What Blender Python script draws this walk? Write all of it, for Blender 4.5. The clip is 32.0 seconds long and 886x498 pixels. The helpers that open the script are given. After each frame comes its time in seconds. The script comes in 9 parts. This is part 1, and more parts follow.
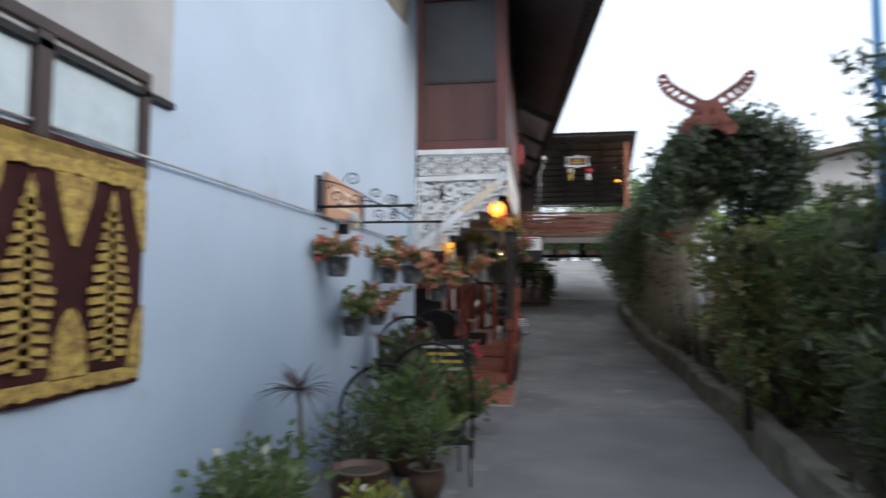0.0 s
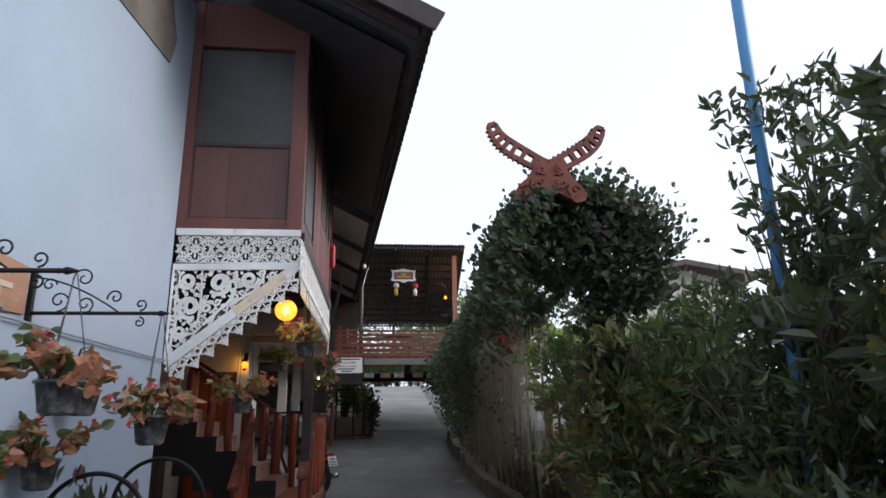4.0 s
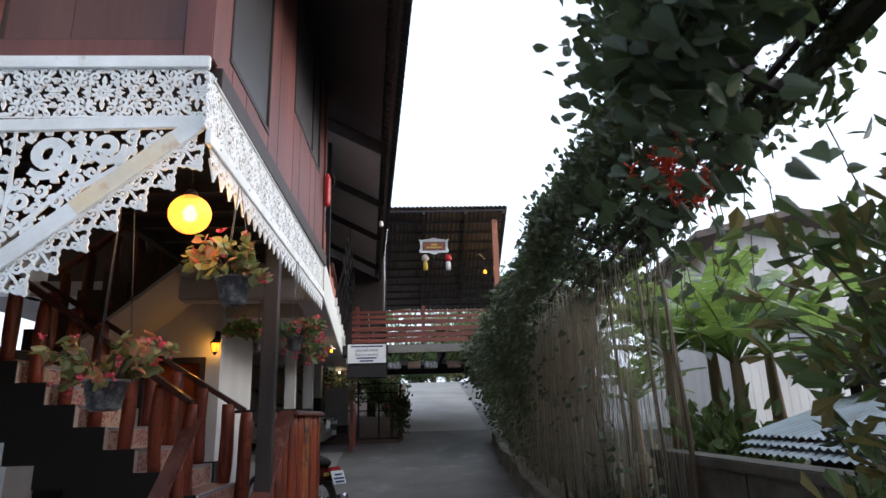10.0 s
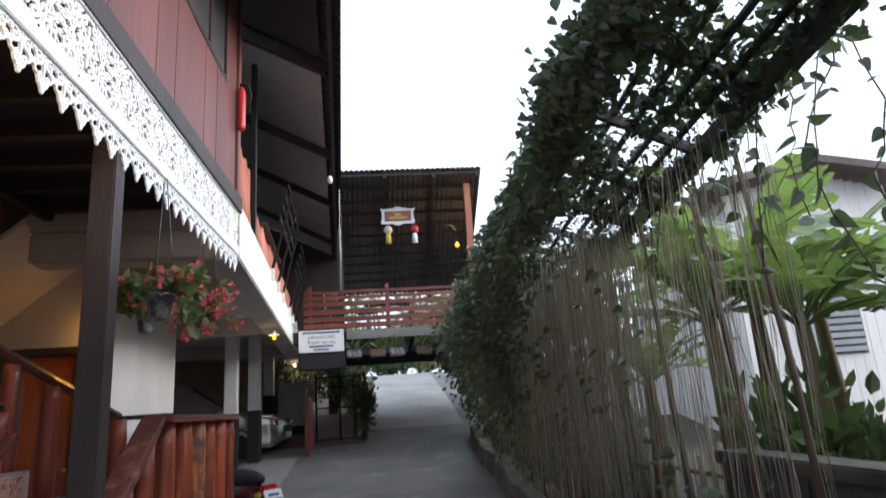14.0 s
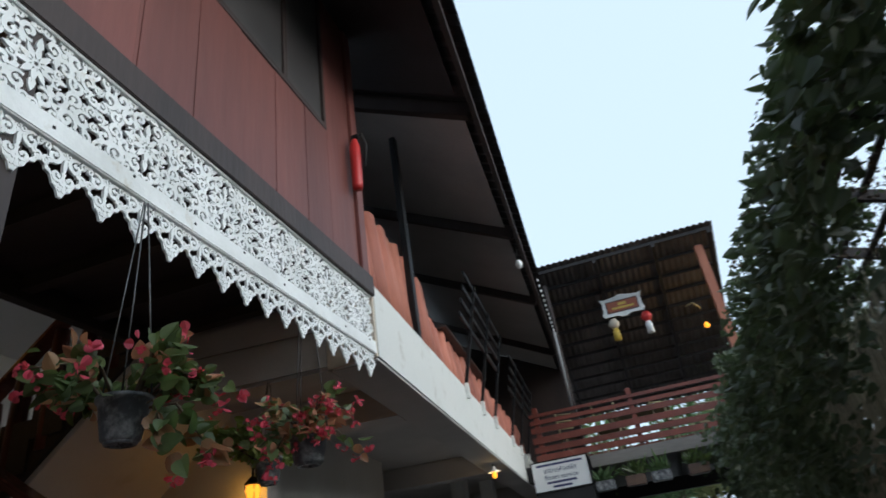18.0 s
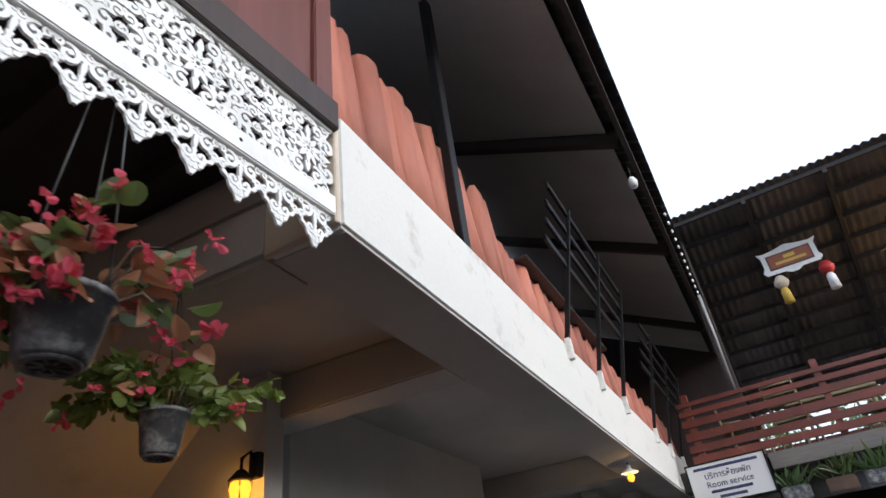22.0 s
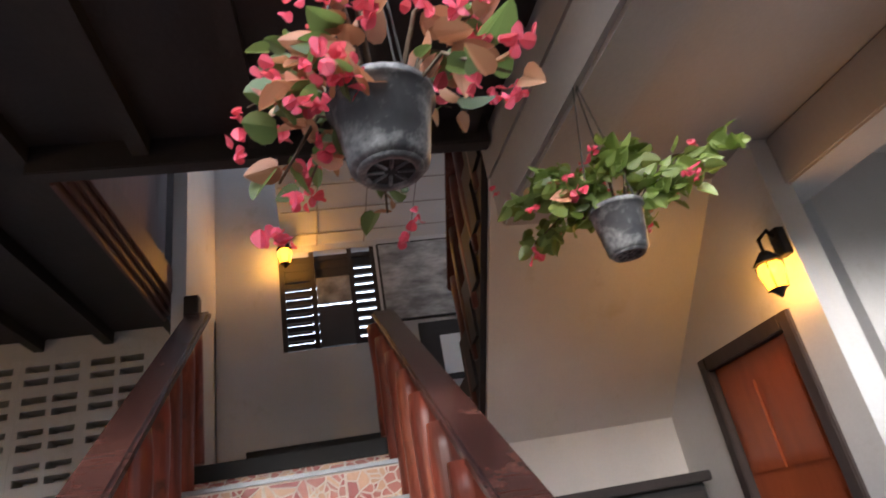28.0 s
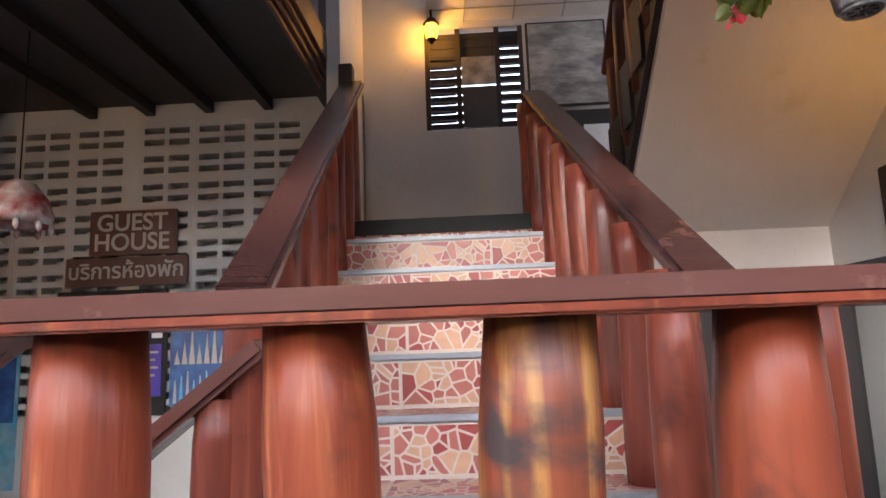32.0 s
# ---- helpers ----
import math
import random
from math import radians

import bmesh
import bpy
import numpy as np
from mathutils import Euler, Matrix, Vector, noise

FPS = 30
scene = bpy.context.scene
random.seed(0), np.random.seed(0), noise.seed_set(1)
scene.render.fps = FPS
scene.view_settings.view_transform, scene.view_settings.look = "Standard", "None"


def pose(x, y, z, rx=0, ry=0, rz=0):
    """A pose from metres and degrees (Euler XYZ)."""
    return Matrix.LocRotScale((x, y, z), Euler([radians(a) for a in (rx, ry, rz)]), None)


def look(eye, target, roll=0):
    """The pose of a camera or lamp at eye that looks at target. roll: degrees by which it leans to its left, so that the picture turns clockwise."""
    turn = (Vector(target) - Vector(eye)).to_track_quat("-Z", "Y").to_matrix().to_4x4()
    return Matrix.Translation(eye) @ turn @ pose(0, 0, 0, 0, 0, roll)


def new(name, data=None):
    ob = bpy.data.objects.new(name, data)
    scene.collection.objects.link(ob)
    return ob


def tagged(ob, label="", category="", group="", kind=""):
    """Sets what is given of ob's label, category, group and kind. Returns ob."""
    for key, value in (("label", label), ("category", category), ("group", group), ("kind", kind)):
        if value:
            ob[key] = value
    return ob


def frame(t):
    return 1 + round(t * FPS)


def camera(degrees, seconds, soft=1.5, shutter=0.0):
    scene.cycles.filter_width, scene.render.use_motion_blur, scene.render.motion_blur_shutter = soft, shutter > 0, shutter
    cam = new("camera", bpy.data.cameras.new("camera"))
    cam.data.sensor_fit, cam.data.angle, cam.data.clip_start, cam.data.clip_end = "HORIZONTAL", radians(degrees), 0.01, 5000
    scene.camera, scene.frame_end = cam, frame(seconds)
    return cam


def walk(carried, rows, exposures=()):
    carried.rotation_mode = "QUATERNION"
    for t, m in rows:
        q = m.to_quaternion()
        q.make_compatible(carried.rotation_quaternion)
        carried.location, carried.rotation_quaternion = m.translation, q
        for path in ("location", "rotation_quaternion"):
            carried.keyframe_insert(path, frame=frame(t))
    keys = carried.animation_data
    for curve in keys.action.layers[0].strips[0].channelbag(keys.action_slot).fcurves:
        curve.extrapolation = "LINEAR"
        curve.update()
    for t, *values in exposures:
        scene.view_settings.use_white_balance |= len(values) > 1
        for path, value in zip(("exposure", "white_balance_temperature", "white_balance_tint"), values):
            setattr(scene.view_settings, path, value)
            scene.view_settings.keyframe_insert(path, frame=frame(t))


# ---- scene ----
cam = camera(70.8, 32.0, shutter=0.4)
PATH = [
    (0, (0.415, -0.066, 1.383), (0.101, 1.905, 1.508), 0.4),
    (0.5, (0.391, 0.122, 1.384), (0.544, 2.112, 1.51), -0.1),
    (1, (0.498, 0.349, 1.408), (0.535, 2.341, 1.576), 0.9),
    (2, (0.496, 0.745, 1.414), (0.829, 2.697, 1.693), 0.0),
    (3, (0.64, 1.223, 1.397), (0.803, 3.175, 1.802), -0.2),
    (5.5, (0.769, 2.637, 1.388), (1.07, 4.522, 1.986), -2.1),
    (6, (0.835, 2.929, 1.385), (0.927, 4.862, 1.889), -1.5),
    (6.5, (0.834, 3.168, 1.374), (0.891, 5.114, 1.829), -1.3),
    (7, (0.801, 3.407, 1.388), (1.023, 5.329, 1.894), -2.7),
    (7.5, (0.856, 3.648, 1.368), (0.959, 5.565, 1.929), -2.5),
    (8, (0.891, 3.884, 1.393), (0.942, 5.799, 1.967), -2.5),
    (8.5, (0.863, 4.11, 1.382), (1.018, 6.02, 1.954), -2.7),
    (9, (0.878, 4.318, 1.379), (1.106, 6.248, 1.852), -2.9),
    (9.5, (0.951, 4.531, 1.388), (1.063, 6.46, 1.905), -2.1),
    (10, (0.961, 4.725, 1.377), (1.057, 6.655, 1.896), -1.6),
    (10.5, (0.919, 4.936, 1.381), (1.182, 6.85, 1.896), -2.6),
    (11, (0.943, 5.189, 1.364), (1.19, 7.115, 1.843), -2.8),
    (11.5, (1.001, 5.404, 1.381), (1.055, 7.35, 1.84), -1.5),
    (12, (0.977, 5.644, 1.37), (0.976, 7.591, 1.825), -1.3),
    (12.5, (0.986, 5.871, 1.368), (1.043, 7.821, 1.809), -2.6),
    (13, (1.072, 6.117, 1.375), (1.087, 8.068, 1.816), -3.4),
    (13.5, (1.118, 6.335, 1.373), (1.207, 8.298, 1.745), -3.9),
    (14, (1.1, 6.56, 1.402), (1.294, 8.489, 1.894), -3.9),
    (14.5, (1.145, 6.745, 1.417), (1.122, 8.617, 2.121), -3.1),
    (15, (1.219, 6.972, 1.461), (0.989, 8.797, 2.247), -3.6),
    (15.5, (1.241, 7.161, 1.477), (1.017, 8.964, 2.313), -6.1),
    (17.5, (1.251, 8.118, 1.481), (0.926, 9.87, 2.388), -9.6),
    (18, (1.248, 8.358, 1.48), (0.796, 10.058, 2.431), -9.0),
    (18.5, (1.221, 8.603, 1.496), (0.505, 10.192, 2.477), -4.7),
    (19, (1.115, 8.84, 1.494), (0.278, 10.359, 2.49), -3.5),
    (19.5, (1.065, 9.057, 1.473), (0.205, 10.567, 2.463), -6.0),
    (20, (1.043, 9.323, 1.498), (0.004, 10.709, 2.499), -5.2),
    (20.5, (1.009, 9.509, 1.505), (0.14, 10.977, 2.548), -8.3),
    (21, (0.951, 9.724, 1.495), (0.297, 11.293, 2.549), -11.7),
    (21.5, (0.966, 9.954, 1.503), (0.214, 11.466, 2.574), -9.5),
    (22, (0.969, 10.169, 1.525), (0.169, 11.654, 2.599), -7.9),
    (22.5, (0.909, 10.359, 1.516), (0.168, 11.852, 2.622), -8.3),
    (23, (0.848, 10.575, 1.507), (0.162, 12.063, 2.653), -9.9),
    (23.5, (0.85, 10.745, 1.533), (-0.057, 12.077, 2.717), -5.2),
    (24, (0.835, 10.803, 1.543), (-0.009, 12.175, 2.729), -7.7),
    (24.5, (0.817, 10.84, 1.544), (-0.007, 12.227, 2.726), -8.8),
    (26.5, (0.806, 10.767, 1.531), (-0.631, 11.708, 2.555), -11.9),
    (27, (0.774, 10.642, 1.519), (-0.775, 11.429, 2.511), -14.0),
    (27.5, (0.741, 10.585, 1.502), (-0.93, 11.165, 2.436), -13.6),
    (28, (0.701, 10.568, 1.494), (-1.074, 10.912, 2.35), -10.6),
    (28.5, (0.68, 10.533, 1.479), (-1.16, 10.805, 2.214), -10.1),
    (29, (0.67, 10.491, 1.459), (-1.223, 10.648, 2.086), -9.4),
    (29.5, (0.668, 10.47, 1.451), (-1.254, 10.546, 1.997), -7.0),
    (30, (0.67, 10.448, 1.437), (-1.27, 10.5, 1.921), -4.6),
    (30.5, (0.663, 10.45, 1.422), (-1.289, 10.498, 1.857), -2.3),
    (31, (0.652, 10.453, 1.405), (-1.314, 10.472, 1.77), -2.2),
    (31.5, (0.645, 10.435, 1.381), (-1.331, 10.384, 1.691), -1.9),
    (32, (0.657, 10.424, 1.394), (-1.319, 10.338, 1.694), -2.1),
]
walk(cam, [(t, look(eye, target, roll)) for t, eye, target, roll in PATH], exposures=((0, 0.75, 6250, 10), (2, 0.75, 6300, 12), (3, 0.58, 6300, 13), (6, 0.48, 6250, 11), (8, 0.7, 6150, 11), (12, 0.92, 5950, 10), (14, 1.15, 5950, 10), (15.2, 0.7, 5900, 6), (18, 0.25, 5750, 2), (19.2, 0.28, 5900, 5), (20.5, 0.7, 6050, 11), (24, 0.85, 6000, 11), (26.6, 2.0, 6000, 11), (28, 2.4, 6000, 11), (29, 2.6, 6000, 11), (32, 2.8, 5950, 11)))

# ---- light ----
world = bpy.data.worlds.new("sky")
scene.world = world
world.use_nodes = True
wn = world.node_tree.nodes
sky = wn.new("ShaderNodeTexSky")
sky.sky_type = "NISHITA"
sky.sun_disc = False
sky.sun_elevation = radians(18)
sky.sun_rotation = radians(105)
sky.air_density, sky.dust_density, sky.ozone_density = 1.0, 6.0, 1.0
haze = wn.new("ShaderNodeHueSaturation")
haze.inputs["Saturation"].default_value = 0.75
wn["Background"].inputs["Strength"].default_value = 0.15
world.node_tree.links.new(sky.outputs["Color"], haze.inputs["Color"])
veil = wn.new("ShaderNodeMix")
veil.data_type = "RGBA"
veil.inputs["Factor"].default_value = 0.65
veil.inputs["B"].default_value = (6.4, 7.0, 7.9, 1)
world.node_tree.links.new(haze.outputs["Color"], veil.inputs["A"])
world.node_tree.links.new(veil.outputs["Result"], wn["Background"].inputs["Color"])
sun = new("sun", bpy.data.lights.new("sun", "SUN"))
sun.data.energy, sun.data.angle, sun.data.color = 0.85, radians(25), (1.0, 0.96, 0.9)
sun.matrix_world = look((20, -5.5, 6.7), (0, 0, 0))


# ---- materials ----
def mat(name, color, rough=0.6, metal=0.0, var=0.12, scale=6.0, bump=0.15, color2=None, fine=60.0, stretch=(1, 1, 1), island=0.0, spec=0.5, wear=0.0, wear_color=(0.3, 0.28, 0.25)):
    """A surface with two scales of variation, a fine relief and, where asked, blotches of wear."""
    m = bpy.data.materials.new(name)
    m.use_nodes = True
    nt = m.node_tree
    n, l = nt.nodes, nt.links
    p = n["Principled BSDF"]
    p.inputs["Roughness"].default_value, p.inputs["Metallic"].default_value = rough, metal
    p.inputs["Specular IOR Level"].default_value = spec
    tc = n.new("ShaderNodeTexCoord")
    mp = n.new("ShaderNodeMapping")
    mp.inputs["Scale"].default_value = stretch
    l.new(tc.outputs["Object"], mp.inputs["Vector"])
    big, small = n.new("ShaderNodeTexNoise"), n.new("ShaderNodeTexNoise")
    big.inputs["Scale"].default_value, small.inputs["Scale"].default_value = scale, fine
    big.inputs["Detail"].default_value, small.inputs["Detail"].default_value = 4, 3
    l.new(mp.outputs["Vector"], big.inputs["Vector"])
    l.new(mp.outputs["Vector"], small.inputs["Vector"])
    ramp = n.new("ShaderNodeValToRGB")
    c2 = color2 or tuple(c * (1 - var) for c in color)
    ramp.color_ramp.elements[0].color, ramp.color_ramp.elements[1].color = (*c2, 1), (*color, 1)
    ramp.color_ramp.elements[0].position, ramp.color_ramp.elements[1].position = 0.35, 0.65
    l.new(big.outputs["Fac"], ramp.inputs["Fac"])
    hsv = n.new("ShaderNodeHueSaturation")
    l.new(ramp.outputs["Color"], hsv.inputs["Color"])
    mr = n.new("ShaderNodeMapRange")
    mr.inputs["To Min"].default_value, mr.inputs["To Max"].default_value = 1 - var, 1 + var
    l.new(small.outputs["Fac"], mr.inputs["Value"])
    last = mr.outputs["Result"]
    if island:
        rnd = n.new("ShaderNodeNewGeometry").outputs["Random Per Island"] if island > 0 else n.new("ShaderNodeObjectInfo").outputs["Random"]
        r2 = n.new("ShaderNodeMapRange")
        r2.inputs["To Min"].default_value, r2.inputs["To Max"].default_value = 1 - abs(island), 1 + abs(island)
        l.new(rnd, r2.inputs["Value"])
        mul = n.new("ShaderNodeMath")
        mul.operation = "MULTIPLY"
        l.new(last, mul.inputs[0]), l.new(r2.outputs["Result"], mul.inputs[1])
        last = mul.outputs[0]
    l.new(last, hsv.inputs["Value"])
    col = hsv.outputs["Color"]
    if wear:
        wv = n.new("ShaderNodeTexNoise")
        wv.inputs["Scale"].default_value, wv.inputs["Detail"].default_value, wv.inputs["Roughness"].default_value = scale * 2.3, 8, 0.7
        l.new(tc.outputs["Object"], wv.inputs["Vector"])
        wr = n.new("ShaderNodeMapRange")
        wr.inputs["From Min"].default_value, wr.inputs["From Max"].default_value = 0.62 - wear * 0.2, 0.72
        l.new(wv.outputs["Fac"], wr.inputs["Value"])
        mx = n.new("ShaderNodeMix")
        mx.data_type = "RGBA"
        l.new(wr.outputs["Result"], mx.inputs["Factor"])
        l.new(col, mx.inputs["A"])
        mx.inputs["B"].default_value = (*wear_color, 1)
        col = mx.outputs["Result"]
    l.new(col, p.inputs["Base Color"])
    if bump:
        b = n.new("ShaderNodeBump")
        b.inputs["Strength"].default_value, b.inputs["Distance"].default_value = bump, 0.01
        l.new(small.outputs["Fac"], b.inputs["Height"])
        l.new(b.outputs["Normal"], p.inputs["Normal"])
    return m


def leaf_mat(name, a, b, rough=0.45, trans=0.25):
    m = mat(name, a, rough, 0, 0.2, 3.0, 0.0, b, 25, island=0.45)
    n, l = m.node_tree.nodes, m.node_tree.links
    p, out = n["Principled BSDF"], n["Material Output"]
    tr = n.new("ShaderNodeBsdfTranslucent")
    tr.inputs["Color"].default_value = (min(1, a[0] * 1.6), min(1, a[1] * 1.8), a[2] * 1.2, 1)
    mx = n.new("ShaderNodeMixShader")
    mx.inputs["Fac"].default_value = trans
    l.new(p.outputs[0], mx.inputs[1]), l.new(tr.outputs[0], mx.inputs[2]), l.new(mx.outputs[0], out.inputs["Surface"])
    return m


def glow(name, color, strength):
    m = bpy.data.materials.new(name)
    m.use_nodes = True
    p = m.node_tree.nodes["Principled BSDF"]
    p.inputs["Base Color"].default_value = (*color, 1)
    p.inputs["Emission Color"].default_value = (*color, 1)
    p.inputs["Emission Strength"].default_value = strength
    return m


M = dict(
    blue_wall=mat("pale_blue_plaster", (0.39, 0.485, 0.615), 0.45, 0, 0.035, 1.2, 0.08, (0.355, 0.445, 0.565), 45, wear=0.12, wear_color=(0.36, 0.41, 0.47)),
    white_wall=mat("white_painted_render", (0.62, 0.61, 0.60), 0.7, 0, 0.05, 1.5, 0.12, (0.55, 0.54, 0.53), 70, wear=0.15, wear_color=(0.5, 0.48, 0.44)),
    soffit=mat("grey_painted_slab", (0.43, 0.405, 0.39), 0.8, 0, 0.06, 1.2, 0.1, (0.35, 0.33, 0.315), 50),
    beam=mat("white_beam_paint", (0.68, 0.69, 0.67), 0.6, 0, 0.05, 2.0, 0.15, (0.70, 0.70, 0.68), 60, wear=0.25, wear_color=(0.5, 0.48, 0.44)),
    ground=mat("driveway_concrete", (0.225, 0.218, 0.21), 0.78, 0, 0.18, 0.7, 0.5, (0.135, 0.131, 0.128), 90, wear=0.35, wear_color=(0.34, 0.33, 0.32)),
    soil=mat("garden_soil", (0.06, 0.05, 0.035), 0.95, 0, 0.3, 3, 0.8, (0.035, 0.03, 0.02), 40),
    curb=mat("mossy_concrete", (0.15, 0.135, 0.115), 0.95, 0, 0.3, 3, 0.9, (0.07, 0.07, 0.045), 45, wear=0.45, wear_color=(0.06, 0.08, 0.03)),
    red_wood=mat("red_brown_painted_board", (0.165, 0.053, 0.043), 0.5, 0, 0.18, 3, 0.2, (0.115, 0.037, 0.031), 30, (1, 1, 0.12), -0.12),
    dark_wood=mat("dark_brown_timber", (0.045, 0.03, 0.026), 0.55, 0, 0.2, 4, 0.2, (0.03, 0.02, 0.018), 40, (1, 1, 0.2)),
    black_wood=mat("black_stained_timber", (0.024, 0.019, 0.02), 0.6, 0, 0.2, 4, 0.2, (0.016, 0.013, 0.014), 40),
    rail_wood=mat("polished_dark_red_rail", (0.18, 0.066, 0.05), 0.24, 0, 0.2, 3, 0.12, (0.10, 0.035, 0.027), 25, (1, 0.12, 1), wear=0.25, wear_color=(0.27, 0.13, 0.10)),
    tile=mat("apron_clay_tile", (0.36, 0.13, 0.08), 0.5, 0, 0.12, 6, 0.15, (0.28, 0.1, 0.06), 60, island=-0.1),
    metal_dark=mat("black_iron", (0.02, 0.02, 0.022), 0.5, 0.6, 0.2, 8, 0.2, None, 80),
    roof_dark=mat("dark_corrugated_sheet", (0.05, 0.046, 0.048), 0.55, 0.2, 0.15, 2, 0.1, (0.035, 0.032, 0.034), 30),
    fret=mat("white_fretwork_paint", (0.86, 0.87, 0.87), 0.45, 0, 0.06, 4, 0.1, (0.70, 0.71, 0.70), 60, wear=0.12, wear_color=(0.55, 0.5, 0.42)),
    sign_white=mat("white_sign_sheet", (0.78, 0.79, 0.80), 0.4, 0, 0.03, 3, 0.0, None, 30),
    leaf=leaf_mat("dark_green_leaf", (0.078, 0.093, 0.046), (0.042, 0.054, 0.03), 0.38),
    leaf_light=leaf_mat("bright_green_leaf", (0.21, 0.27, 0.075), (0.10, 0.15, 0.045), 0.4, 0.35),
    leaf_croton=leaf_mat("croton_leaf", (0.25, 0.19, 0.075), (0.08, 0.09, 0.04)),
    stem=mat("brown_stem", (0.13, 0.095, 0.06), 0.85, 0, 0.25, 8, 0.4, (0.08, 0.055, 0.035), 50, (1, 1, 0.2), 0.3),
    black=mat("flat_black", (0.012, 0.012, 0.013), 0.7, 0, 0.1, 5, 0.0),
)


# ---- building blocks ----
def link(name, verts, faces, m, parent=None, label="", smooth=False):
    me = bpy.data.meshes.new(name)
    me.from_pydata([tuple(v) for v in verts], [], [tuple(f) for f in faces])
    me.update()
    if m:
        me.materials.append(m)
    if smooth:
        me.polygons.foreach_set("use_smooth", [True] * len(me.polygons))
    ob = new(name, me)
    if parent:
        ob.parent = parent
    return tagged(ob, label)


def part(name, bm, m, parent=None, label="", smooth=False):
    me = bpy.data.meshes.new(name)
    bm.to_mesh(me)
    bm.free()
    me.materials.append(m)
    if smooth:
        me.polygons.foreach_set("use_smooth", [True] * len(me.polygons))
    ob = new(name, me)
    if parent:
        ob.parent = parent
    return tagged(ob, label)


def thing(name, label, category, at=(0, 0, 0), group="", kind="", rz=0):
    e = new(name)
    e.empty_display_size = 0.1
    e.matrix_basis = pose(*at, 0, 0, rz)
    return tagged(e, label, category, group, kind)


def box_bm(x0, x1, y0, y1, z0, z1, bev=0.0):
    bm = bmesh.new()
    bmesh.ops.create_cube(bm, size=1)
    bmesh.ops.scale(bm, vec=(x1 - x0, y1 - y0, z1 - z0), verts=bm.verts)
    bmesh.ops.translate(bm, vec=((x0 + x1) / 2, (y0 + y1) / 2, (z0 + z1) / 2), verts=bm.verts)
    if bev:
        bmesh.ops.bevel(bm, geom=bm.edges[:], offset=bev, segments=2, affect="EDGES")
    return bm


def box(name, x0, x1, y0, y1, z0, z1, m, parent=None, label="", bev=0.0):
    return part(name, box_bm(x0, x1, y0, y1, z0, z1, bev), m, parent, label)


def beam_between(name, a, b, w, h, m, parent=None, label="", bev=0.0):
    """A bar of width w and height h from a to b."""
    a, b = Vector(a), Vector(b)
    d = b - a
    bm = box_bm(-w / 2, w / 2, 0, d.length, -h / 2, h / 2, bev)
    q = d.to_track_quat("Y", "Z")
    bm.transform(Matrix.Translation(a) @ q.to_matrix().to_4x4())
    return part(name, bm, m, parent, label)


def tube_geo(pts, radii, seg=8, cap=True):
    pts = [Vector(p) for p in pts]
    verts, faces = [], []
    up = Vector((0.31, 0.17, 0.93))
    for i, p in enumerate(pts):
        d = (pts[min(i + 1, len(pts) - 1)] - pts[max(i - 1, 0)]).normalized()
        if abs(d.dot(up)) > 0.95:
            up = Vector((1, 0.2, 0.1))
        s = d.cross(up).normalized()
        u = s.cross(d)
        r = radii[i] if hasattr(radii, "__len__") else radii
        for k in range(seg):
            a = 2 * math.pi * k / seg
            verts.append(p + (s * math.cos(a) + u * math.sin(a)) * r)
    for i in range(len(pts) - 1):
        for k in range(seg):
            k2 = (k + 1) % seg
            faces.append((i * seg + k, i * seg + k2, (i + 1) * seg + k2, (i + 1) * seg + k))
    if cap:
        faces.append(tuple(range(seg - 1, -1, -1)))
        faces.append(tuple((len(pts) - 1) * seg + k for k in range(seg)))
    return verts, faces


def tube(name, pts, radii, m, parent=None, label="", seg=8):
    v, f = tube_geo(pts, radii, seg)
    return link(name, v, f, m, parent, label, True)


def tubes(name, runs, m, parent=None, label="", seg=5):
    """Many thin runs joined into one mesh; each run is (points, radii)."""
    V, F = [], []
    for pts, rad in runs:
        v, f = tube_geo(pts, rad, seg)
        o = len(V)
        V += v
        F += [tuple(i + o for i in q) for q in f]
    return link(name, V, F, m, parent, label, True)


def lathe(name, profile, m, parent=None, label="", seg=20, at=(0, 0, 0)):
    verts, faces = [], []
    for r, z in profile:
        for k in range(seg):
            a = 2 * math.pi * k / seg
            verts.append((at[0] + r * math.cos(a), at[1] + r * math.sin(a), at[2] + z))
    for i in range(len(profile) - 1):
        for k in range(seg):
            k2 = (k + 1) % seg
            faces.append((i * seg + k, i * seg + k2, (i + 1) * seg + k2, (i + 1) * seg + k))
    return link(name, verts, faces, m, parent, label, True)


def plate(name, outline, thick, m, parent=None, label="", mw=None):
    """A flat outline (x, y) with a thickness along z, moved by mw."""
    n = len(outline)
    verts = [Vector((x, y, 0)) for x, y in outline] + [Vector((x, y, thick)) for x, y in outline]
    faces = [tuple(range(n - 1, -1, -1)), tuple(range(n, 2 * n))] + [(i, (i + 1) % n, n + (i + 1) % n, n + i) for i in range(n)]
    if mw is not None:
        verts = [mw @ v for v in verts]
    return link(name, verts, faces, m, parent, label)


LEAF = [(0, 0), (0.32, 0.28), (0.30, 0.62), (0, 1.0), (-0.30, 0.62), (-0.32, 0.28)]


SPOON = [(0, 0), (0.13, 0.3), (0.33, 0.76), (0, 1.0), (-0.33, 0.76), (-0.13, 0.3)]


def mirrored(half):
    """A whole leaf outline from its right half, stem to tip."""
    return half + [(-a, b) for a, b in half[-2:0:-1]]


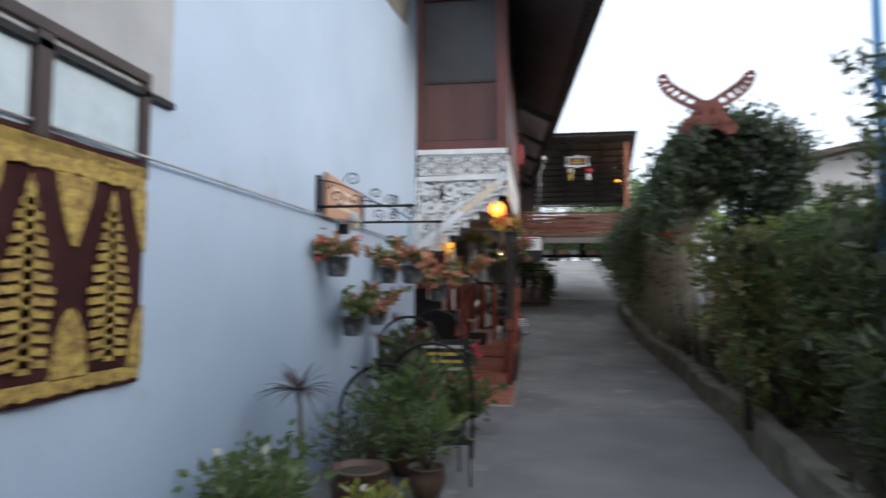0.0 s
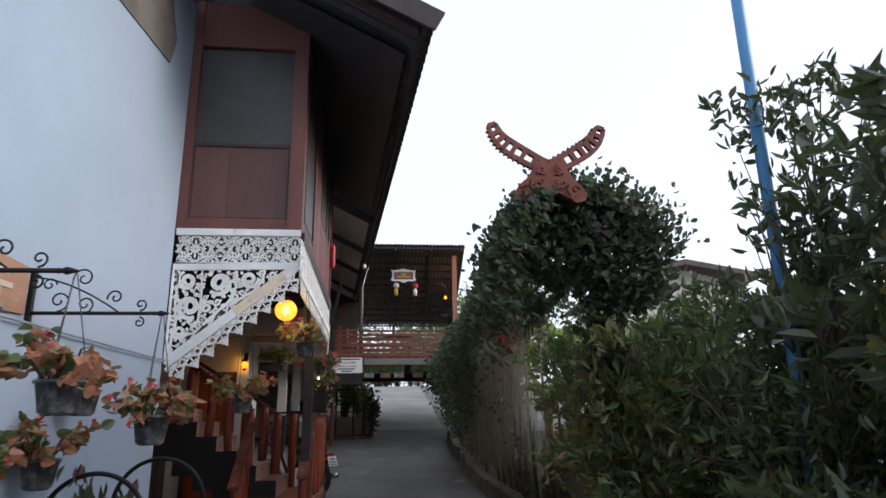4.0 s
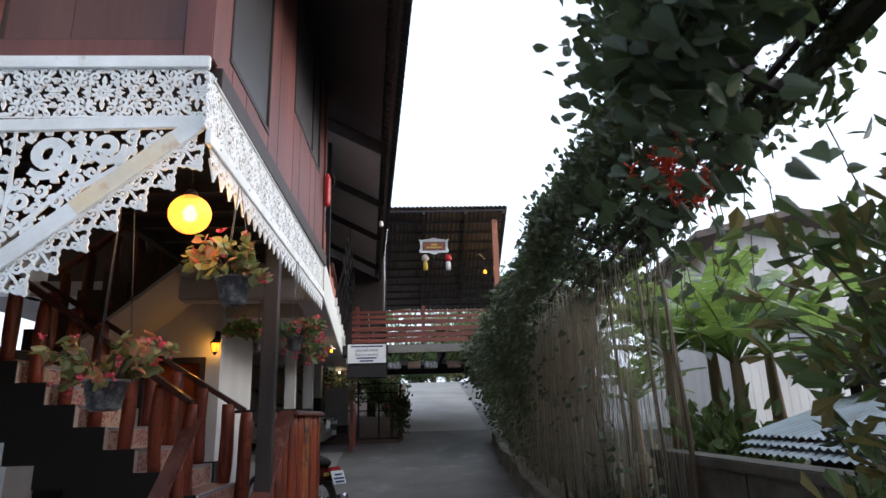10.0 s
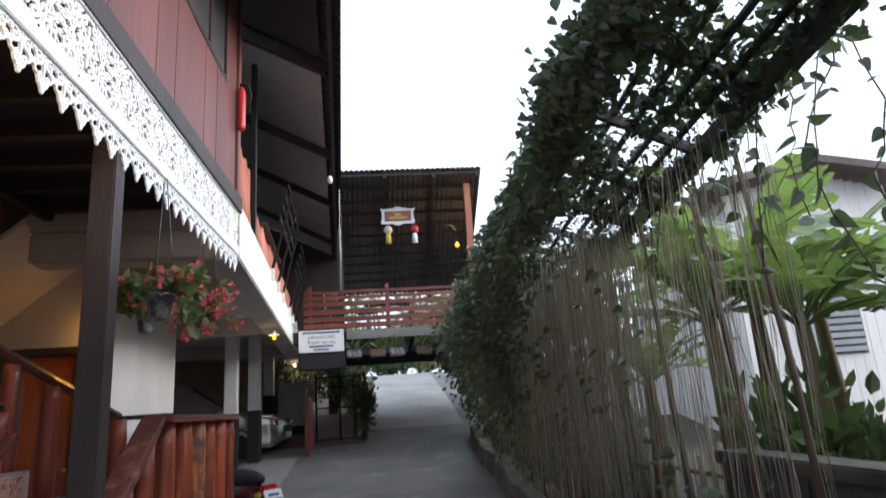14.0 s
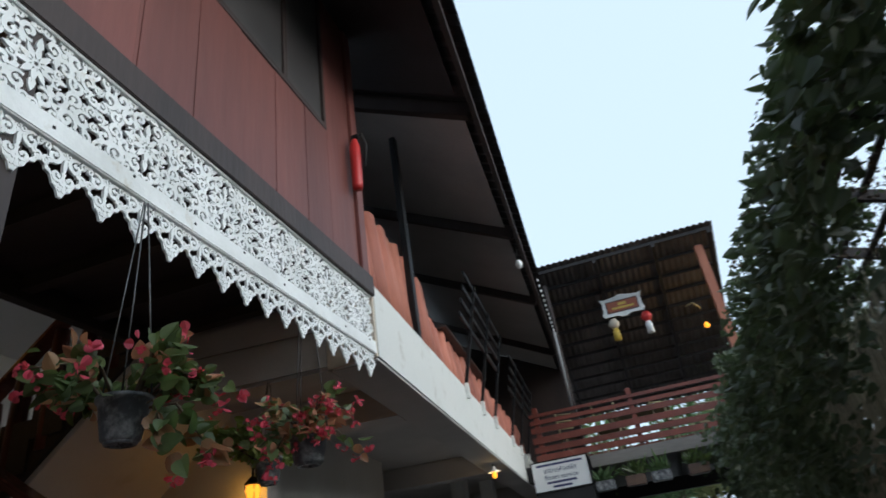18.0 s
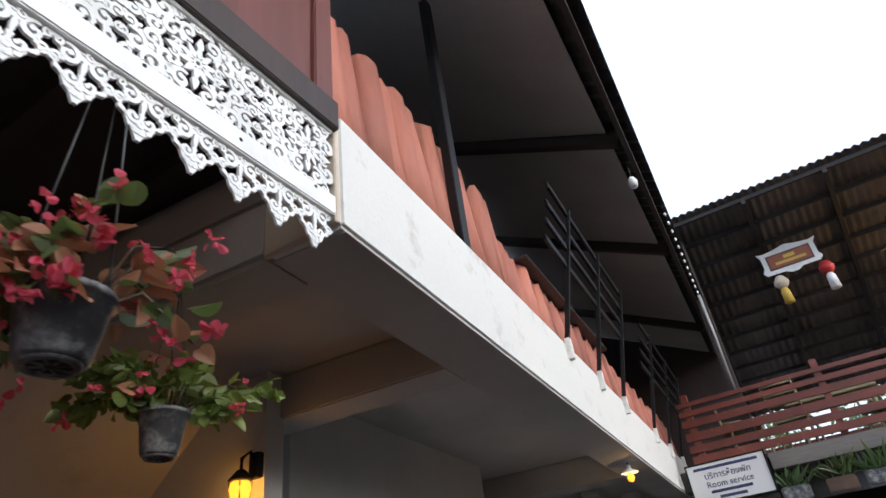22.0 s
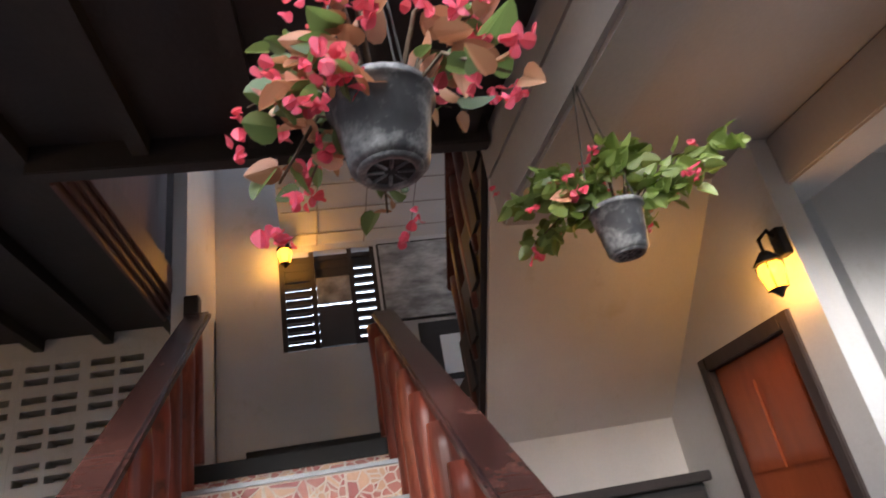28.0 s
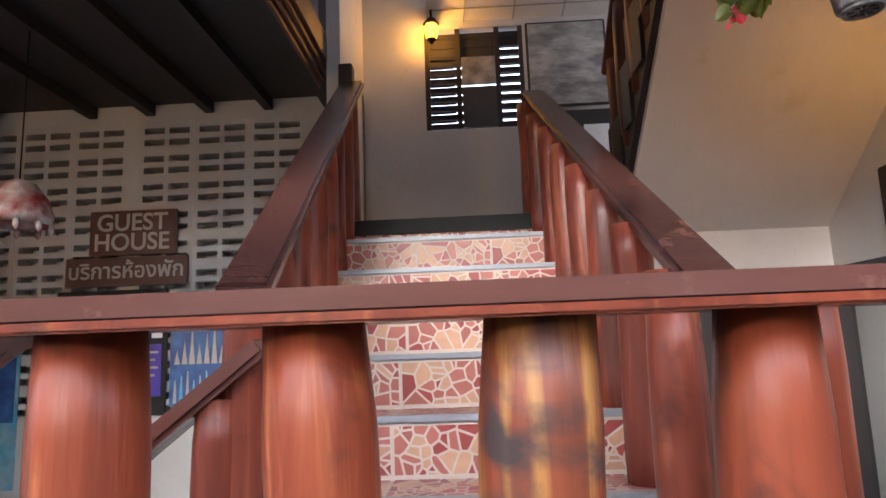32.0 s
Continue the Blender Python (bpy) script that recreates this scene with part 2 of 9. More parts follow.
ROUND = mirrored([(0, 0), (0.2, -0.03), (0.38, 0.12), (0.43, 0.38), (0.33, 0.66), (0.15, 0.89), (0, 1.0)])
PETAL = mirrored([(0, 0), (0.14, 0.1), (0.34, 0.42), (0.38, 0.68), (0.25, 0.92), (0, 0.98)])
HEART = mirrored([(0, 0.06), (0.2, -0.04), (0.4, 0.1), (0.41, 0.34), (0.26, 0.64), (0, 1.0)])


def leaves(name, places, ways, sizes, m, parent=None, label="", broad=1.0, fold=0.25, rng=None, shape=LEAF):
    """Many leaves as one mesh: each a bent blade of the given outline at its place, growing along its way."""
    P, W, S = np.array(places, float), np.array(ways, float), np.array(sizes, float)
    n = len(P)
    rng = rng or np.random.default_rng(3)
    W /= np.linalg.norm(W, axis=1)[:, None] + 1e-9
    side = np.cross(W, rng.normal(size=(n, 3)))
    side /= np.linalg.norm(side, axis=1)[:, None] + 1e-9
    nor = np.cross(side, W)
    c = len(shape)
    V = np.zeros((n, c, 3))
    for k, (a, b) in enumerate(shape):
        lift = fold * abs(a) - 0.35 * fold * b * b * 2
        V[:, k] = P + S[:, None] * (side * a * broad + W * b + nor * lift)
    base = np.arange(n)[:, None] * c
    F = np.concatenate([base + np.arange(c // 2 + 1)[None, :], base + np.array([[0] + list(range(c // 2, c))])], 0)
    me = bpy.data.meshes.new(name)
    me.from_pydata(V.reshape(-1, 3).tolist(), [], F.tolist())
    me.materials.append(m)
    ob = new(name, me)
    if parent:
        ob.parent = parent
    return tagged(ob, label, kind="stuff" if n > 150 else "")


def words(name, text, size, m, mw, parent=None, depth=0.002, align="CENTER", label="", bold=0.0):
    cu = bpy.data.curves.new(name, "FONT")
    cu.body, cu.size, cu.extrude, cu.align_x, cu.align_y = text, size, depth, align, "CENTER"
    cu.offset = bold
    tmp = new(name + "_tmp", cu)
    me = bpy.data.meshes.new_from_object(tmp)
    bpy.data.objects.remove(tmp)
    bpy.data.curves.remove(cu)
    me.transform(mw)
    me.materials.clear()
    me.materials.append(m)
    ob = new(name, me)
    if parent:
        ob.parent = parent
    return tagged(ob, label)


def struct(ob, label, category=""):
    return tagged(ob, label, category, kind="structure")


# ---- more materials ----
M.update(
    grout=mat("pale_grout", (0.62, 0.52, 0.45), 0.8, 0, 0.08, 10, 0.2),
    nosing=mat("grey_step_edge", (0.33, 0.34, 0.37), 0.4, 0.2, 0.1, 8, 0.05),
    # Pale grey blotches put light bounced onto the black pots into their colour
    pot=mat("black_plastic_pot", (0.11, 0.112, 0.118), 0.34, 0, 0.25, 9, 0.15, (0.05, 0.051, 0.055), 40, wear=0.7, wear_color=(0.40, 0.40, 0.39)),
    pot_clay=mat("brown_glazed_pot", (0.13, 0.075, 0.045), 0.4, 0, 0.2, 6, 0.2, (0.08, 0.045, 0.03), 30),
    flower=leaf_mat("pink_begonia_flower", (0.62, 0.09, 0.15), (0.45, 0.05, 0.09), 0.5, 0.35),
    flower_orange=leaf_mat("orange_flower", (0.52, 0.065, 0.03), (0.34, 0.04, 0.02), 0.5, 0.3),
    red_leaf=leaf_mat("reddish_begonia_leaf", (0.44, 0.17, 0.12), (0.30, 0.21, 0.10), 0.45, 0.3),
    leaf_mid=leaf_mat("mid_green_leaf", (0.14, 0.18, 0.07), (0.07, 0.10, 0.042), 0.4, 0.3),
    leaf_vine=leaf_mat("ivy_leaf", (0.08, 0.10, 0.055), (0.038, 0.054, 0.032), 0.45, 0.25),
    leaf_olive=leaf_mat("olive_leaf", (0.17, 0.155, 0.06), (0.09, 0.095, 0.04), 0.35, 0.25),
    leaf_yellow=leaf_mat("yellow_green_leaf", (0.32, 0.30, 0.05), (0.2, 0.24, 0.05), 0.4, 0.3),
    cordyline=leaf_mat("purple_cordyline_leaf", (0.16, 0.035, 0.05), (0.06, 0.05, 0.04), 0.4, 0.3),
    white_flower=leaf_mat("white_flower", (0.65, 0.65, 0.58), (0.5, 0.5, 0.42), 0.5, 0.2),
    leaf_pale=leaf_mat("pale_olive_leaf", (0.30, 0.28, 0.14), (0.17, 0.19, 0.08), 0.45, 0.3),
    wire=mat("grey_wire", (0.10, 0.10, 0.10), 0.5, 0.5, 0.1, 5, 0.0),
    terracotta=mat("salmon_half_round_slab", (0.42, 0.16, 0.11), 0.7, 0, 0.15, 3, 0.3, (0.32, 0.11, 0.08), 40, (1, 1, 0.2), -0.18),
    red_rail=mat("red_painted_rail", (0.17, 0.042, 0.026), 0.45, 0, 0.15, 4, 0.15, (0.12, 0.03, 0.02), 40, (1, 1, 1), -0.15, wear=0.15, wear_color=(0.24, 0.13, 0.09)),
    orange_post=mat("orange_brown_post", (0.40, 0.15, 0.08), 0.5, 0, 0.15, 4, 0.2, (0.3, 0.1, 0.055), 30, (1, 1, 0.15)),
    door_orange=mat("orange_varnished_door", (0.31, 0.066, 0.02), 0.16, 0, 0.15, 3, 0.1, (0.25, 0.055, 0.018), 30, (1, 1, 0.12)),
    glass_dark=mat("dark_insect_screen", (0.055, 0.05, 0.05), 0.4, 0, 0.15, 4, 0.05, (0.04, 0.037, 0.037), 90),
    grey_sheet=mat("grey_awning_sheet", (0.34, 0.35, 0.36), 0.6, 0, 0.08, 3, 0.1, (0.28, 0.29, 0.3), 40),
    cream=mat("cream_plate", (0.60, 0.52, 0.42), 0.6, 0, 0.08, 4, 0.1),
    board_tan=mat("tan_wooden_plaque", (0.45, 0.26, 0.17), 0.6, 0, 0.15, 5, 0.2, (0.36, 0.2, 0.13), 30, (0.2, 0.2, 1), wear=0.2, wear_color=(0.5, 0.42, 0.36)),
    brown_sign=mat("dark_brown_carved_sign", (0.11, 0.04, 0.03), 0.5, 0, 0.15, 5, 0.2, (0.08, 0.03, 0.023), 30),
    letter=mat("grey_letter", (0.5, 0.47, 0.44), 0.6, 0, 0.05, 8, 0.0),
    letter_blue=mat("dark_blue_letter", (0.05, 0.06, 0.15), 0.6, 0, 0.05, 8, 0.0),
    yellow=mat("yellow_paint", (0.62, 0.42, 0.06), 0.5, 0, 0.12, 6, 0.1),
    red=mat("red_paint", (0.50, 0.03, 0.03), 0.4, 0, 0.1, 6, 0.05),
    textile=mat("dark_maroon_cloth", (0.075, 0.017, 0.017), 0.85, 0, 0.2, 8, 0.5, (0.05, 0.012, 0.014), 160),
    textile_gold=mat("gold_brocade", (0.42, 0.31, 0.07), 0.75, 0, 0.4, 40, 0.6, (0.16, 0.09, 0.03), 160),
    brass=mat("brass", (0.45, 0.3, 0.1), 0.3, 0.9, 0.1, 6, 0.05),
    chrome=mat("chrome", (0.6, 0.6, 0.62), 0.15, 1.0, 0.05, 6, 0.0),
    rubber=mat("black_rubber", (0.02, 0.02, 0.02), 0.8, 0, 0.1, 8, 0.2),
    car_paint=mat("silver_car_paint", (0.35, 0.34, 0.3), 0.25, 0.5, 0.05, 3, 0.0),
    poster_blue=mat("blue_poster", (0.06, 0.16, 0.42), 0.4, 0, 0.35, 7, 0.0, (0.03, 0.06, 0.2), 20),
    poster_purple=mat("purple_leaflet", (0.10, 0.06, 0.42), 0.4, 0, 0.2, 7, 0.0),
    poster_cyan=mat("turquoise_poster", (0.10, 0.42, 0.6), 0.4, 0, 0.3, 6, 0.0, (0.3, 0.5, 0.6), 20),
    photo_grey=mat("grey_photograph", (0.42, 0.41, 0.41), 0.35, 0, 0.4, 9, 0.0, (0.15, 0.145, 0.145), 26),
    tin=mat("pale_tin_sheet", (0.34, 0.38, 0.40), 0.5, 0.3, 0.15, 2, 0.05, (0.22, 0.25, 0.26), 30, wear=0.4, wear_color=(0.14, 0.12, 0.09)),
    white_siding=mat("white_boarded_house", (0.84, 0.81, 0.79), 0.6, 0, 0.06, 1.5, 0.1, (0.68, 0.64, 0.6), 30, (1, 1, 0.15)),
    blue_pole=mat("light_blue_pipe", (0.10, 0.32, 0.62), 0.4, 0, 0.1, 3, 0.05),
    bamboo=mat("weathered_bamboo", (0.26, 0.22, 0.12), 0.7, 0, 0.2, 6, 0.25, (0.17, 0.14, 0.08), 40, (1, 1, 0.15), -0.25),
    root=mat("hanging_roots", (0.38, 0.33, 0.25), 0.9, 0, 0.25, 6, 0.3, (0.26, 0.23, 0.16), 40, (1, 1, 0.2), 0.35),
    far_leaf=leaf_mat("hazy_green_leaf", (0.14, 0.20, 0.09), (0.08, 0.13, 0.06), 0.6, 0.3),
    light_tile=mat("white_ceiling_tile", (0.72, 0.72, 0.72), 0.7, 0, 0.04, 3, 0.05),
)
CRAZY = [mat("tile_chip_" + n, c, 0.35, 0, 0.1, 9, 0.05, None, 50, island=0.12) for n, c in (("rose", (0.33, 0.066, 0.06)), ("sand", (0.56, 0.33, 0.21)), ("dusty", (0.42, 0.14, 0.11)))]

rng = np.random.default_rng(11)


# ---- ground ----
def rise(y):
    """Height of the driveway: level, then climbing under the terrace."""
    pts = [(-30, 0), (10, 0), (12.8, 0.12), (17, 0.5), (20, 0.95), (25, 1.85), (31, 2.75), (60, 3.2), (400, 3.2)]
    for (a, za), (b, zb) in zip(pts, pts[1:]):
        if y <= b:
            return za + (zb - za) * (y - a) / (b - a)
    return 3.2


def ground_mesh():
    xs = [-400, -60, -12, -6, -3.5, -2.4, -1.4, -0.9, -0.4, 0, 0.5, 1, 1.5, 2, 2.5, 3, 5, 8, 12, 60, 400]
    ys = [-400, -60, -20] + [-8 + 0.5 * i for i in range(84)] + [36, 45, 60, 150, 400]
    V = [(x, y, rise(y) + 0.006 * noise.noise((x, y, 0))) for y in ys for x in xs]
    n = len(xs)
    F = [(j * n + i, j * n + i + 1, (j + 1) * n + i + 1, (j + 1) * n + i) for j in range(len(ys) - 1) for i in range(n - 1)]
    return struct(link("ground", V, F, M["ground"], None, "", True), "grey worn concrete driveway rising towards the terrace", "driveway")


ground_mesh()


def strip(name, xs, zs, y0, y1, m, label, category, dz=0.004):
    """A thin sheet laid on the drive between two lines, following its rise."""
    V, F = [], []
    n = max(2, int((y1 - y0) / 0.4))
    for i in range(n + 1):
        y = y0 + (y1 - y0) * i / n
        V += [(xs[0](y), y, rise(y) + dz), (xs[1](y), y, rise(y) + dz)]
        if i:
            k = 2 * i
            F.append((k - 2, k - 1, k + 1, k))
    return struct(link(name, V, F, m), label, category)


def right_edge(y):
    """The inner line of the planted strip beside the drive."""
    pts = [(-8, 1.72), (2, 1.88), (5, 2.14), (7.2, 2.34), (10.5, 2.56), (14.5, 2.5), (20, 2.62), (40, 3.2)]
    for (a, xa), (b, xb) in zip(pts, pts[1:]):
        if y <= b:
            return xa + (xb - xa) * (y - a) / (b - a)
    return 3.2


M["slab_dark"] = mat("dark_patch_concrete", (0.20, 0.195, 0.195), 0.7, 0, 0.15, 1.2, 0.4, (0.15, 0.147, 0.146), 80)
M["soil_red"] = mat("reddish_earth", (0.15, 0.10, 0.08), 0.95, 0, 0.25, 2, 0.6, (0.09, 0.06, 0.05), 40)
M["slab_light"] = mat("dusty_light_concrete", (0.40, 0.38, 0.36), 0.85, 0, 0.12, 1.0, 0.4, (0.30, 0.285, 0.27), 70)
strip("road_patch", (lambda y: 0.0, lambda y: right_edge(y) - 0.01), None, 3.9, 7.0, M["slab_dark"], "darker resurfaced patch of the driveway", "driveway")
strip("road_upper", (lambda y: 0.62, lambda y: 2.7), None, 20.5, 34, M["slab_light"], "pale dusty concrete on the upper drive", "driveway")
strip("planting_bed", (lambda y: -3.5, lambda y: 0.6), None, 19.2, 33, M["soil_red"], "bare reddish earth beside the upper drive", "ground")
strip("pavement_bay", (lambda y: -3.0, lambda y: -0.55), None, 13.2, 18.4, M["slab_light"], "pale concrete floor of the parking bay", "floor")


def kerb():
    V, F = [], []
    ys = np.arange(-6, 19.01, 0.15)
    for i, y in enumerate(ys):
        x = right_edge(y) + 0.02 * math.sin(y * 2.1)
        h = rise(y)
        top = h + 0.27 + 0.03 * math.sin(y * 1.3)
        j1, j2 = 0.012 * math.sin(y * 7.3), 0.014 * math.sin(y * 5.1 + 1)
        prof = [(x - 0.01 + j1, h - 0.02), (x + 0.008 + j2, h + 0.12), (x + 0.012 + j1, top - 0.012 + j2), (x + 0.028 + j1, top + j2), (x + 0.17, top + 0.01 - j1), (x + 0.19, top - 0.02), (x + 0.21, top - 0.08), (x + 1.6, h + 0.2), (x + 7.0, h + 0.18)]
        V += [(px, y, pz) for px, pz in prof]
        if i:
            n = len(prof)
            o = (i - 1) * n
            F += [(o + k, o + n + k, o + n + k + 1, o + k + 1) for k in range(n - 1)]
    ob = struct(link("kerb", V, F, M["curb"], None, "", False), "mossy raised concrete kerb along the planted strip", "kerb")
    ob.data.materials.append(M["soil"])
    for p in ob.data.polygons:
        if p.center.x > right_edge(p.center.y) + 0.22:
            p.material_index = 1


kerb()

# salmon tiles in front of the entry steps
ap = struct(box("pavement_apron", -1.1, 0.06, 7.35, 8.8, -0.05, 0.022, M["grout"]), "salmon tiled apron before the entry steps", "paving")
tile_me = None
for i in range(4):
    for j in range(5):
        x0, y0 = -1.08 + 0.285 * i, 7.37 + 0.285 * j
        t_ob = box("tile", -0.139, 0.139, -0.139, 0.139, 0, 0.012, M["tile"], ap, "", 0.003) if tile_me is None else new("tile", tile_me)
        tile_me = t_ob.data
        t_ob.parent = ap
        t_ob.location = (x0 + 0.14, y0 + 0.14, 0.02)

# ---- blue wall ----
def wall_x(y):
    return -1.36 + 0.23 * (y - 2.0) / 5.44 if y > 2 else -1.36


struct(link("wall_blue", [(-1.42, -6, 0), (-1.36, 2.0, 0), (-1.13, 7.44, 0), (-1.9, 7.44, 0), (-1.9, -6, 0)] + [(-1.42, -6, 5.4), (-1.36, 2.0, 5.4), (-1.13, 7.44, 5.4), (-1.9, 7.44, 5.4), (-1.9, -6, 5.4)],
            [(0, 1, 6, 5), (1, 2, 7, 6), (2, 3, 8, 7), (3, 4, 9, 8), (4, 0, 5, 9), (5, 6, 7, 8, 9)], M["blue_wall"]), "smooth pale blue plastered wall", "wall")

# Dark grey-brown wedge laid on the blue wall below its eave
M["eave_wedge"] = mat("dark_eave_wedge", (0.17, 0.15, 0.135), 0.95, 0, 0.3, 3, 0.5, (0.11, 0.10, 0.09), 50)
struct(plate("trim_cement", [(5.66, 4.34), (6.25, 4.40), (6.9, 4.46), (7.0, 4.75), (6.85, 5.0), (6.85, 5.3), (5.66, 5.3)], 0.012, M["eave_wedge"], None, "",
             Matrix(((0.0423, 0, 1, -1.4446), (1, 0, 0, 0), (0, 1, 0, 0), (0, 0, 0, 1)))), "dark grey-brown wedge under the eave of the blue wall", "trim")

# window with two panes over the hanging cloth
win = struct(thing("window_1", "", ""), "dark framed window with two pale panes", "window")
wz0, wz1, wy0, wy1 = 1.90, 2.28, 0.6, 2.44
wx = -1.36
for nm, a in (("window_frame", (wx, wx + 0.05, wy0, wy1, wz0 - 0.05, wz0)), ("window_frame", (wx, wx + 0.05, wy0, wy1, wz1, wz1 + 0.05)), ("window_frame", (wx, wx + 0.05, wy1 - 0.05, wy1, wz0, wz1)), ("window_frame", (wx, wx + 0.05, 1.80, 1.88, wz0, wz1)), ("window_frame", (wx, wx + 0.05, wy0, wy0 + 0.05, wz0, wz1))):
    box(nm, *a, M["dark_wood"], win, "", 0.004)
M["frosted"] = mat("frosted_pane", (0.42, 0.50, 0.55), 0.25, 0, 0.08, 5, 0.1, (0.34, 0.42, 0.47), 40)
box("pane", wx, wx + 0.02, wy0 + 0.05, 1.80, wz0, wz1, M["frosted"], win)
box("pane", wx, wx + 0.02, 1.88, wy1 - 0.05, wz0, wz1, M["frosted"], win)
aw = thing("window_awning", "grey sheet awning hung over the window", "awning")
part("sheet", box_bm(-1.37, -1.33, 0.3, 2.62, 2.24, 3.6, 0.004), M["grey_sheet"], aw)
box("edge", -1.33, -1.31, 0.3, 2.62, 2.22, 2.25, M["metal_dark"], aw)

# cloth with two gold figures of tiered temple shape
cl = thing("hanging_textile", "maroon cloth with gold brocade patterns hung on the wall", "textile")
bm = bmesh.new()
NY, NZ = 24, 12
cy0, cy1, cz0, cz1 = 0.9, 2.43, 0.97, 1.93
grid = [[bm.verts.new((-1.325 + 0.008 * math.sin(i * 0.9), cy0 + (cy1 - cy0) * i / NY, cz0 + (cz1 - cz0) * j / NZ)) for j in range(NZ + 1)] for i in range(NY + 1)]
for i in range(NY):
    for j in range(NZ):
        bm.faces.new((grid[i][j], grid[i + 1][j], grid[i + 1][j + 1], grid[i][j + 1]))
bmesh.ops.solidify(bm, geom=bm.faces[:], thickness=-0.006)
part("cloth", bm, M["textile"], cl)
WALLM = Matrix(((0, 0, 1, -1.316), (1, 0, 0, 0), (0, 1, 0, 0), (0, 0, 0, 1)))


def gold(outline, name="gold_figure"):
    plate(name, outline, 0.006, M["textile_gold"], cl, "", WALLM)


for cx in (1.383, 1.803, 2.223):
    for k in range(14):                      # feathered tiers of a tree-like figure
        t_ = k / 13
        w = (0.11 if k < 5 else 0.135 - 0.012 * (k - 5)) * (1.0 if k % 2 == 0 else 0.88)
        z = 1.10 + 0.043 * k
        out = [(cx + w * (-1 + 2 * q / 10), z + (0.034 if q % 2 else 0.026) - 0.012 * abs(-1 + 2 * q / 10)) for q in range(11)]
        gold([(cx + w, z - 0.008), (cx, z + 0.002), (cx - w, z - 0.008)] + out)
    gold([(cx - 0.025, 1.08), (cx + 0.025, 1.08), (cx + 0.02, 1.72), (cx, 1.77), (cx - 0.02, 1.72)])
    for sx in (-1, 1):                       # filled spandrels above and below, beside the figure
        c2 = cx + sx * 0.21
        gold([(c2 - sx * 0.10, 1.80), (c2 - sx * 0.085, 1.72), (c2 - sx * 0.05, 1.62), (c2 - sx * 0.012, 1.53), (c2, 1.53), (c2, 1.80)][::sx], "gold_spandrel")
        gold([(c2, 1.04), (c2, 1.30), (c2 - sx * 0.03, 1.28), (c2 - sx * 0.07, 1.2), (c2 - sx * 0.085, 1.1), (c2 - sx * 0.10, 1.04)][::sx], "gold_spandrel")
for z0, z1 in ((1.79, 1.90), (0.985, 1.045)):
    n_ = 30
    ed = [(cy0 + (cy1 - cy0 - 0.01) * q / n_, z0 + (0.012 if q % 2 else 0)) for q in range(n_ + 1)]
    gold(ed + [(cy1 - 0.01, z1), (cy0, z1)], "gold_border")
pipe = thing("conduit_pipe", "thin grey conduit pipe along the blue wall", "pipe")
tube("run", [(wall_x(y) + 0.035, y, 1.955 - 0.012 * max(0, y - 2)) for y in np.linspace(-4, 7.4, 24)], 0.008, M["grey_sheet"], pipe, seg=6)


# ---- iron brackets with scrolls, plaque, hanging pots ----
def spiral(cx, cy, r, turns, a0, sgn=1, n=22, shrink=0.18):
    out = []
    for i in range(n + 1):
        s = i / n
        rr = r * (1 - (1 - shrink) * s)
        a = a0 + sgn * turns * 2 * math.pi * s
        out.append((cx + rr * math.cos(a), cy + rr * math.sin(a)))
    return out


def iron_bracket(y, z, length):
    x0 = wall_x(y)
    b = thing("iron_bracket", "black wrought iron wall bracket with scrolls", "bracket", (x0, y, z), "wall brackets")
    box("wall_plate", 0, 0.025, -0.02, 0.02, -0.06, 0.24, M["metal_dark"], b, "", 0.004)
    tube("arm", [(0.02, 0, 0), (length - 0.05, 0, 0)], 0.011, M["metal_dark"], b)
    lathe("spear_tip", [(0.0, 0.06), (0.018, 0.0), (0.006, -0.02), (0.014, -0.03), (0.0, -0.04)], M["metal_dark"], b, seg=8).matrix_basis = pose(length - 0.05, 0, 0, 0, 90, 0)
    for nm, pts in (("curve", [(0.03 + 0.45 * s, 0.2 - 0.19 * s ** 1.6) for s in np.linspace(0, 1, 12)]),
                    ("scroll", spiral(0.16, 0.07, 0.06, 1.3, -1.6)), ("scroll", spiral(0.3, 0.05, 0.05, 1.3, -1.6)),
                    ("scroll", spiral(0.28, 0.2, 0.06, 1.3, 3.4, -1)), ("scroll", spiral(0.46, 0.09, 0.045, 1.2, 3.4, -1)),
                    ("scroll", spiral(length - 0.16, 0.05, 0.035, 1.2, -1.6)), ("scroll", spiral(length - 0.16, -0.05, 0.03, 1.2, 1.6, -1)), ("scroll", spiral(0.1, 0.16, 0.04, 1.2, 0))):
        tube(nm, [(u, 0, v) for u, v in pts], 0.005, M["metal_dark"], b, seg=5)
    return b


iron_bracket(4.38, 1.985, 0.76)
iron_bracket(5.40, 1.975, 0.76)
pl = thing("wall_plaque", "worn tan wooden plaque with faded writing on the wall", "sign")
plm = Matrix.Translation((wall_x(4.9) + 0.035, 4.9, 2.07)) @ Matrix.Rotation(radians(90), 4, "X").inverted().inverted()
plm = Matrix(((0, 0, 1, wall_x(4.9) + 0.01), (1, 0, 0, 4.9), (0, 1, 0, 2.09), (0, 0, 0, 1))) @ Matrix.Rotation(radians(0), 4, "Z")
plate("board", [(-0.45, -0.17), (0.45, -0.13), (0.45, 0.13), (-0.45, 0.17)], 0.025, M["board_tan"], pl, "", plm)
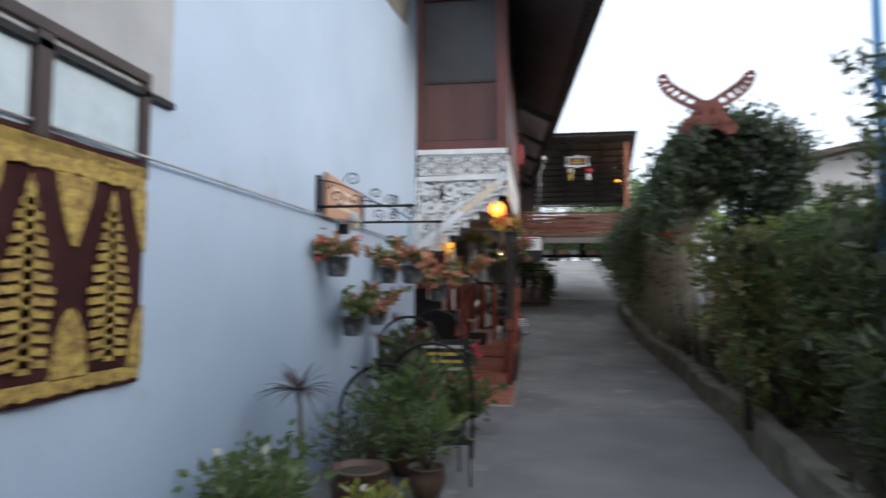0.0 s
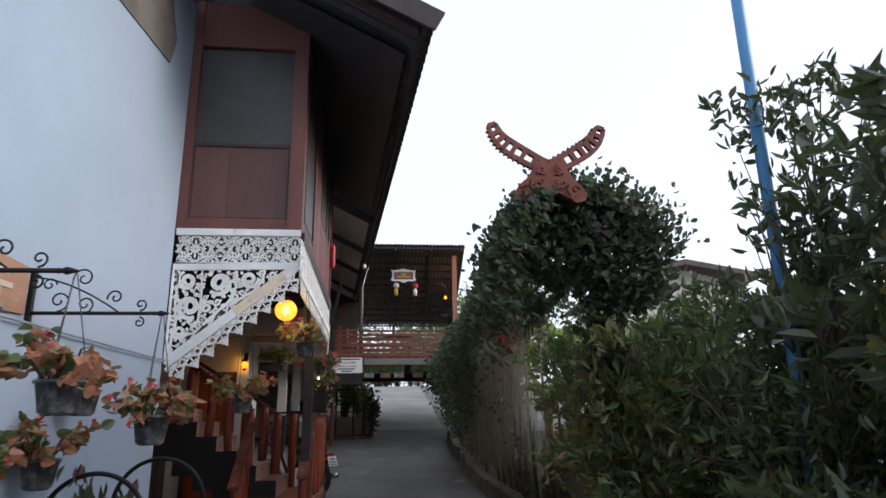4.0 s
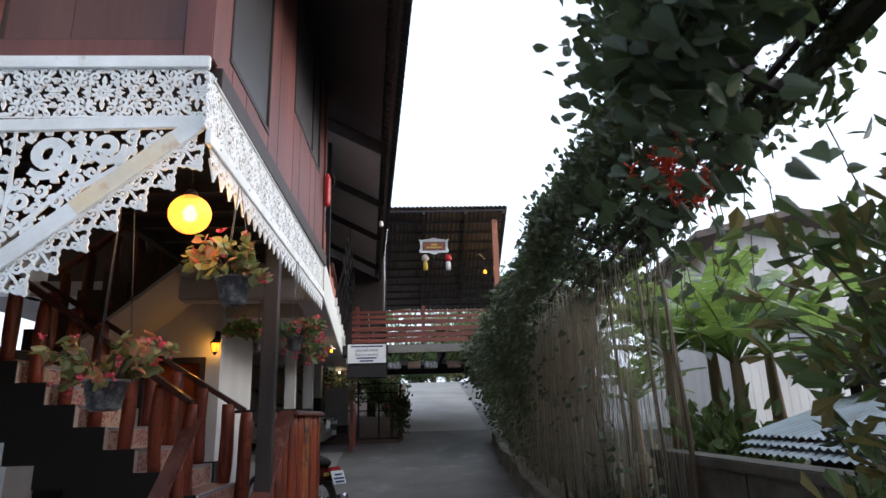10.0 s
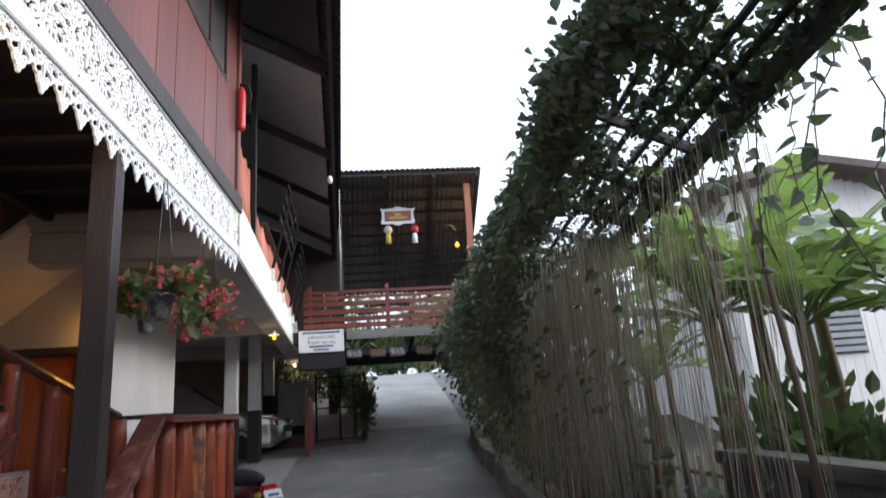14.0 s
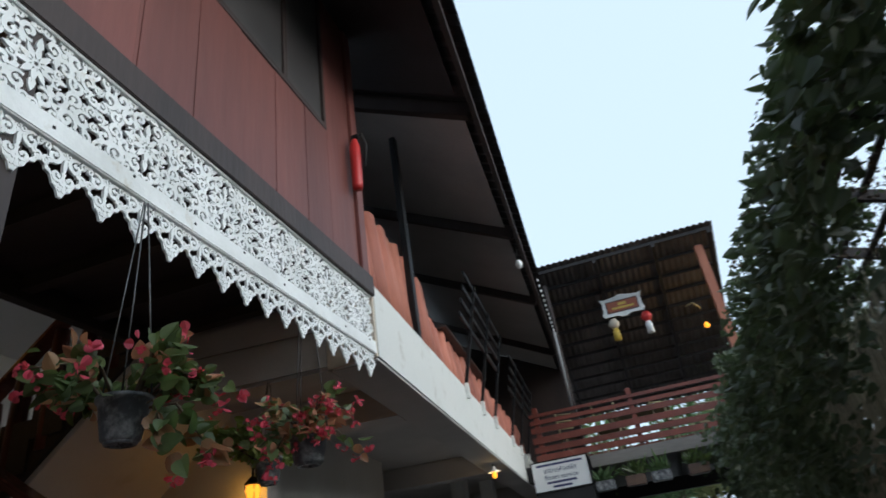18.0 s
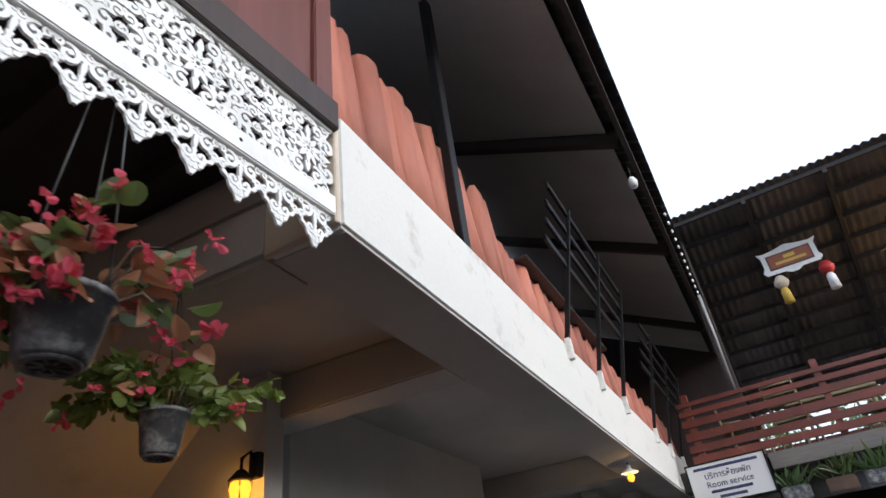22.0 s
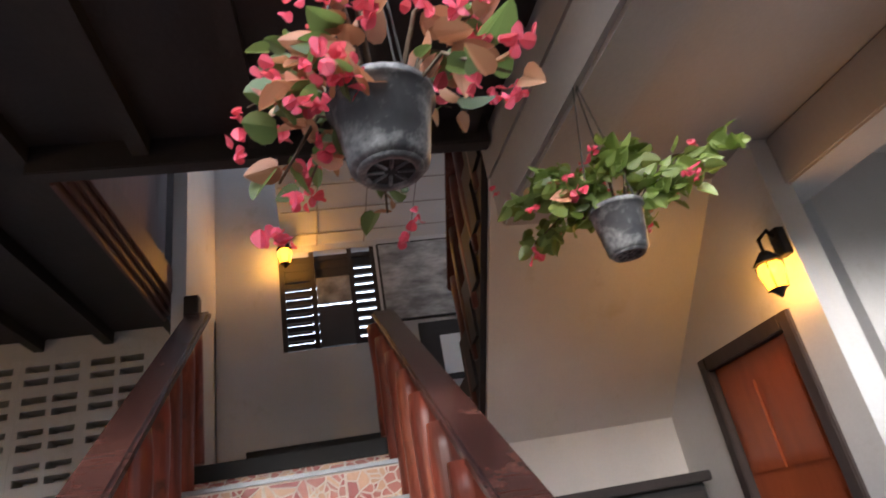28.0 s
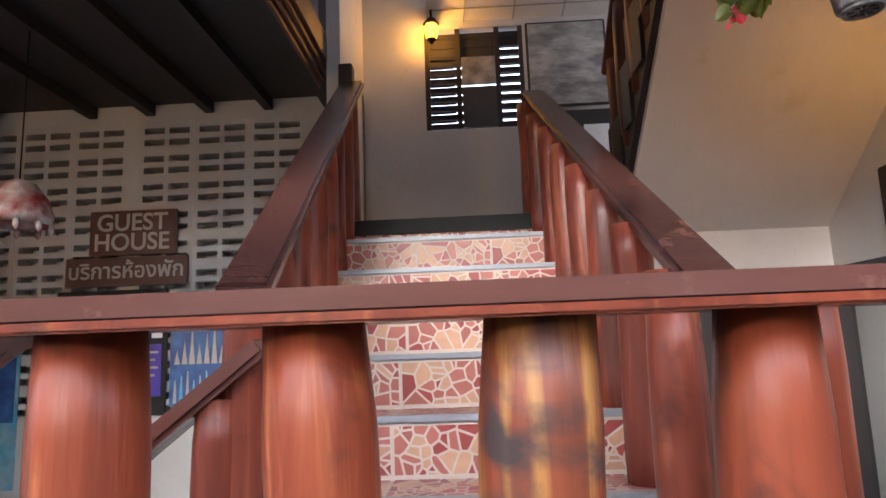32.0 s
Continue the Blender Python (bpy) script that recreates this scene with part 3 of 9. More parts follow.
for k, (u0, u1, v) in enumerate(((-0.3, 0.25, 0.05), (-0.35, 0.3, -0.02), (-0.2, 0.2, -0.08))):
    plate("writing_bar", [(u0, v), (u1, v), (u1, v + 0.03), (u0, v + 0.03)], 0.004, M["cream"], pl, "", plm @ Matrix.Translation((0, 0, 0.026)))
wl = thing("wall_lamp", "small grey wall lamp below the plaque", "lamp")
lathe("shade", [(0.0, 0.07), (0.02, 0.07), (0.026, 0.05), (0.036, 0.04), (0.07, -0.012), (0.066, -0.016), (0.026, 0.026), (0.0, 0.032)], M["grey_sheet"], wl, "grey conical shade", at=(wall_x(4.85) + 0.13, 4.85, 1.93))
lathe("body", [(0.0, 0.015), (0.034, 0.01), (0.044, -0.03), (0.034, -0.06), (0.02, -0.08), (0.0, -0.08)], M["cream"], wl, at=(wall_x(4.85) + 0.13, 4.85, 1.93))
box("mount", wall_x(4.85), wall_x(4.85) + 0.08, 4.82, 4.88, 1.82, 1.9, M["metal_dark"], wl)


FLOWERS = {}


def flower_mesh(k):
    """One small begonia bloom of six petals; four shapes in all."""
    if k not in FLOWERS:
        g = np.random.default_rng(900 + k)
        tmp = leaves("bloom_tmp", g.normal(0, 0.008, (6, 3)), g.normal(0, 1, (6, 3)), g.uniform(0.018, 0.03, 6), M["flower"], None, "", 1.2, 0.35, g, PETAL)
        FLOWERS[k] = tmp.data
        bpy.data.objects.remove(tmp)
    return FLOWERS[k]


def begonia(name, at, pot_r=0.1, pot_h=0.16, spread=0.24, height=0.2, n=150, flowers=26, red=0.4, hang=None, seed=0, label="", holes=True, droop=0.5, tint=None, leaf=(0.028, 0.058)):
    """A potted begonia; with hang, three wires run up to that height."""
    g = np.random.default_rng(seed)
    t = thing(name, label or "black plastic pot of pink flowering begonia hung on wires", "potted plant", at, "begonia pots")
    lathe("pot", [(0, 0.0), (pot_r * 0.62, 0.0), (pot_r * 0.74, 0.006), (pot_r * 0.97, pot_h * 0.9), (pot_r * 1.06, pot_h * 0.9), (pot_r * 1.06, pot_h), (pot_r * 0.98, pot_h), (pot_r * 0.9, pot_h - 0.03), (0, pot_h - 0.03)], M["pot"], t, seg=24)
    lathe("base_ring", [(pot_r * 0.62, 0.001), (pot_r * 0.6, -0.006), (pot_r * 0.45, -0.006), (pot_r * 0.43, 0.001)], M["pot"], t, seg=20)
    lathe("drain_plate", [(0, -0.002), (pot_r * 0.44, -0.002)], M["black"], t, "black base with drain slots", 20)
    for k in range(8):
        a = k * math.pi / 4
        tube("base_rib", [(pot_r * 0.12 * math.cos(a), pot_r * 0.12 * math.sin(a), -0.003), (pot_r * 0.46 * math.cos(a), pot_r * 0.46 * math.sin(a), -0.003)], 0.003, M["pot"], t, seg=4)
    stems, tips = [], []
    for k in range(18):
        a = g.uniform(0, 2 * math.pi)
        r = spread * g.uniform(0.35, 1.0)
        h = height * g.uniform(0.35, 1.1) * (1 - droop * 0.6 * (r / spread) ** 2)
        p0 = Vector((0.03 * math.cos(a), 0.03 * math.sin(a), pot_h - 0.03))
        p2 = Vector((r * math.cos(a), r * math.sin(a), pot_h + h - (droop * 0.18 if g.uniform() < 0.35 else 0)))
        p1 = (p0 + p2) / 2 + Vector((0, 0, 0.07))
        stems.append(([p0, p1, p2], [0.005, 0.004, 0.002]))
        tips.append((p0, p1, p2))
    for pts_, rad_ in stems:
        tube("stem", pts_, rad_, M["stem"], t, seg=4)
    P, W, S = [], [], []
    for k in range(int(n * 1.4)):
        p0, p1, p2 = tips[g.integers(len(tips))]
        s = g.uniform(0.35, 1.05)
        p = p0 * (1 - s) ** 2 + p1 * 2 * s * (1 - s) + p2 * s * s
        P.append(p + Vector(g.normal(0, 0.018, 3)))
        d = Vector((p.x, p.y, 0.02)).normalized() + Vector(g.normal(0, 0.6, 3)) + Vector((0, 0, -0.25))
        W.append(d)
        S.append(g.uniform(*leaf))
    nr = int(n * 1.4 * red)
    if nr:
        leaves("red_leaves", P[:nr], W[:nr], S[:nr], M["red_leaf"], t, "", 1.0, 0.35, g, ROUND)
    leaves("leaves", P[nr:], W[nr:], S[nr:], tint or M["leaf_mid"], t, "", 1.0, 0.35, g, ROUND)
    for k in range(flowers):
        p0, p1, p2 = tips[k % len(tips)]
        c = p2 + Vector(g.normal(0, 0.03, 3)) + Vector((0, 0, 0.01 - 0.05 * g.uniform() * droop))
        fl = new("flower", flower_mesh(k % 4))
        fl.parent = t
        fl.matrix_basis = pose(*c, *g.uniform(0, 360, 3)) @ Matrix.Scale(g.uniform(0.65, 1.1), 4)
    if hang:
        top = hang - at[2]
        for k in range(3):
            a = 2 * math.pi * k / 3 + 0.4
            tube("wire", [(pot_r * math.cos(a), pot_r * math.sin(a), pot_h), (0.006 * math.cos(a), 0.006 * math.sin(a), top)], 0.0025, M["wire"], t, seg=4)
    return t


for i, (x, y, z, hg, red, fl) in enumerate(((wall_x(4.5) + 0.14, 4.46, 1.47, None, 0.75, 6), (wall_x(4.75) + 0.15, 4.8, 1.0, None, 0.15, 2), (wall_x(5.6) + 0.13, 5.5, 1.05, None, 0.65, 7), (wall_x(5.9) + 0.14, 5.85, 1.43, None, 0.6, 4))):
    begonia("wall_pot", (x, y, z), 0.095, 0.15, 0.25, 0.22, 140, fl, red, None, 40 + i, "small black pot of reddish begonia fixed to the blue wall", tint=M["leaf_mid"], leaf=(0.035, 0.075))
begonia("hanging_pot", (-0.53, 4.42, 1.42), 0.09, 0.13, 0.24, 0.2, 130, 6, 0.7, 1.98, 50, "black pot of reddish begonia hung from an iron bracket", leaf=(0.035, 0.07))
begonia("hanging_pot", (-0.50, 5.42, 1.27), 0.095, 0.15, 0.26, 0.18, 120, 12, 0.6, 1.97, 51, "black pot of red begonia hung from an iron bracket", leaf=(0.035, 0.07))


# ---- plants before the blue wall ----
def bush(name, at, size, n, leaf, m, label, seed, broad=1.0, up=0.3, stems=8, category="shrub", stem_m=None, extra=None, tint_share=0.15):
    """A shrub: stems from one root and leaves along them in an uneven crown of the given half sizes."""
    g = np.random.default_rng(seed)
    t = thing(name, label, category, at)
    ends, runs = [], []
    for k in range(stems):
        e = Vector((g.normal(0, 0.5) * size[0], g.normal(0, 0.5) * size[1], size[2] * g.uniform(0.55, 1.05)))
        mid = Vector((e.x * 0.4, e.y * 0.4, e.z * 0.55))
        runs.append(([(0.02 * g.normal(), 0.02 * g.normal(), 0), mid, e], [0.02 * size[2], 0.013 * size[2], 0.005]))
        ends.append((mid, e))
    tagged(tubes("twig_stuff", runs, stem_m or M["stem"], t, seg=5), kind="stuff")
    P, W, S = [], [], []
    for k in range(n):
        mid, e = ends[g.integers(len(ends))]
        s = g.uniform(-0.15, 1.05)
        c = mid.lerp(e, s)
        off = Vector(g.normal(0, 0.17, 3))
        p = c + Vector((off.x * size[0] * 1.5, off.y * size[1] * 1.5, off.z * size[2] * 0.6))
        p.z = max(p.z, 0.03)
        P.append(p)
        d = (p - Vector((0, 0, size[2] * 0.35))).normalized()
        W.append(d + Vector(g.normal(0, 0.5, 3)) + Vector((0, 0, up)))
        S.append(leaf * g.uniform(0.6, 1.25))
    cut = int(n * (1 - tint_share)) if extra else n
    leaves("leaves", P[:cut], W[:cut], S[:cut], m, t, "", broad, 0.25, g)
    if extra:
        leaves("young_leaves", P[cut:], W[cut:], S[cut:], extra, t, "", broad, 0.25, g)
    return t


def rosette(name, at, n, length, m, label, seed, width=0.12, rise_a=0.6, stalk=0.0, category="plant"):
    """A tuft of long arching strap leaves on a stalk."""
    g = np.random.default_rng(seed)
    t = thing(name, label, category, at)
    if stalk:
        tube("stalk", [(0, 0, 0), (0.02, 0.01, stalk * 0.5), (0.0, 0.02, stalk)], [0.016, 0.013, 0.012], M["stem"], t)
    V, F = [], []
    for k in range(n):
        a = g.uniform(0, 2 * math.pi)
        el = g.uniform(rise_a - 0.45, rise_a + 0.5)
        L = length * g.uniform(0.65, 1.1)
        w = L * width * g.uniform(0.8, 1.2)
        d = Vector((math.cos(a), math.sin(a), 0))
        s = Vector((-math.sin(a), math.cos(a), 0))
        o = len(V)
        for i in range(6):
            u = i / 5
            p = d * (L * u * math.cos(el)) + Vector((0, 0, stalk + L * (u * math.sin(el) - 0.45 * u * u * (1.1 - el * 0.5))))
            ww = w * math.sin(math.pi * min(0.98, 0.12 + 0.86 * u)) * 0.5 + 0.001
            V += [p - s * ww + Vector((0, 0, ww * 0.35)), p, p + s * ww + Vector((0, 0, ww * 0.35))]
        for i in range(5):
            b = o + 3 * i
            F += [(b, b + 1, b + 4, b + 3), (b + 1, b + 2, b + 5, b + 4)]
    link("leaves", V, F, m, t, "", True)
    return t


def clay_pot(at, r, h, label="brown glazed plant pot on the ground", m=None):
    t = thing("plant_pot", label, "pot", at, "ground pots")
    lathe("body", [(0, 0), (r * 0.6, 0), (r * 0.95, h * 0.45), (r * 1.0, h * 0.7), (r * 0.85, h * 0.9), (r * 0.98, h * 0.95), (r * 0.98, h), (r * 0.86, h), (r * 0.8, h * 0.88), (0, h * 0.86)], m or M["pot_clay"], t, seg=22)
    lathe("soil", [(0, h * 0.89), (r * 0.8, h * 0.885)], M["soil"], t, seg=18)
    return t


M["spike_leaf"] = leaf_mat("dark_purple_grey_leaf", (0.085, 0.05, 0.06), (0.05, 0.05, 0.045), 0.4, 0.2)
clay_pot((-0.68, 3.66, 0), 0.18, 0.30)
clay_pot((-0.95, 2.75, 0), 0.15, 0.2)
clay_pot((-1.0, 3.46, 0), 0.09, 0.14)
clay_pot((-0.6, 4.6, 0), 0.17, 0.25)
clay_pot((-0.78, 5.4, 0), 0.18, 0.28)
clay_pot((-0.35, 4.1, 0), 0.13, 0.2)
rosette("spiky_plant", (-1.0, 3.46, 0.05), 64, 0.27, M["spike_leaf"], "tall thin plant with a dark spiky tuft", 5, 0.055, 0.55, 0.72)
bush("herb_bush", (-0.95, 2.75, 0.17), (0.24, 0.22, 0.38), 420, 0.06, M["leaf_mid"], "small leaved green herb in a pot", 6, 0.9, 0.2, 12)
bush("herb_bush", (-1.0, 3.15, 0.0), (0.26, 0.26, 0.5), 480, 0.06, M["leaf_mid"], "small leaved green shrub by the wall", 7, 0.9, 0.2, 12, extra=M["white_flower"], tint_share=0.08)
bush("leafy_shrub", (-0.6, 4.6, 0.2), (0.34, 0.36, 0.62), 620, 0.08, M["leaf_mid"], "green leafy shrub in a pot", 8, 0.6, 0.25, 14, extra=M["leaf"])
bush("leafy_shrub", (-0.78, 5.4, 0.24), (0.34, 0.34, 0.7), 560, 0.1, M["leaf"], "dark green leafy shrub in a pot", 9, 0.7, 0.4, 12, extra=M["cordyline"])
bush("fern_bush", (-0.8, 4.2, 0.0), (0.3, 0.28, 0.55), 620, 0.075, M["leaf_mid"], "feathery grey green plant by the wall", 15, 0.3, 0.35, 16, extra=M["leaf"])
bush("fern_bush", (-0.35, 4.1, 0.17), (0.22, 0.24, 0.4), 380, 0.06, M["leaf_mid"], "light green fern like plant in a pot", 10, 0.6, 0.3, 12)
bush("flower_bush", (-0.55, 3.3, 0.0), (0.2, 0.2, 0.26), 330, 0.05, M["leaf_yellow"], "low yellow green plant with white flowers", 12, 0.9, 0.3, 10, extra=M["white_flower"])
rosette("broad_plant", (-0.42, 5.0, 0.1), 9, 0.5, M["leaf_light"], "bright green plant with broad leaves", 13, 0.32, 0.95)
bush("leafy_shrub", (-0.42, 5.9, 0.0), (0.28, 0.3, 0.5), 420, 0.09, M["leaf_mid"], "low shrub beside the tiled apron", 14, 0.9, 0.3, 10, extra=M["red_leaf"])


def hoop_stand(at, r, h, rz, label="black iron hoop plant stand"):
    t = thing("hoop_stand", label, "plant stand", at, "hoop stands", "", rz)
    pts = [(-r, 0, 0)] + [(-r * math.cos(a), 0, h - r + r * math.sin(a)) for a in np.linspace(0, math.pi, 22)] + [(r, 0, 0)]
    tube("hoop", pts, 0.013, M["metal_dark"], t, seg=8)
    for sx in (-1, 1):
        tube("foot", [(sx * r, -0.12, 0.012), (sx * r, 0.12, 0.012)], 0.009, M["metal_dark"], t, seg=6)
    tube("cross_bar", [(-r, 0, 0.1), (r, 0, 0.1)], 0.007, M["metal_dark"], t, seg=6)
    tube("brace", [(-r * 0.9, 0, h - r * 0.6), (-r * 0.1, 0.35, 0.25), (0, 0.42, 0.0)], 0.008, M["metal_dark"], t, seg=6)
    return t


hoop_stand((-0.79, 4.75, 0), 0.37, 0.78, 4)
hoop_stand((-0.50, 5.12, 0), 0.34, 0.92, 8)
hoop_stand((-0.78, 5.5, 0), 0.27, 1.12, 0)
hoop_stand((-0.62, 6.05, 0), 0.27, 1.16, 0)
# slatted rack lying among the pots
rk = thing("slatted_rack", "low iron slatted rack among the plant pots", "rack", (-0.34, 4.45, 0), "", "", 20)
for k in range(9):
    tube("slat", [(-0.22, -0.2 + 0.05 * k, 0.3), (0.22, -0.2 + 0.05 * k, 0.3)], 0.006, M["metal_dark"], rk, seg=5)
for sx in (-0.2, 0.2):
    for sy in (-0.18, 0.18):
        tube("leg", [(sx, sy, 0.3), (sx * 1.05, sy, 0)], 0.007, M["metal_dark"], rk, seg=5)

# menu board with artificial flowers
mb = thing("menu_board", "black painted board with faded lettering and red flowers", "sign", (-0.62, 6.75, 0), "", "", 4)
bm = box_bm(-0.34, 0.3, -0.012, 0.012, 0.42, 0.82, 0.004)
bm.transform(Matrix.Rotation(radians(-8), 4, "X"))
part("board", bm, M["black"], mb)
for k, (u0, u1, z, mm) in enumerate(((-0.28, 0.18, 0.72, "cream"), (-0.22, 0.16, 0.64, "yellow"), (-0.2, 0.2, 0.56, "yellow"), (-0.05, 0.2, 0.48, "cream"))):
    bm = box_bm(u0, u1, -0.018, -0.013, z, z + 0.035)
    bm.transform(Matrix.Rotation(radians(-8), 4, "X"))
    part("writing_bar", bm, M[mm], mb)
for sx in (-0.3, 0.26):
    beam_between("leg", (sx, 0.0, 0.5), (sx, 0.16, 0.0), 0.025, 0.025, M["metal_dark"], mb)
    beam_between("leg", (sx, 0.02, 0.5), (sx, -0.1, 0.0), 0.025, 0.025, M["metal_dark"], mb)
g5 = np.random.default_rng(5)
Pf, Wf, Sf = [], [], []
for c in ((0.32, -0.05, 0.76), (0.34, -0.05, 0.68), (0.33, -0.07, 0.42), (0.34, -0.07, 0.32)):
    for q in range(24):
        Pf.append(np.array(c) + g5.normal(0, 0.02, 3)), Wf.append(g5.normal(0, 1, 3)), Sf.append(g5.uniform(0.03, 0.055))
for q in range(4):
    leaves("flower", Pf[24 * q:24 * q + 24], Wf[24 * q:24 * q + 24], Sf[24 * q:24 * q + 24], M["flower"], mb, "pink artificial flower", 1.5, 0.3, g5)
leaves("flower_leaves", [(0.3 + g5.normal(0, 0.03), -0.05, z) for z in np.linspace(0.3, 0.8, 30)], g5.normal(0, 1, (30, 3)), [0.06] * 30, M["leaf_mid"], mb, "", 0.8, 0.3, g5)
tube("flower_stem", [(0.33, -0.06, 0.8), (0.34, -0.07, 0.0)], 0.006, M["stem"], mb)


# ---- upper red room ----
wf = struct(thing("wall_upper_front", "", ""), "red-brown timber front wall of the upper room", "wall")
box("corner_post", -0.14, 0.0, 7.45, 7.55, 3.09, 5.5, M["red_wood"], wf, "", 0.006)
box("side_post", -1.13, -1.05, 7.45, 7.55, 3.09, 5.5, M["red_wood"], wf, "", 0.006)
box("sill_rail", -1.05, -0.14, 7.46, 7.55, 3.09, 3.2, M["red_wood"], wf, "", 0.006)
box("mid_rail", -1.05, -0.14, 7.485, 7.545, 3.93, 3.97, M["dark_wood"], wf, "", 0.004)
box("top_rail", -1.05, -0.14, 7.46, 7.55, 5.0, 5.5, M["red_wood"], wf, "", 0.006)
M["panel_wood"] = mat("brown_panel_board", (0.12, 0.05, 0.04), 0.5, 0, 0.15, 3, 0.15, (0.085, 0.036, 0.03), 30, (1, 1, 0.15), -0.1)
for x0, x1 in ((-1.05, -0.712), (-0.71, -0.14)):
    box("panel_board", x0, x1, 7.50, 7.53, 3.2, 3.93, M["panel_wood"], wf, "", 0.001)
box("stop_bead", -1.03, -0.16, 7.49, 7.5, 3.2, 3.22, M["dark_wood"], wf)
box("insect_screen", -1.05, -0.14, 7.51, 7.525, 3.97, 5.0, M["glass_dark"], wf)
box("stop_bead", -1.05, -1.03, 7.49, 7.5, 3.2, 3.93, M["dark_wood"], wf)
box("stop_bead", -0.16, -0.14, 7.49, 7.5, 3.2, 3.93, M["dark_wood"], wf)

ws = struct(thing("wall_upper_side", "", ""), "red-brown vertical board wall of the upper room", "wall")
SCREENS = ((7.78, 8.70, 3.27), (9.53, 10.93, 3.89))
nb = 13
for k in range(nb):
    y0 = 7.56 + 3.69 * k / nb
    y1 = y0 + 3.69 / nb - 0.002
    o = 0.002 * ((k * 7) % 3)
    runs = [(y0, y1, 5.5)]
    for a, b, zb in SCREENS:             # boards are cut round the screens
        cut = []
        for p, q, top in runs:
            if q <= a or p >= b:
                cut.append((p, q, top))
                continue
            cut += [(p, a, top)] * (a - p > 0.01) + [(max(p, a), min(q, b), zb)] + [(b, q, top)] * (q - b > 0.01)
        runs = cut
    for p, q, top in runs:
        box("board", -0.06 + o, -0.02 + o, p, q, 3.10, top, M["red_wood"], ws, "", 0.001)
box("base_board", -0.05, 0.02, 7.56, 11.34, 2.978, 3.10, M["dark_wood"], ws, "", 0.004)
for y0, y1, z0 in SCREENS:
    box("screen", -0.05, -0.03, y0, y1, z0 + 0.04, 5.0, M["glass_dark"], ws)
    for a in ((-0.06, -0.012, y0, y1, z0, z0 + 0.04), (-0.06, -0.012, y0, y1, 5.0, 5.06), (-0.06, -0.012, y0, y0 + 0.03, z0 + 0.04, 5.0), (-0.06, -0.012, y1 - 0.03, y1, z0 + 0.04, 5.0)):
        box("screen_frame", *a, M["dark_wood"], ws, "", 0.003)
    box("upper_boards", -0.06, -0.02, y0, y1, 5.06, 5.5, M["red_wood"], ws)
box("screen_mullion", -0.055, -0.018, 10.48, 10.52, 3.93, 5.0, M["dark_wood"], ws, "", 0.003)
box("end_post", -0.08, 0.0, 11.25, 11.34, 3.10, 5.5, M["red_wood"], ws, "", 0.005)
box("backing", -0.12, -0.07, 7.56, 11.3, 3.1, 5.5, M["black_wood"], ws)
fx = thing("fire_extinguisher", "small red extinguisher with black hose on the wall", "extinguisher", (0.035, 11.2, 3.62))
lathe("body", [(0, 0), (0.028, 0.004), (0.032, 0.03), (0.034, 0.32), (0.02, 0.36), (0.011, 0.38), (0, 0.38)], M["red"], fx, seg=14)
tube("hose", [(0.0, 0, 0.38), (0.045, 0.02, 0.42), (0.07, 0.02, 0.32), (0.055, 0.01, 0.16)], 0.007, M["rubber"], fx, seg=6)
box("handle", -0.015, 0.03, -0.01, 0.01, 0.38, 0.41, M["metal_dark"], fx, "", 0.003)

# floor of the upper room from below
def ceiling_joined(name, plates, label):
    """A ceiling of several boxes in one mesh."""
    V, F = [], []
    for a in plates:
        b2 = box_bm(*a)
        b2.verts.index_update()
        o = len(V)
        V += [tuple(v.co) for v in b2.verts]
        F += [tuple(o + v.index for v in f.verts) for f in b2.faces]
        b2.free()
    return struct(link(name, V, F, M["black_wood"]), label, "ceiling")


pl = [(-1.36, -0.04, 7.56, 11.34, 3.06, 3.085), (-3.7, -1.36, 5.4, 9.56, 3.135, 3.16)]
for k in range(9):
    y = 7.8 + 0.42 * k
    pl.append((-1.34, -0.06, y - 0.03, y + 0.03, 2.985, 3.058))
    if y < 9.5:
        pl.append((-3.45, -1.34, y - 0.03, y + 0.03, 3.055, 3.134))
ceiling_joined("ceiling_under_room", pl, "black stained timber underside of the upper floor with joists")
struct(box("beam_well", -1.40, -1.33, 9.50, 11.24, 2.94, 3.1, M["black_wood"], None, "", 0.005), "black timber trimmer at the stair well", "beam")
struct(box("wall_well_boards", -2.86, -1.36, 9.52, 9.56, 3.085, 5.2, M["panel_wood"]), "dark boarded wall beside the stair well", "wall")
struct(box("wall_upper_back", -3.68, -3.6, 5.4, 9.72, 3.161, 5.2, M["dark_wood"]), "dark boarded back wall of the upper room", "wall")
wt = struct(thing("trim_well", "", ""), "brown stepped timber edge of the stair well", "trim")
for k in range(4):
    box("edge_board", -2.86, -1.40, 9.56 + 0.022 * k, 9.578 + 0.022 * k, 2.93 + 0.035 * k, 3.06 + 0.045 * k, M["panel_wood"], wt, "", 0.003)
struct(box("beam_front", -1.12, -0.03, 7.50, 7.58, 2.9, 3.058, M["black_wood"]), "black timber beam under the front wall", "beam")
struct(box("post_corner", -0.105, -0.005, 9.13, 9.23, 0, 3.05, M["dark_wood"], None, "", 0.006), "dark brown square timber post beside the stairs", "post")


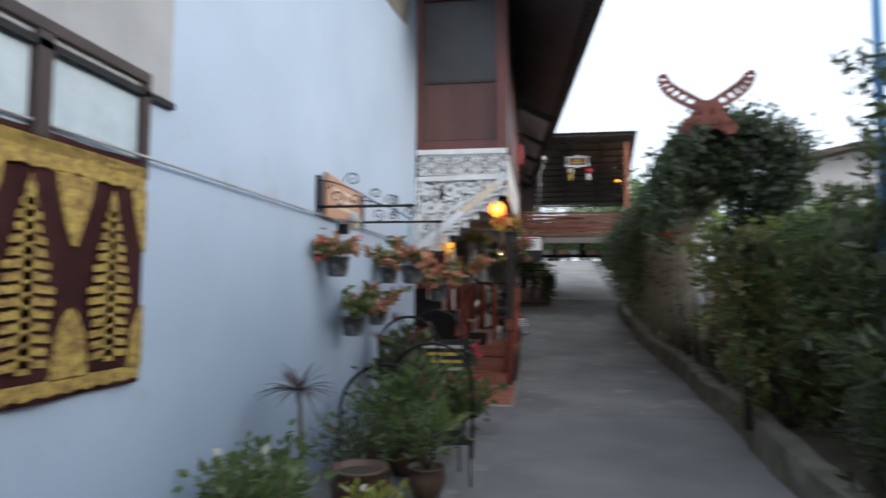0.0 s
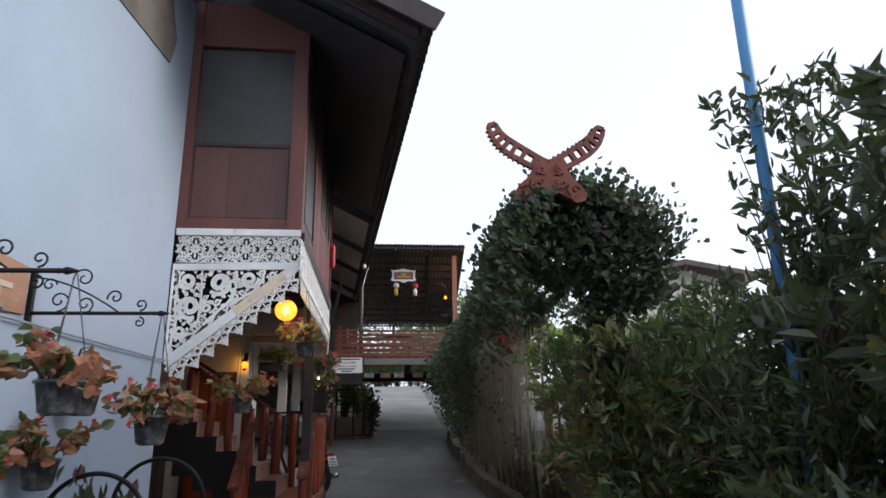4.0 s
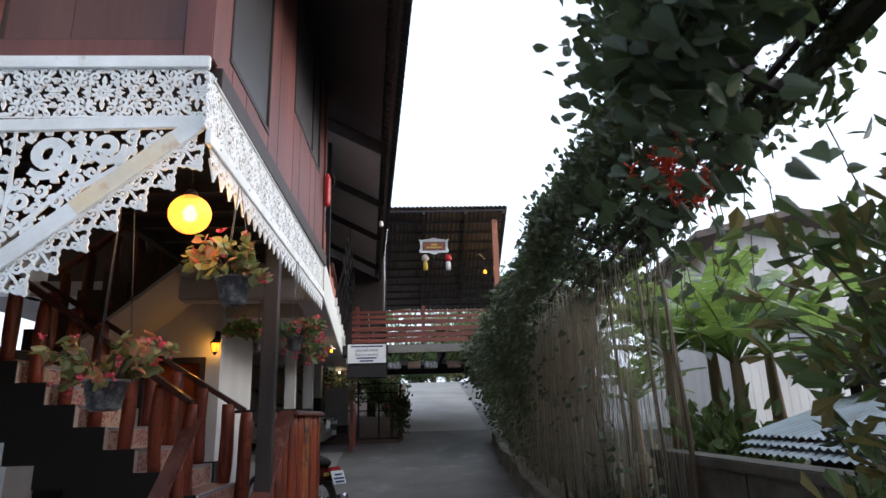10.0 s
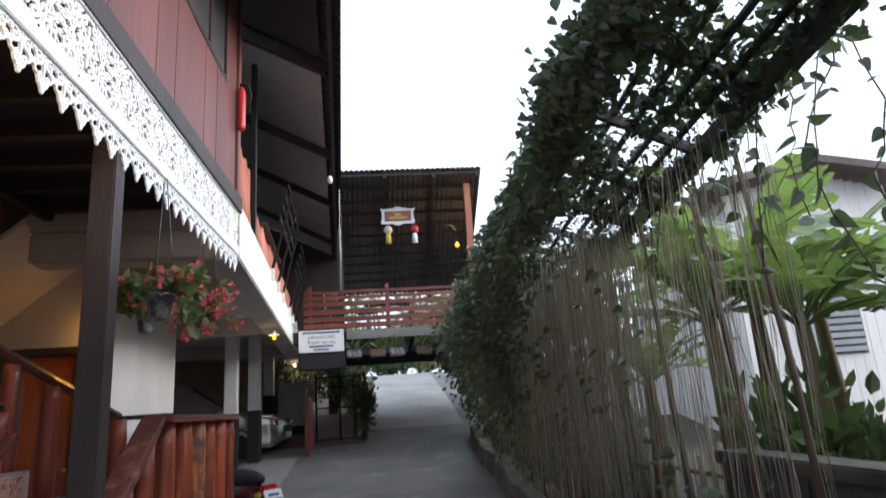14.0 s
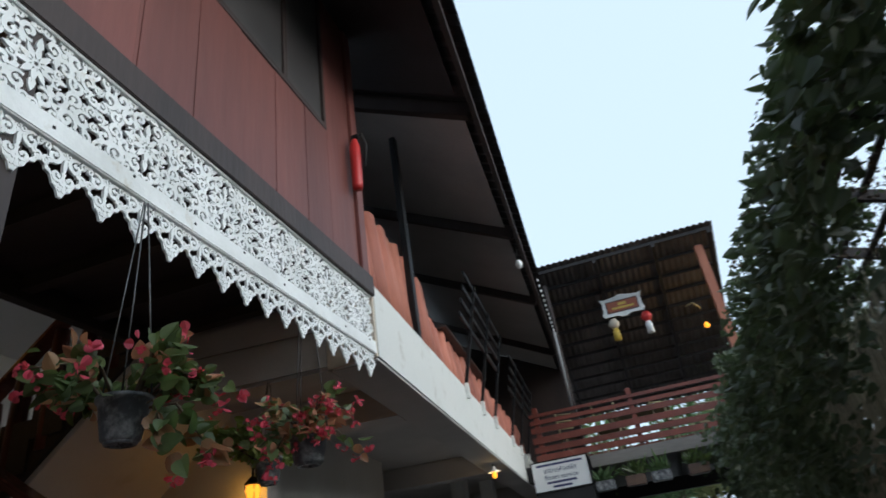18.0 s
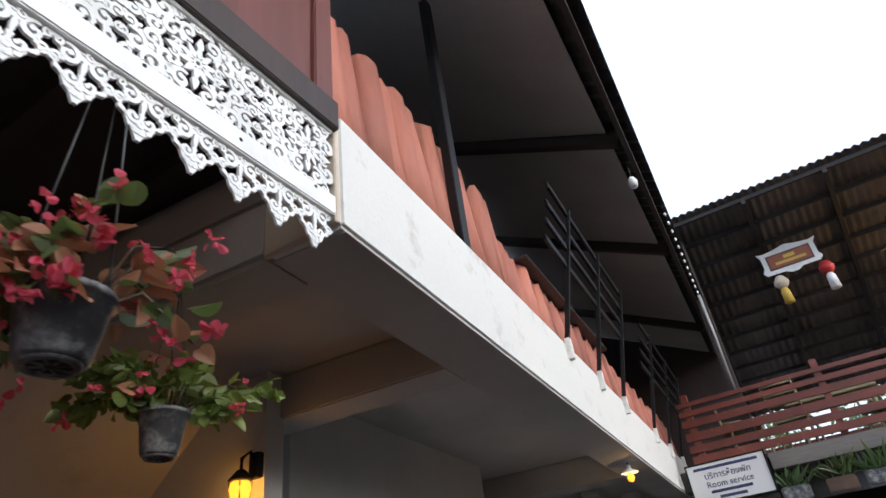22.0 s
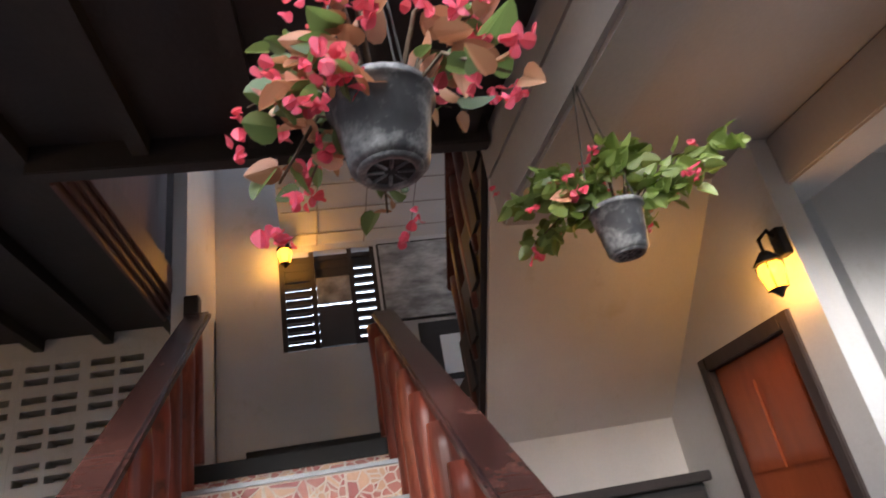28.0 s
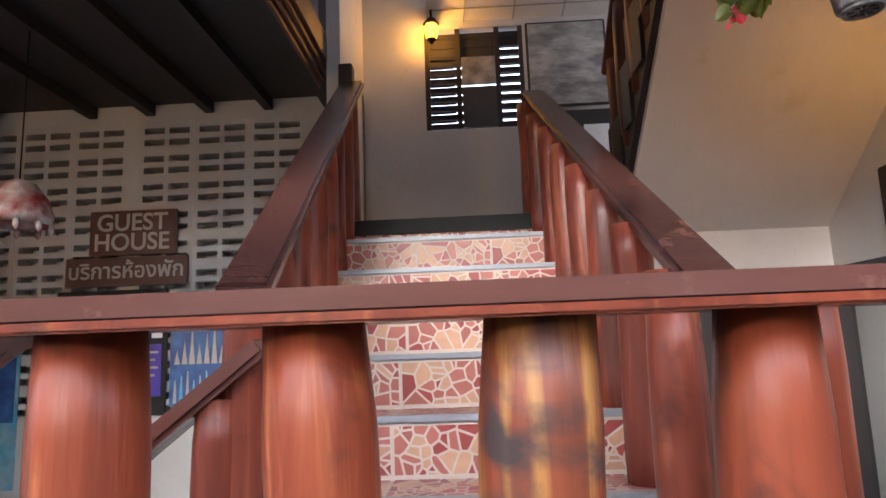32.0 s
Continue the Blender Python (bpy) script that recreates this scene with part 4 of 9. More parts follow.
# ---- fretwork ----
class Fret:
    """Collects flat ribbons and leaf shapes in a plane and makes one thin carved mesh of them."""

    def __init__(self, depth=0.008):
        self.V, self.F, self.depth, self.count = [], [], depth, 0

    @property
    def d(self):
        """The thickness, a hair different from piece to piece, so that crossing pieces never share a face."""
        return self.depth + 0.0003 * (self.count % 9)

    def ribbon(self, pts, w0, w1=None):
        n = len(pts)
        w1 = w0 if w1 is None else w1
        o = len(self.V)
        self.count += 1
        for i, (x, y) in enumerate(pts):
            xa, ya = pts[max(0, i - 1)]
            xb, yb = pts[min(n - 1, i + 1)]
            L = math.hypot(xb - xa, yb - ya) or 1
            nx, ny = -(yb - ya) / L, (xb - xa) / L
            w = (w0 + (w1 - w0) * i / (n - 1)) / 2
            for d in (0, self.d):
                self.V += [(x + nx * w, y + ny * w, d), (x - nx * w, y - ny * w, d)]
        for i in range(n - 1):
            a, b = o + 4 * i, o + 4 * i + 4
            self.F += [(a, a + 1, b + 1, b), (a + 2, b + 2, b + 3, a + 3), (a, b, b + 2, a + 2), (a + 1, a + 3, b + 3, b + 1)]
        e = o + 4 * (n - 1)
        self.F += [(o, o + 2, o + 3, o + 1), (e, e + 1, e + 3, e + 2)]

    def leaf(self, x, y, a, L, w):
        c, s = math.cos(a), math.sin(a)
        out = [(0, 0), (0.35, 0.5), (0.7, 0.36), (1, 0), (0.7, -0.36), (0.35, -0.5)]
        o = len(self.V)
        self.count += 1
        for d in (0, self.d):
            self.V += [(x + c * u * L - s * v * w, y + s * u * L + c * v * w, d) for u, v in out]
        self.F += [tuple(o + k for k in (5, 4, 3, 2, 1, 0)), tuple(o + 6 + k for k in range(6))] + [(o + k, o + (k + 1) % 6, o + 6 + (k + 1) % 6, o + 6 + k) for k in range(6)]

    def swell(self, pts, w, lo=0.25):
        """A ribbon that is thick in the middle and thin at both ends."""
        n = len(pts)
        o = len(self.V)
        self.count += 1
        for i, (x, y) in enumerate(pts):
            xa, ya = pts[max(0, i - 1)]
            xb, yb = pts[min(n - 1, i + 1)]
            L = math.hypot(xb - xa, yb - ya) or 1
            nx, ny = -(yb - ya) / L, (xb - xa) / L
            h = w * (lo + (1 - lo) * math.sin(math.pi * min(1, 0.08 + 0.92 * i / (n - 1))) ** 0.8) / 2
            for d in (0, self.d):
                self.V += [(x + nx * h, y + ny * h, d), (x - nx * h, y - ny * h, d)]
        for i in range(n - 1):
            a, b = o + 4 * i, o + 4 * i + 4
            self.F += [(a, a + 1, b + 1, b), (a + 2, b + 2, b + 3, a + 3), (a, b, b + 2, a + 2), (a + 1, a + 3, b + 3, b + 1)]
        e = o + 4 * (n - 1)
        self.F += [(o, o + 2, o + 3, o + 1), (e, e + 1, e + 3, e + 2)]

    def comma(self, x, y, r, a0, s):
        """A fat curled leaf: a swelling spiral that ends in a bud, with one pointed lobe outside."""
        pts = spiral(x, y, r * 0.86, 1.05, a0, s, 14, 0.26)
        self.swell(pts, r * 0.43, 0.42)
        self.leaf(*pts[-2], a0 + s * (1.05 * 2 * math.pi + 1.8), r * 0.52, r * 0.55)
        a = a0 + s * 1.5
        self.leaf(x + r * 0.84 * math.cos(a), y + r * 0.84 * math.sin(a), a + s * 0.9, r * 0.62, r * 0.5)
        a = a0 + s * 3.6
        self.leaf(x + r * 0.7 * math.cos(a), y + r * 0.7 * math.sin(a), a + s * 1.1, r * 0.55, r * 0.42)

    def make(self, name, parent, mw, label=""):
        return link(name, [mw @ Vector(v) for v in self.V], self.F, M["fret"], parent, label)


def packed(inside, lo, hi, n, seed, x0, x1, y0, y1, gap=0.9):
    """Circles of shrinking size that fill a region without crossing."""
    g = np.random.default_rng(seed)
    out = []
    for r in np.linspace(hi, lo, 7):
        for _ in range(n):
            x, y = g.uniform(x0, x1), g.uniform(y0, y1)
            if inside(x, y, r * 0.8) and all(math.hypot(x - a, y - b) > (r + c) * gap for a, b, c in out):
                out.append((x, y, float(r)))
    return out


def band_unit(U, H, lo=-9.0, hi=9.0):
    """One repeat of the band: a rosette among curled leaves, the same on all four sides, kept between lo and hi."""
    f = Fret()
    for k in range(10):
        a = k * math.pi / 5 + 0.3
        f.leaf(0.012 * math.cos(a), 0.012 * math.sin(a), a, H * 0.19, H * 0.075)
    f.ribbon(spiral(0, 0, 0.011, 1.0, 0, 1, 10, 1.0), 0.008)
    u, v = U / 2, H / 2
    for i, (x, y, r, a0) in enumerate(((0.42, 0.38, 0.27, 3.6), (0.19, 0.64, 0.24, 4.2), (0.56, 0.76, 0.26, 0.5), (0.64, 0.20, 0.22, 2.6), (0.81, 0.52, 0.25, 5.2), (0.93, 0.16, 0.17, 1.6), (0.88, 0.86, 0.17, 2.4), (0.36, 0.86, 0.15, 5.0), (0.06, 0.9, 0.13, 1.2), (0.33, 0.1, 0.14, 0.4), (0.73, 0.92, 0.12, 3.8), (0.98, 0.5, 0.11, 0.8))):
        for sx in (-1, 1):
            if not lo < sx * x * u < hi:
                continue
            for sy in (-1, 1):
                b0 = a0 if sx > 0 else math.pi - a0
                f.comma(sx * x * u, sy * y * v, r * v * 1.08, b0 if sy > 0 else -b0, (1 if i % 2 else -1) * sx * sy)
    for sx in (-1, 1):
        if lo < sx * 0.3 * u < hi:
            f.leaf(sx * 0.22 * u, 0, 0 if sx > 0 else math.pi, H * 0.2, H * 0.085)
            for sy in (-1, 1):
                f.leaf(sx * 0.20 * u, sy * 0.30 * v, math.atan2(sy * 0.7, sx), H * 0.13, H * 0.07)
    for sy in (-1, 1):
        f.leaf(0, sy * 0.30 * v, sy * math.pi / 2, H * 0.2, H * 0.085)
    for sy in (-1, 1):
        f.ribbon([(max(lo, -u), sy * v * 0.985), (min(hi, u), sy * v * 0.985)], H * 0.03)
    return f


def tooth_unit(W, H):
    """One hanging tooth: a scalloped, pointed lobe of curled leaves that joins its neighbours."""
    f = Fret()
    edge = [(-0.5, 0.52), (-0.41, 0.50), (-0.36, 0.64), (-0.24, 0.69), (-0.17, 0.85), (-0.07, 0.92), (0, 1.07)]
    for s in (-1, 1):
        f.ribbon([(s * x * W, -y * H) for x, y in edge], W * 0.085)
        for x, y, r, a0 in ((0.25, 0.28, 0.19, 1.2), (0.14, 0.66, 0.15, 2.3), (0.43, 0.16, 0.1, 0.2), (0.40, 0.47, 0.11, 4.6), (0.06, 0.14, 0.08, 2.0)):
            f.comma(s * x * W, -y * H, r * W * 1.15, a0 if s > 0 else math.pi - a0, s)
        for x, y in edge[1:6]:
            f.leaf(s * x * W, -y * H + 0.004, -math.pi / 2 + s * 0.6, H * 0.1, W * 0.1)
    f.leaf(0, -H * 0.2, -math.pi / 2, H * 0.42, W * 0.1)
    f.leaf(0, -H * 0.72, -math.pi / 2, H * 0.3, W * 0.2)
    f.ribbon([(-W / 2, -0.003), (W / 2, -0.003)], H * 0.06)
    return f


fs = thing("carved_fascia", "white carved fretwork fascia along the upper floor", "carved fascia", (0, 7.44, 0), "", "", 0.3)
TO_SIDE = Matrix(((0, 0, 1, 0), (1, 0, 0, 0), (0, 1, 0, 0), (0, 0, 0, 1)))
TO_FRONT = Matrix(((1, 0, 0, 0), (0, 0, -1, 0), (0, 1, 0, 0), (0, 0, 0, 1)))
U = 0.4035
whole = band_unit(U, 0.272).make("scroll_panel", fs, TO_SIDE)
whole.location = (0.002, 0.153, 2.839)
for k in range(1, 9):
    ob = new("scroll_panel", whole.data)
    ob.parent = fs
    ob.location = (0.002, 0.153 + U * k, 2.839)
band_unit(U, 0.272, -U / 2, 0.1).make("scroll_panel", fs, TO_SIDE).location = (0.002, 0.153 + U * 9, 2.839)
first = None
for k in range(28):
    if first is None:
        first = tooth_unit(0.1363, 0.14).make("tooth", fs, TO_SIDE)
        ob = first
    else:
        ob = new("tooth", first.data)
        ob.parent = fs
    ob.location = (0.004, 0.13 + 0.1363 * k, 2.642)
box("top_edge", 0.0, 0.02, 0, 3.89, 2.969, 2.98, M["fret"], fs, "", 0.002)
box("middle_board", 0.0, 0.026, 0, 3.89, 2.634, 2.705, M["fret"], fs, "", 0.004)
for k in range(14):
    lathe("nail_head", [(0.0, 0.003), (0.005, 0.002), (0.006, 0)], M["metal_dark"], fs, seg=8).matrix_basis = pose(0.026, 0.16 + 0.28 * k, 2.67 + 0.02 * (k % 2), 0, 90, 0)

ff = thing("carved_bracket", "white carved fretwork corner bracket below the red room", "carved bracket")
for cx, lo, hi in ((-0.937, -0.16, 0.223), (-0.490, -0.223, 0.223), (-0.05, -0.217, 0.045)):
    band_unit(0.446, 0.255, lo, hi).make("scroll_panel", ff, TO_FRONT).location = (cx, 7.448, 2.898)
box("top_board", -1.115, 0.0, 7.424, 7.45, 3.022, 3.087, M["fret"], ff, "", 0.004)
beam_between("middle_board", (-1.115, 7.439, 2.722), (-0.005, 7.439, 2.742), 0.022, 0.062, M["fret"], ff, "", 0.004)
tri_f = Fret()
diag = lambda x: 1.91 + (x + 1.105) * 0.81
big = [(-0.70, 2.575, 0.115, 3.9, 1), (-0.44, 2.615, 0.088, 0.2, -1), (-0.945, 2.36, 0.115, 5.2, -1), (-0.985, 2.60, 0.095, 1.9, 1), (-0.80, 2.36, 0.06, 0.6, 1), (-1.02, 2.14, 0.07, 2.6, 1), (-0.24, 2.655, 0.048, 3.0, 1), (-0.56, 2.45, 0.05, 5.5, -1)]
for x, z, r, a0, sg in big:              # the main scrolls, lobed along their outer side
    pts = spiral(x, z, r * 0.9, 1.45, a0, sg, 26, 0.2)
    tri_f.swell(pts, r * 0.44, 0.5)
    tri_f.leaf(*pts[-1], a0 + sg * 3.0, r * 0.45, r * 0.4)
    for q in range(7):
        a = a0 + sg * (0.3 + 0.72 * q)
        tri_f.leaf(x + r * 0.9 * math.cos(a), z + r * 0.9 * math.sin(a), a + sg * 0.8, r * 0.46, r * 0.36)
        tri_f.leaf(x + r * 0.6 * math.cos(a), z + r * 0.6 * math.sin(a), a + 3.1 - sg * 0.6, r * 0.36, r * 0.28)


def between_scrolls(x, y, r):
    """Free ground of the bracket, between the great scrolls and its borders."""
    if y > 2.71 - r or x < -1.1 + r * 0.7 or y < diag(x) + r * 1.2:
        return False
    return all(math.hypot(x - a, y - b) > (c + r) * 0.98 for a, b, c, _, _ in big)


for i, (x, z, r) in enumerate(packed(between_scrolls, 0.014, 0.045, 420, 9, -1.1, -0.05, 1.9, 2.74, 0.9)):
    tri_f.comma(x, z, r, 0.7 + 2.1 * i, 1 if i % 2 else -1)
for pts in ([(-1.09, 1.97), (-1.05, 2.2), (-1.07, 2.42), (-1.06, 2.70)], [(-1.0, 2.06), (-0.86, 2.24), (-0.85, 2.44), (-0.86, 2.71)], [(-0.82, 2.2), (-0.60, 2.42), (-0.55, 2.56), (-0.57, 2.71)], [(-0.6, 2.38), (-0.38, 2.52), (-0.32, 2.62), (-0.31, 2.71)]):
    tri_f.ribbon(pts, 0.026, 0.014)
tri_f.make("corner_scrollwork", ff, Matrix(((1, 0, 0, 0), (0, 0, -1, 7.448), (0, 1, 0, 0), (0, 0, 0, 1))))
box("side_stile", -1.118, -1.098, 7.43, 7.45, 1.86, 2.7, M["fret"], ff, "", 0.003)
beam_between("diagonal_board", (-1.105, 7.437, 1.865), (-0.03, 7.437, 2.735), 0.022, 0.085, M["fret"], ff, "", 0.004)
# Warm cream strip paints a gleam of light on the white diagonal board
M["warm_gleam"] = mat("warm_gleam_paint", (0.80, 0.66, 0.44), 0.3, 0, 0.12, 5, 0.05, (0.72, 0.66, 0.56), 30, wear=0.3, wear_color=(0.62, 0.42, 0.22))
beam_between("varnished_length", (-0.55, 7.4245, 2.316), (-0.13, 7.4245, 2.656), 0.004, 0.08, M["warm_gleam"], ff, "warm gleam painted along the upper diagonal board", 0.001)
first = None
for k in range(9):
    if first is None:
        first = tooth_unit(0.151, 0.16).make("tooth", ff, TO_FRONT)
        ob = first
    else:
        ob = new("tooth", first.data)
        ob.parent = ff
    ob.matrix_basis = pose(-1.048 + 0.117 * k, 7.446, 1.868 + 0.0955 * k, 0, -38.7, 0)

# ---- globe lamp ----
M["globe"] = glow("lit_globe", (1.0, 0.33, 0.04), 0.78)
gn = M["globe"].node_tree
clear = gn.nodes.new("ShaderNodeBsdfTransparent")
shell = gn.nodes.new("ShaderNodeMixShader")
shell.inputs["Fac"].default_value = 0.3
gn.links.new(gn.nodes["Principled BSDF"].outputs[0], shell.inputs[1])
gn.links.new(clear.outputs[0], shell.inputs[2])
gn.links.new(shell.outputs[0], gn.nodes["Material Output"].inputs["Surface"])
M["globe_bulb"] = glow("lit_bulb_in_globe", (1.0, 0.72, 0.3), 4.0)
gl = thing("globe_lamp", "round glowing yellow globe lamp hanging from the ceiling", "lamp", (-0.141, 7.714, 2.378))
bm = bmesh.new()
bmesh.ops.create_uvsphere(bm, u_segments=24, v_segments=16, radius=0.102)
bmesh.ops.scale(bm, vec=(1, 1, 0.96), verts=bm.verts)
part("globe", bm, M["globe"], gl, "lit yellow glass globe", True).visible_shadow = False
lathe("bulb", [(0, -0.04), (0.025, -0.03), (0.036, 0.0), (0.02, 0.04), (0, 0.05)], M["globe_bulb"], gl, "lit bulb inside the globe", 12).visible_shadow = False
lathe("cap", [(0.0, 0.125), (0.02, 0.125), (0.035, 0.1), (0.035, 0.09), (0.0, 0.09)], M["metal_dark"], gl, seg=14)
tube("cord", [(0, 0, 0.12), (0, 0, 0.61)], 0.004, M["metal_dark"], gl, seg=5)


def lamp_light(name, at, energy, color=(1.0, 0.55, 0.16), r=0.05):
    l = new(name, bpy.data.lights.new(name, "POINT"))
    l.data.energy, l.data.color, l.data.shadow_soft_size = energy, color, r
    l.location = at
    return l


lamp_light("globe_light", (-0.141, 7.714, 2.378), 4, r=0.09)

# ---- vent block wall ----
vw = struct(box("wall_block", -3.68, -3.60, 5.5, 9.72, 0, 3.14, M["white_wall"]), "white wall of pierced vent blocks", "wall")
struct(box("wall_block_base", -3.60, -3.45, 5.5, 9.72, 0, 0.985, M["white_wall"]), "white plastered base of the vent block wall", "wall")
struct(box("wall_block_side", -3.60, -3.45, 9.315, 9.72, 0.985, 3.14, M["white_wall"]), "white plastered pier beside the vent blocks", "wall")
V, F = [], []
BW, BH, BD = 0.39, 0.2025, 0.14
bars = [(0, BW, 0, 0.028), (0, BW, 0.073, 0.112), (0, BW, 0.157, BH)]
for z0, z1 in ((0.028, 0.073), (0.112, 0.157)):
    bars += [(0, 0.033, z0, z1), (0.177, 0.21, z0, z1), (0.356, BW, z0, z1)]
for y0, y1, z0, z1 in bars:
    b2 = box_bm(-BD, 0, y0, y1, z0, z1)
    b2.verts.index_update()
    o = len(V)
    V += [tuple(v.co) for v in b2.verts]
    F += [tuple(o + v.index for v in f.verts) for f in b2.faces]
    b2.free()
blk = link("vent_block", V, F, M["white_wall"], vw)
for i, y0 in enumerate((6.892, 7.282, 7.672, 8.145, 8.535, 8.925)):
    for j in range(10):
        ob = blk if not (i or j) else new("vent_block", blk.data)
        ob.parent = vw
        ob.location = (-3.45 - 0.0015 * ((i * 5 + j * 3) % 3), y0, 2.808 - BH * j)
struct(box("wall_block_pier", -3.60, -3.451, 8.062, 8.145, 0.985, 3.14, M["white_wall"]), "white plastered pier between the vent blocks", "wall")
struct(box("wall_block_head", -3.60, -3.45, 6.892, 8.062, 3.0105, 3.14, M["white_wall"]), "white plastered band over the vent blocks", "wall")
struct(box("wall_block_head_2", -3.60, -3.45, 8.145, 9.315, 3.0105, 3.14, M["white_wall"]), "white plastered band over the vent blocks", "wall")
struct(box("wall_block_fill", -3.60, -3.45, 5.5, 6.892, 0.985, 3.14, M["white_wall"]), "white plastered wall beside the vent blocks", "wall")
struct(box("wall_left_end", -3.45, -1.9, 5.5, 5.62, 0, 3.06, M["white_wall"]), "white wall closing the sheltered bay", "wall")

gs = thing("guest_house_sign", "brown carved sign reading GUEST HOUSE on the vent block wall", "sign")
box("upper_board", -3.45, -3.42, 7.83, 8.44, 2.065, 2.375, M["brown_sign"], gs, "", 0.008)
box("lower_board", -3.45, -3.425, 7.67, 8.52, 1.855, 2.055, M["brown_sign"], gs, "", 0.006)
WM = lambda y, z, x: Matrix(((0, 0, 1, x), (1, 0, 0, y), (0, 1, 0, z), (0, 0, 0, 1)))
words("word_guest", "GUEST", 0.165, M["letter"], WM(8.13, 2.285, -3.418), gs, bold=0.0025)
words("word_house", "HOUSE", 0.165, M["letter"], WM(8.13, 2.15, -3.418), gs, bold=0.0025)
words("word_thai", "บริการห้องพัก", 0.145, M["letter"], WM(8.095, 1.955, -3.423), gs, bold=0.002)

nb_ = thing("notice_board", "framed notice board with travel posters below the sign", "notice board")
box("frame", -3.45, -3.43, 7.62, 8.39, 1.0, 1.83, M["black"], nb_, "", 0.006)
box("poster", -3.428, -3.424, 7.70, 8.05, 1.42, 1.78, M["poster_cyan"], nb_)
box("poster", -3.428, -3.424, 8.10, 8.25, 1.36, 1.8, M["photo_grey"], nb_)
box("leaflet", -3.428, -3.424, 8.29, 8.36, 1.5, 1.62, M["sign_white"], nb_)
tq = thing("turquoise_poster", "turquoise travel poster on the white wall", "poster")
box("sheet", -3.45, -3.442, 6.95, 7.385, 0.55, 1.46, M["poster_cyan"], tq)
box("picture", -3.442, -3.44, 6.98, 7.36, 0.98, 1.42, M["poster_blue"], tq)
pb = thing("temple_poster", "dark blue poster with white temple spires on the wall", "poster")
box("sheet", -3.45, -3.44, 8.41, 8.82, 1.05, 1.79, M["poster_blue"], pb)
for k in range(7):
    y = 8.46 + 0.05 * k
    hgt = (0.10, 0.16, 0.26, 0.14, 0.2, 0.28, 0.12)[k]
    plate("temple_spire", [(-0.02, 0), (0.02, 0), (0.006, hgt * 0.6), (0, hgt)], 0.002, M["letter"], pb, "", WM(y, 1.32, -3.44))
for k in range(9):
    plate("waterfall_streak", [(-0.014, 0), (0.012, 0), (0.004, 0.14 + 0.03 * (k % 3)), (-0.004, 0.15 + 0.03 * (k % 3))], 0.002, M["poster_cyan"] if k % 2 else M["letter"], pb, "", WM(8.45 + 0.042 * k, 1.07, -3.44))
words("caption", "Mae H", 0.05, M["letter"], WM(8.6, 1.72, -3.439), pb)
lf = thing("leaflet_holder", "purple leaflet with small print on the wall", "leaflet")
box("sheet", -3.43, -3.422, 8.2, 8.36, 1.12, 1.46, M["poster_purple"], lf)
for k in range(4):
    box("print_bar", -3.422, -3.4205, 8.22, 8.34 - 0.02 * (k % 2), 1.4 - 0.05 * k, 1.415 - 0.05 * k, M["letter"], lf)

hl = thing("glass_pendant_lamp", "unlit red and white glass pendant lamp", "lamp", (-2.1, 8.32, 2.07))
M["glass_red"] = mat("red_and_white_glass", (0.30, 0.06, 0.06), 0.2, 0, 0.6, 9, 0.0, (0.55, 0.5, 0.48), 30)
lathe("shade", [(0.02, 0.16), (0.07, 0.14), (0.13, 0.06), (0.155, -0.02), (0.145, -0.06), (0.14, -0.02), (0.12, 0.05), (0.02, 0.14)], M["glass_red"], hl, seg=10)
for k in range(10):
    a = 2 * math.pi * k / 10
    lathe("glass_drop", [(0, -0.03), (0.014, -0.01), (0.012, 0.02), (0, 0.025)], M["glass_red"], hl, seg=6, at=(0.145 * math.cos(a), 0.145 * math.sin(a), -0.075))
tube("chain", [(0, 0, 0.15), (0, 0, 0.91)], 0.004, M["metal_dark"], hl, seg=5)


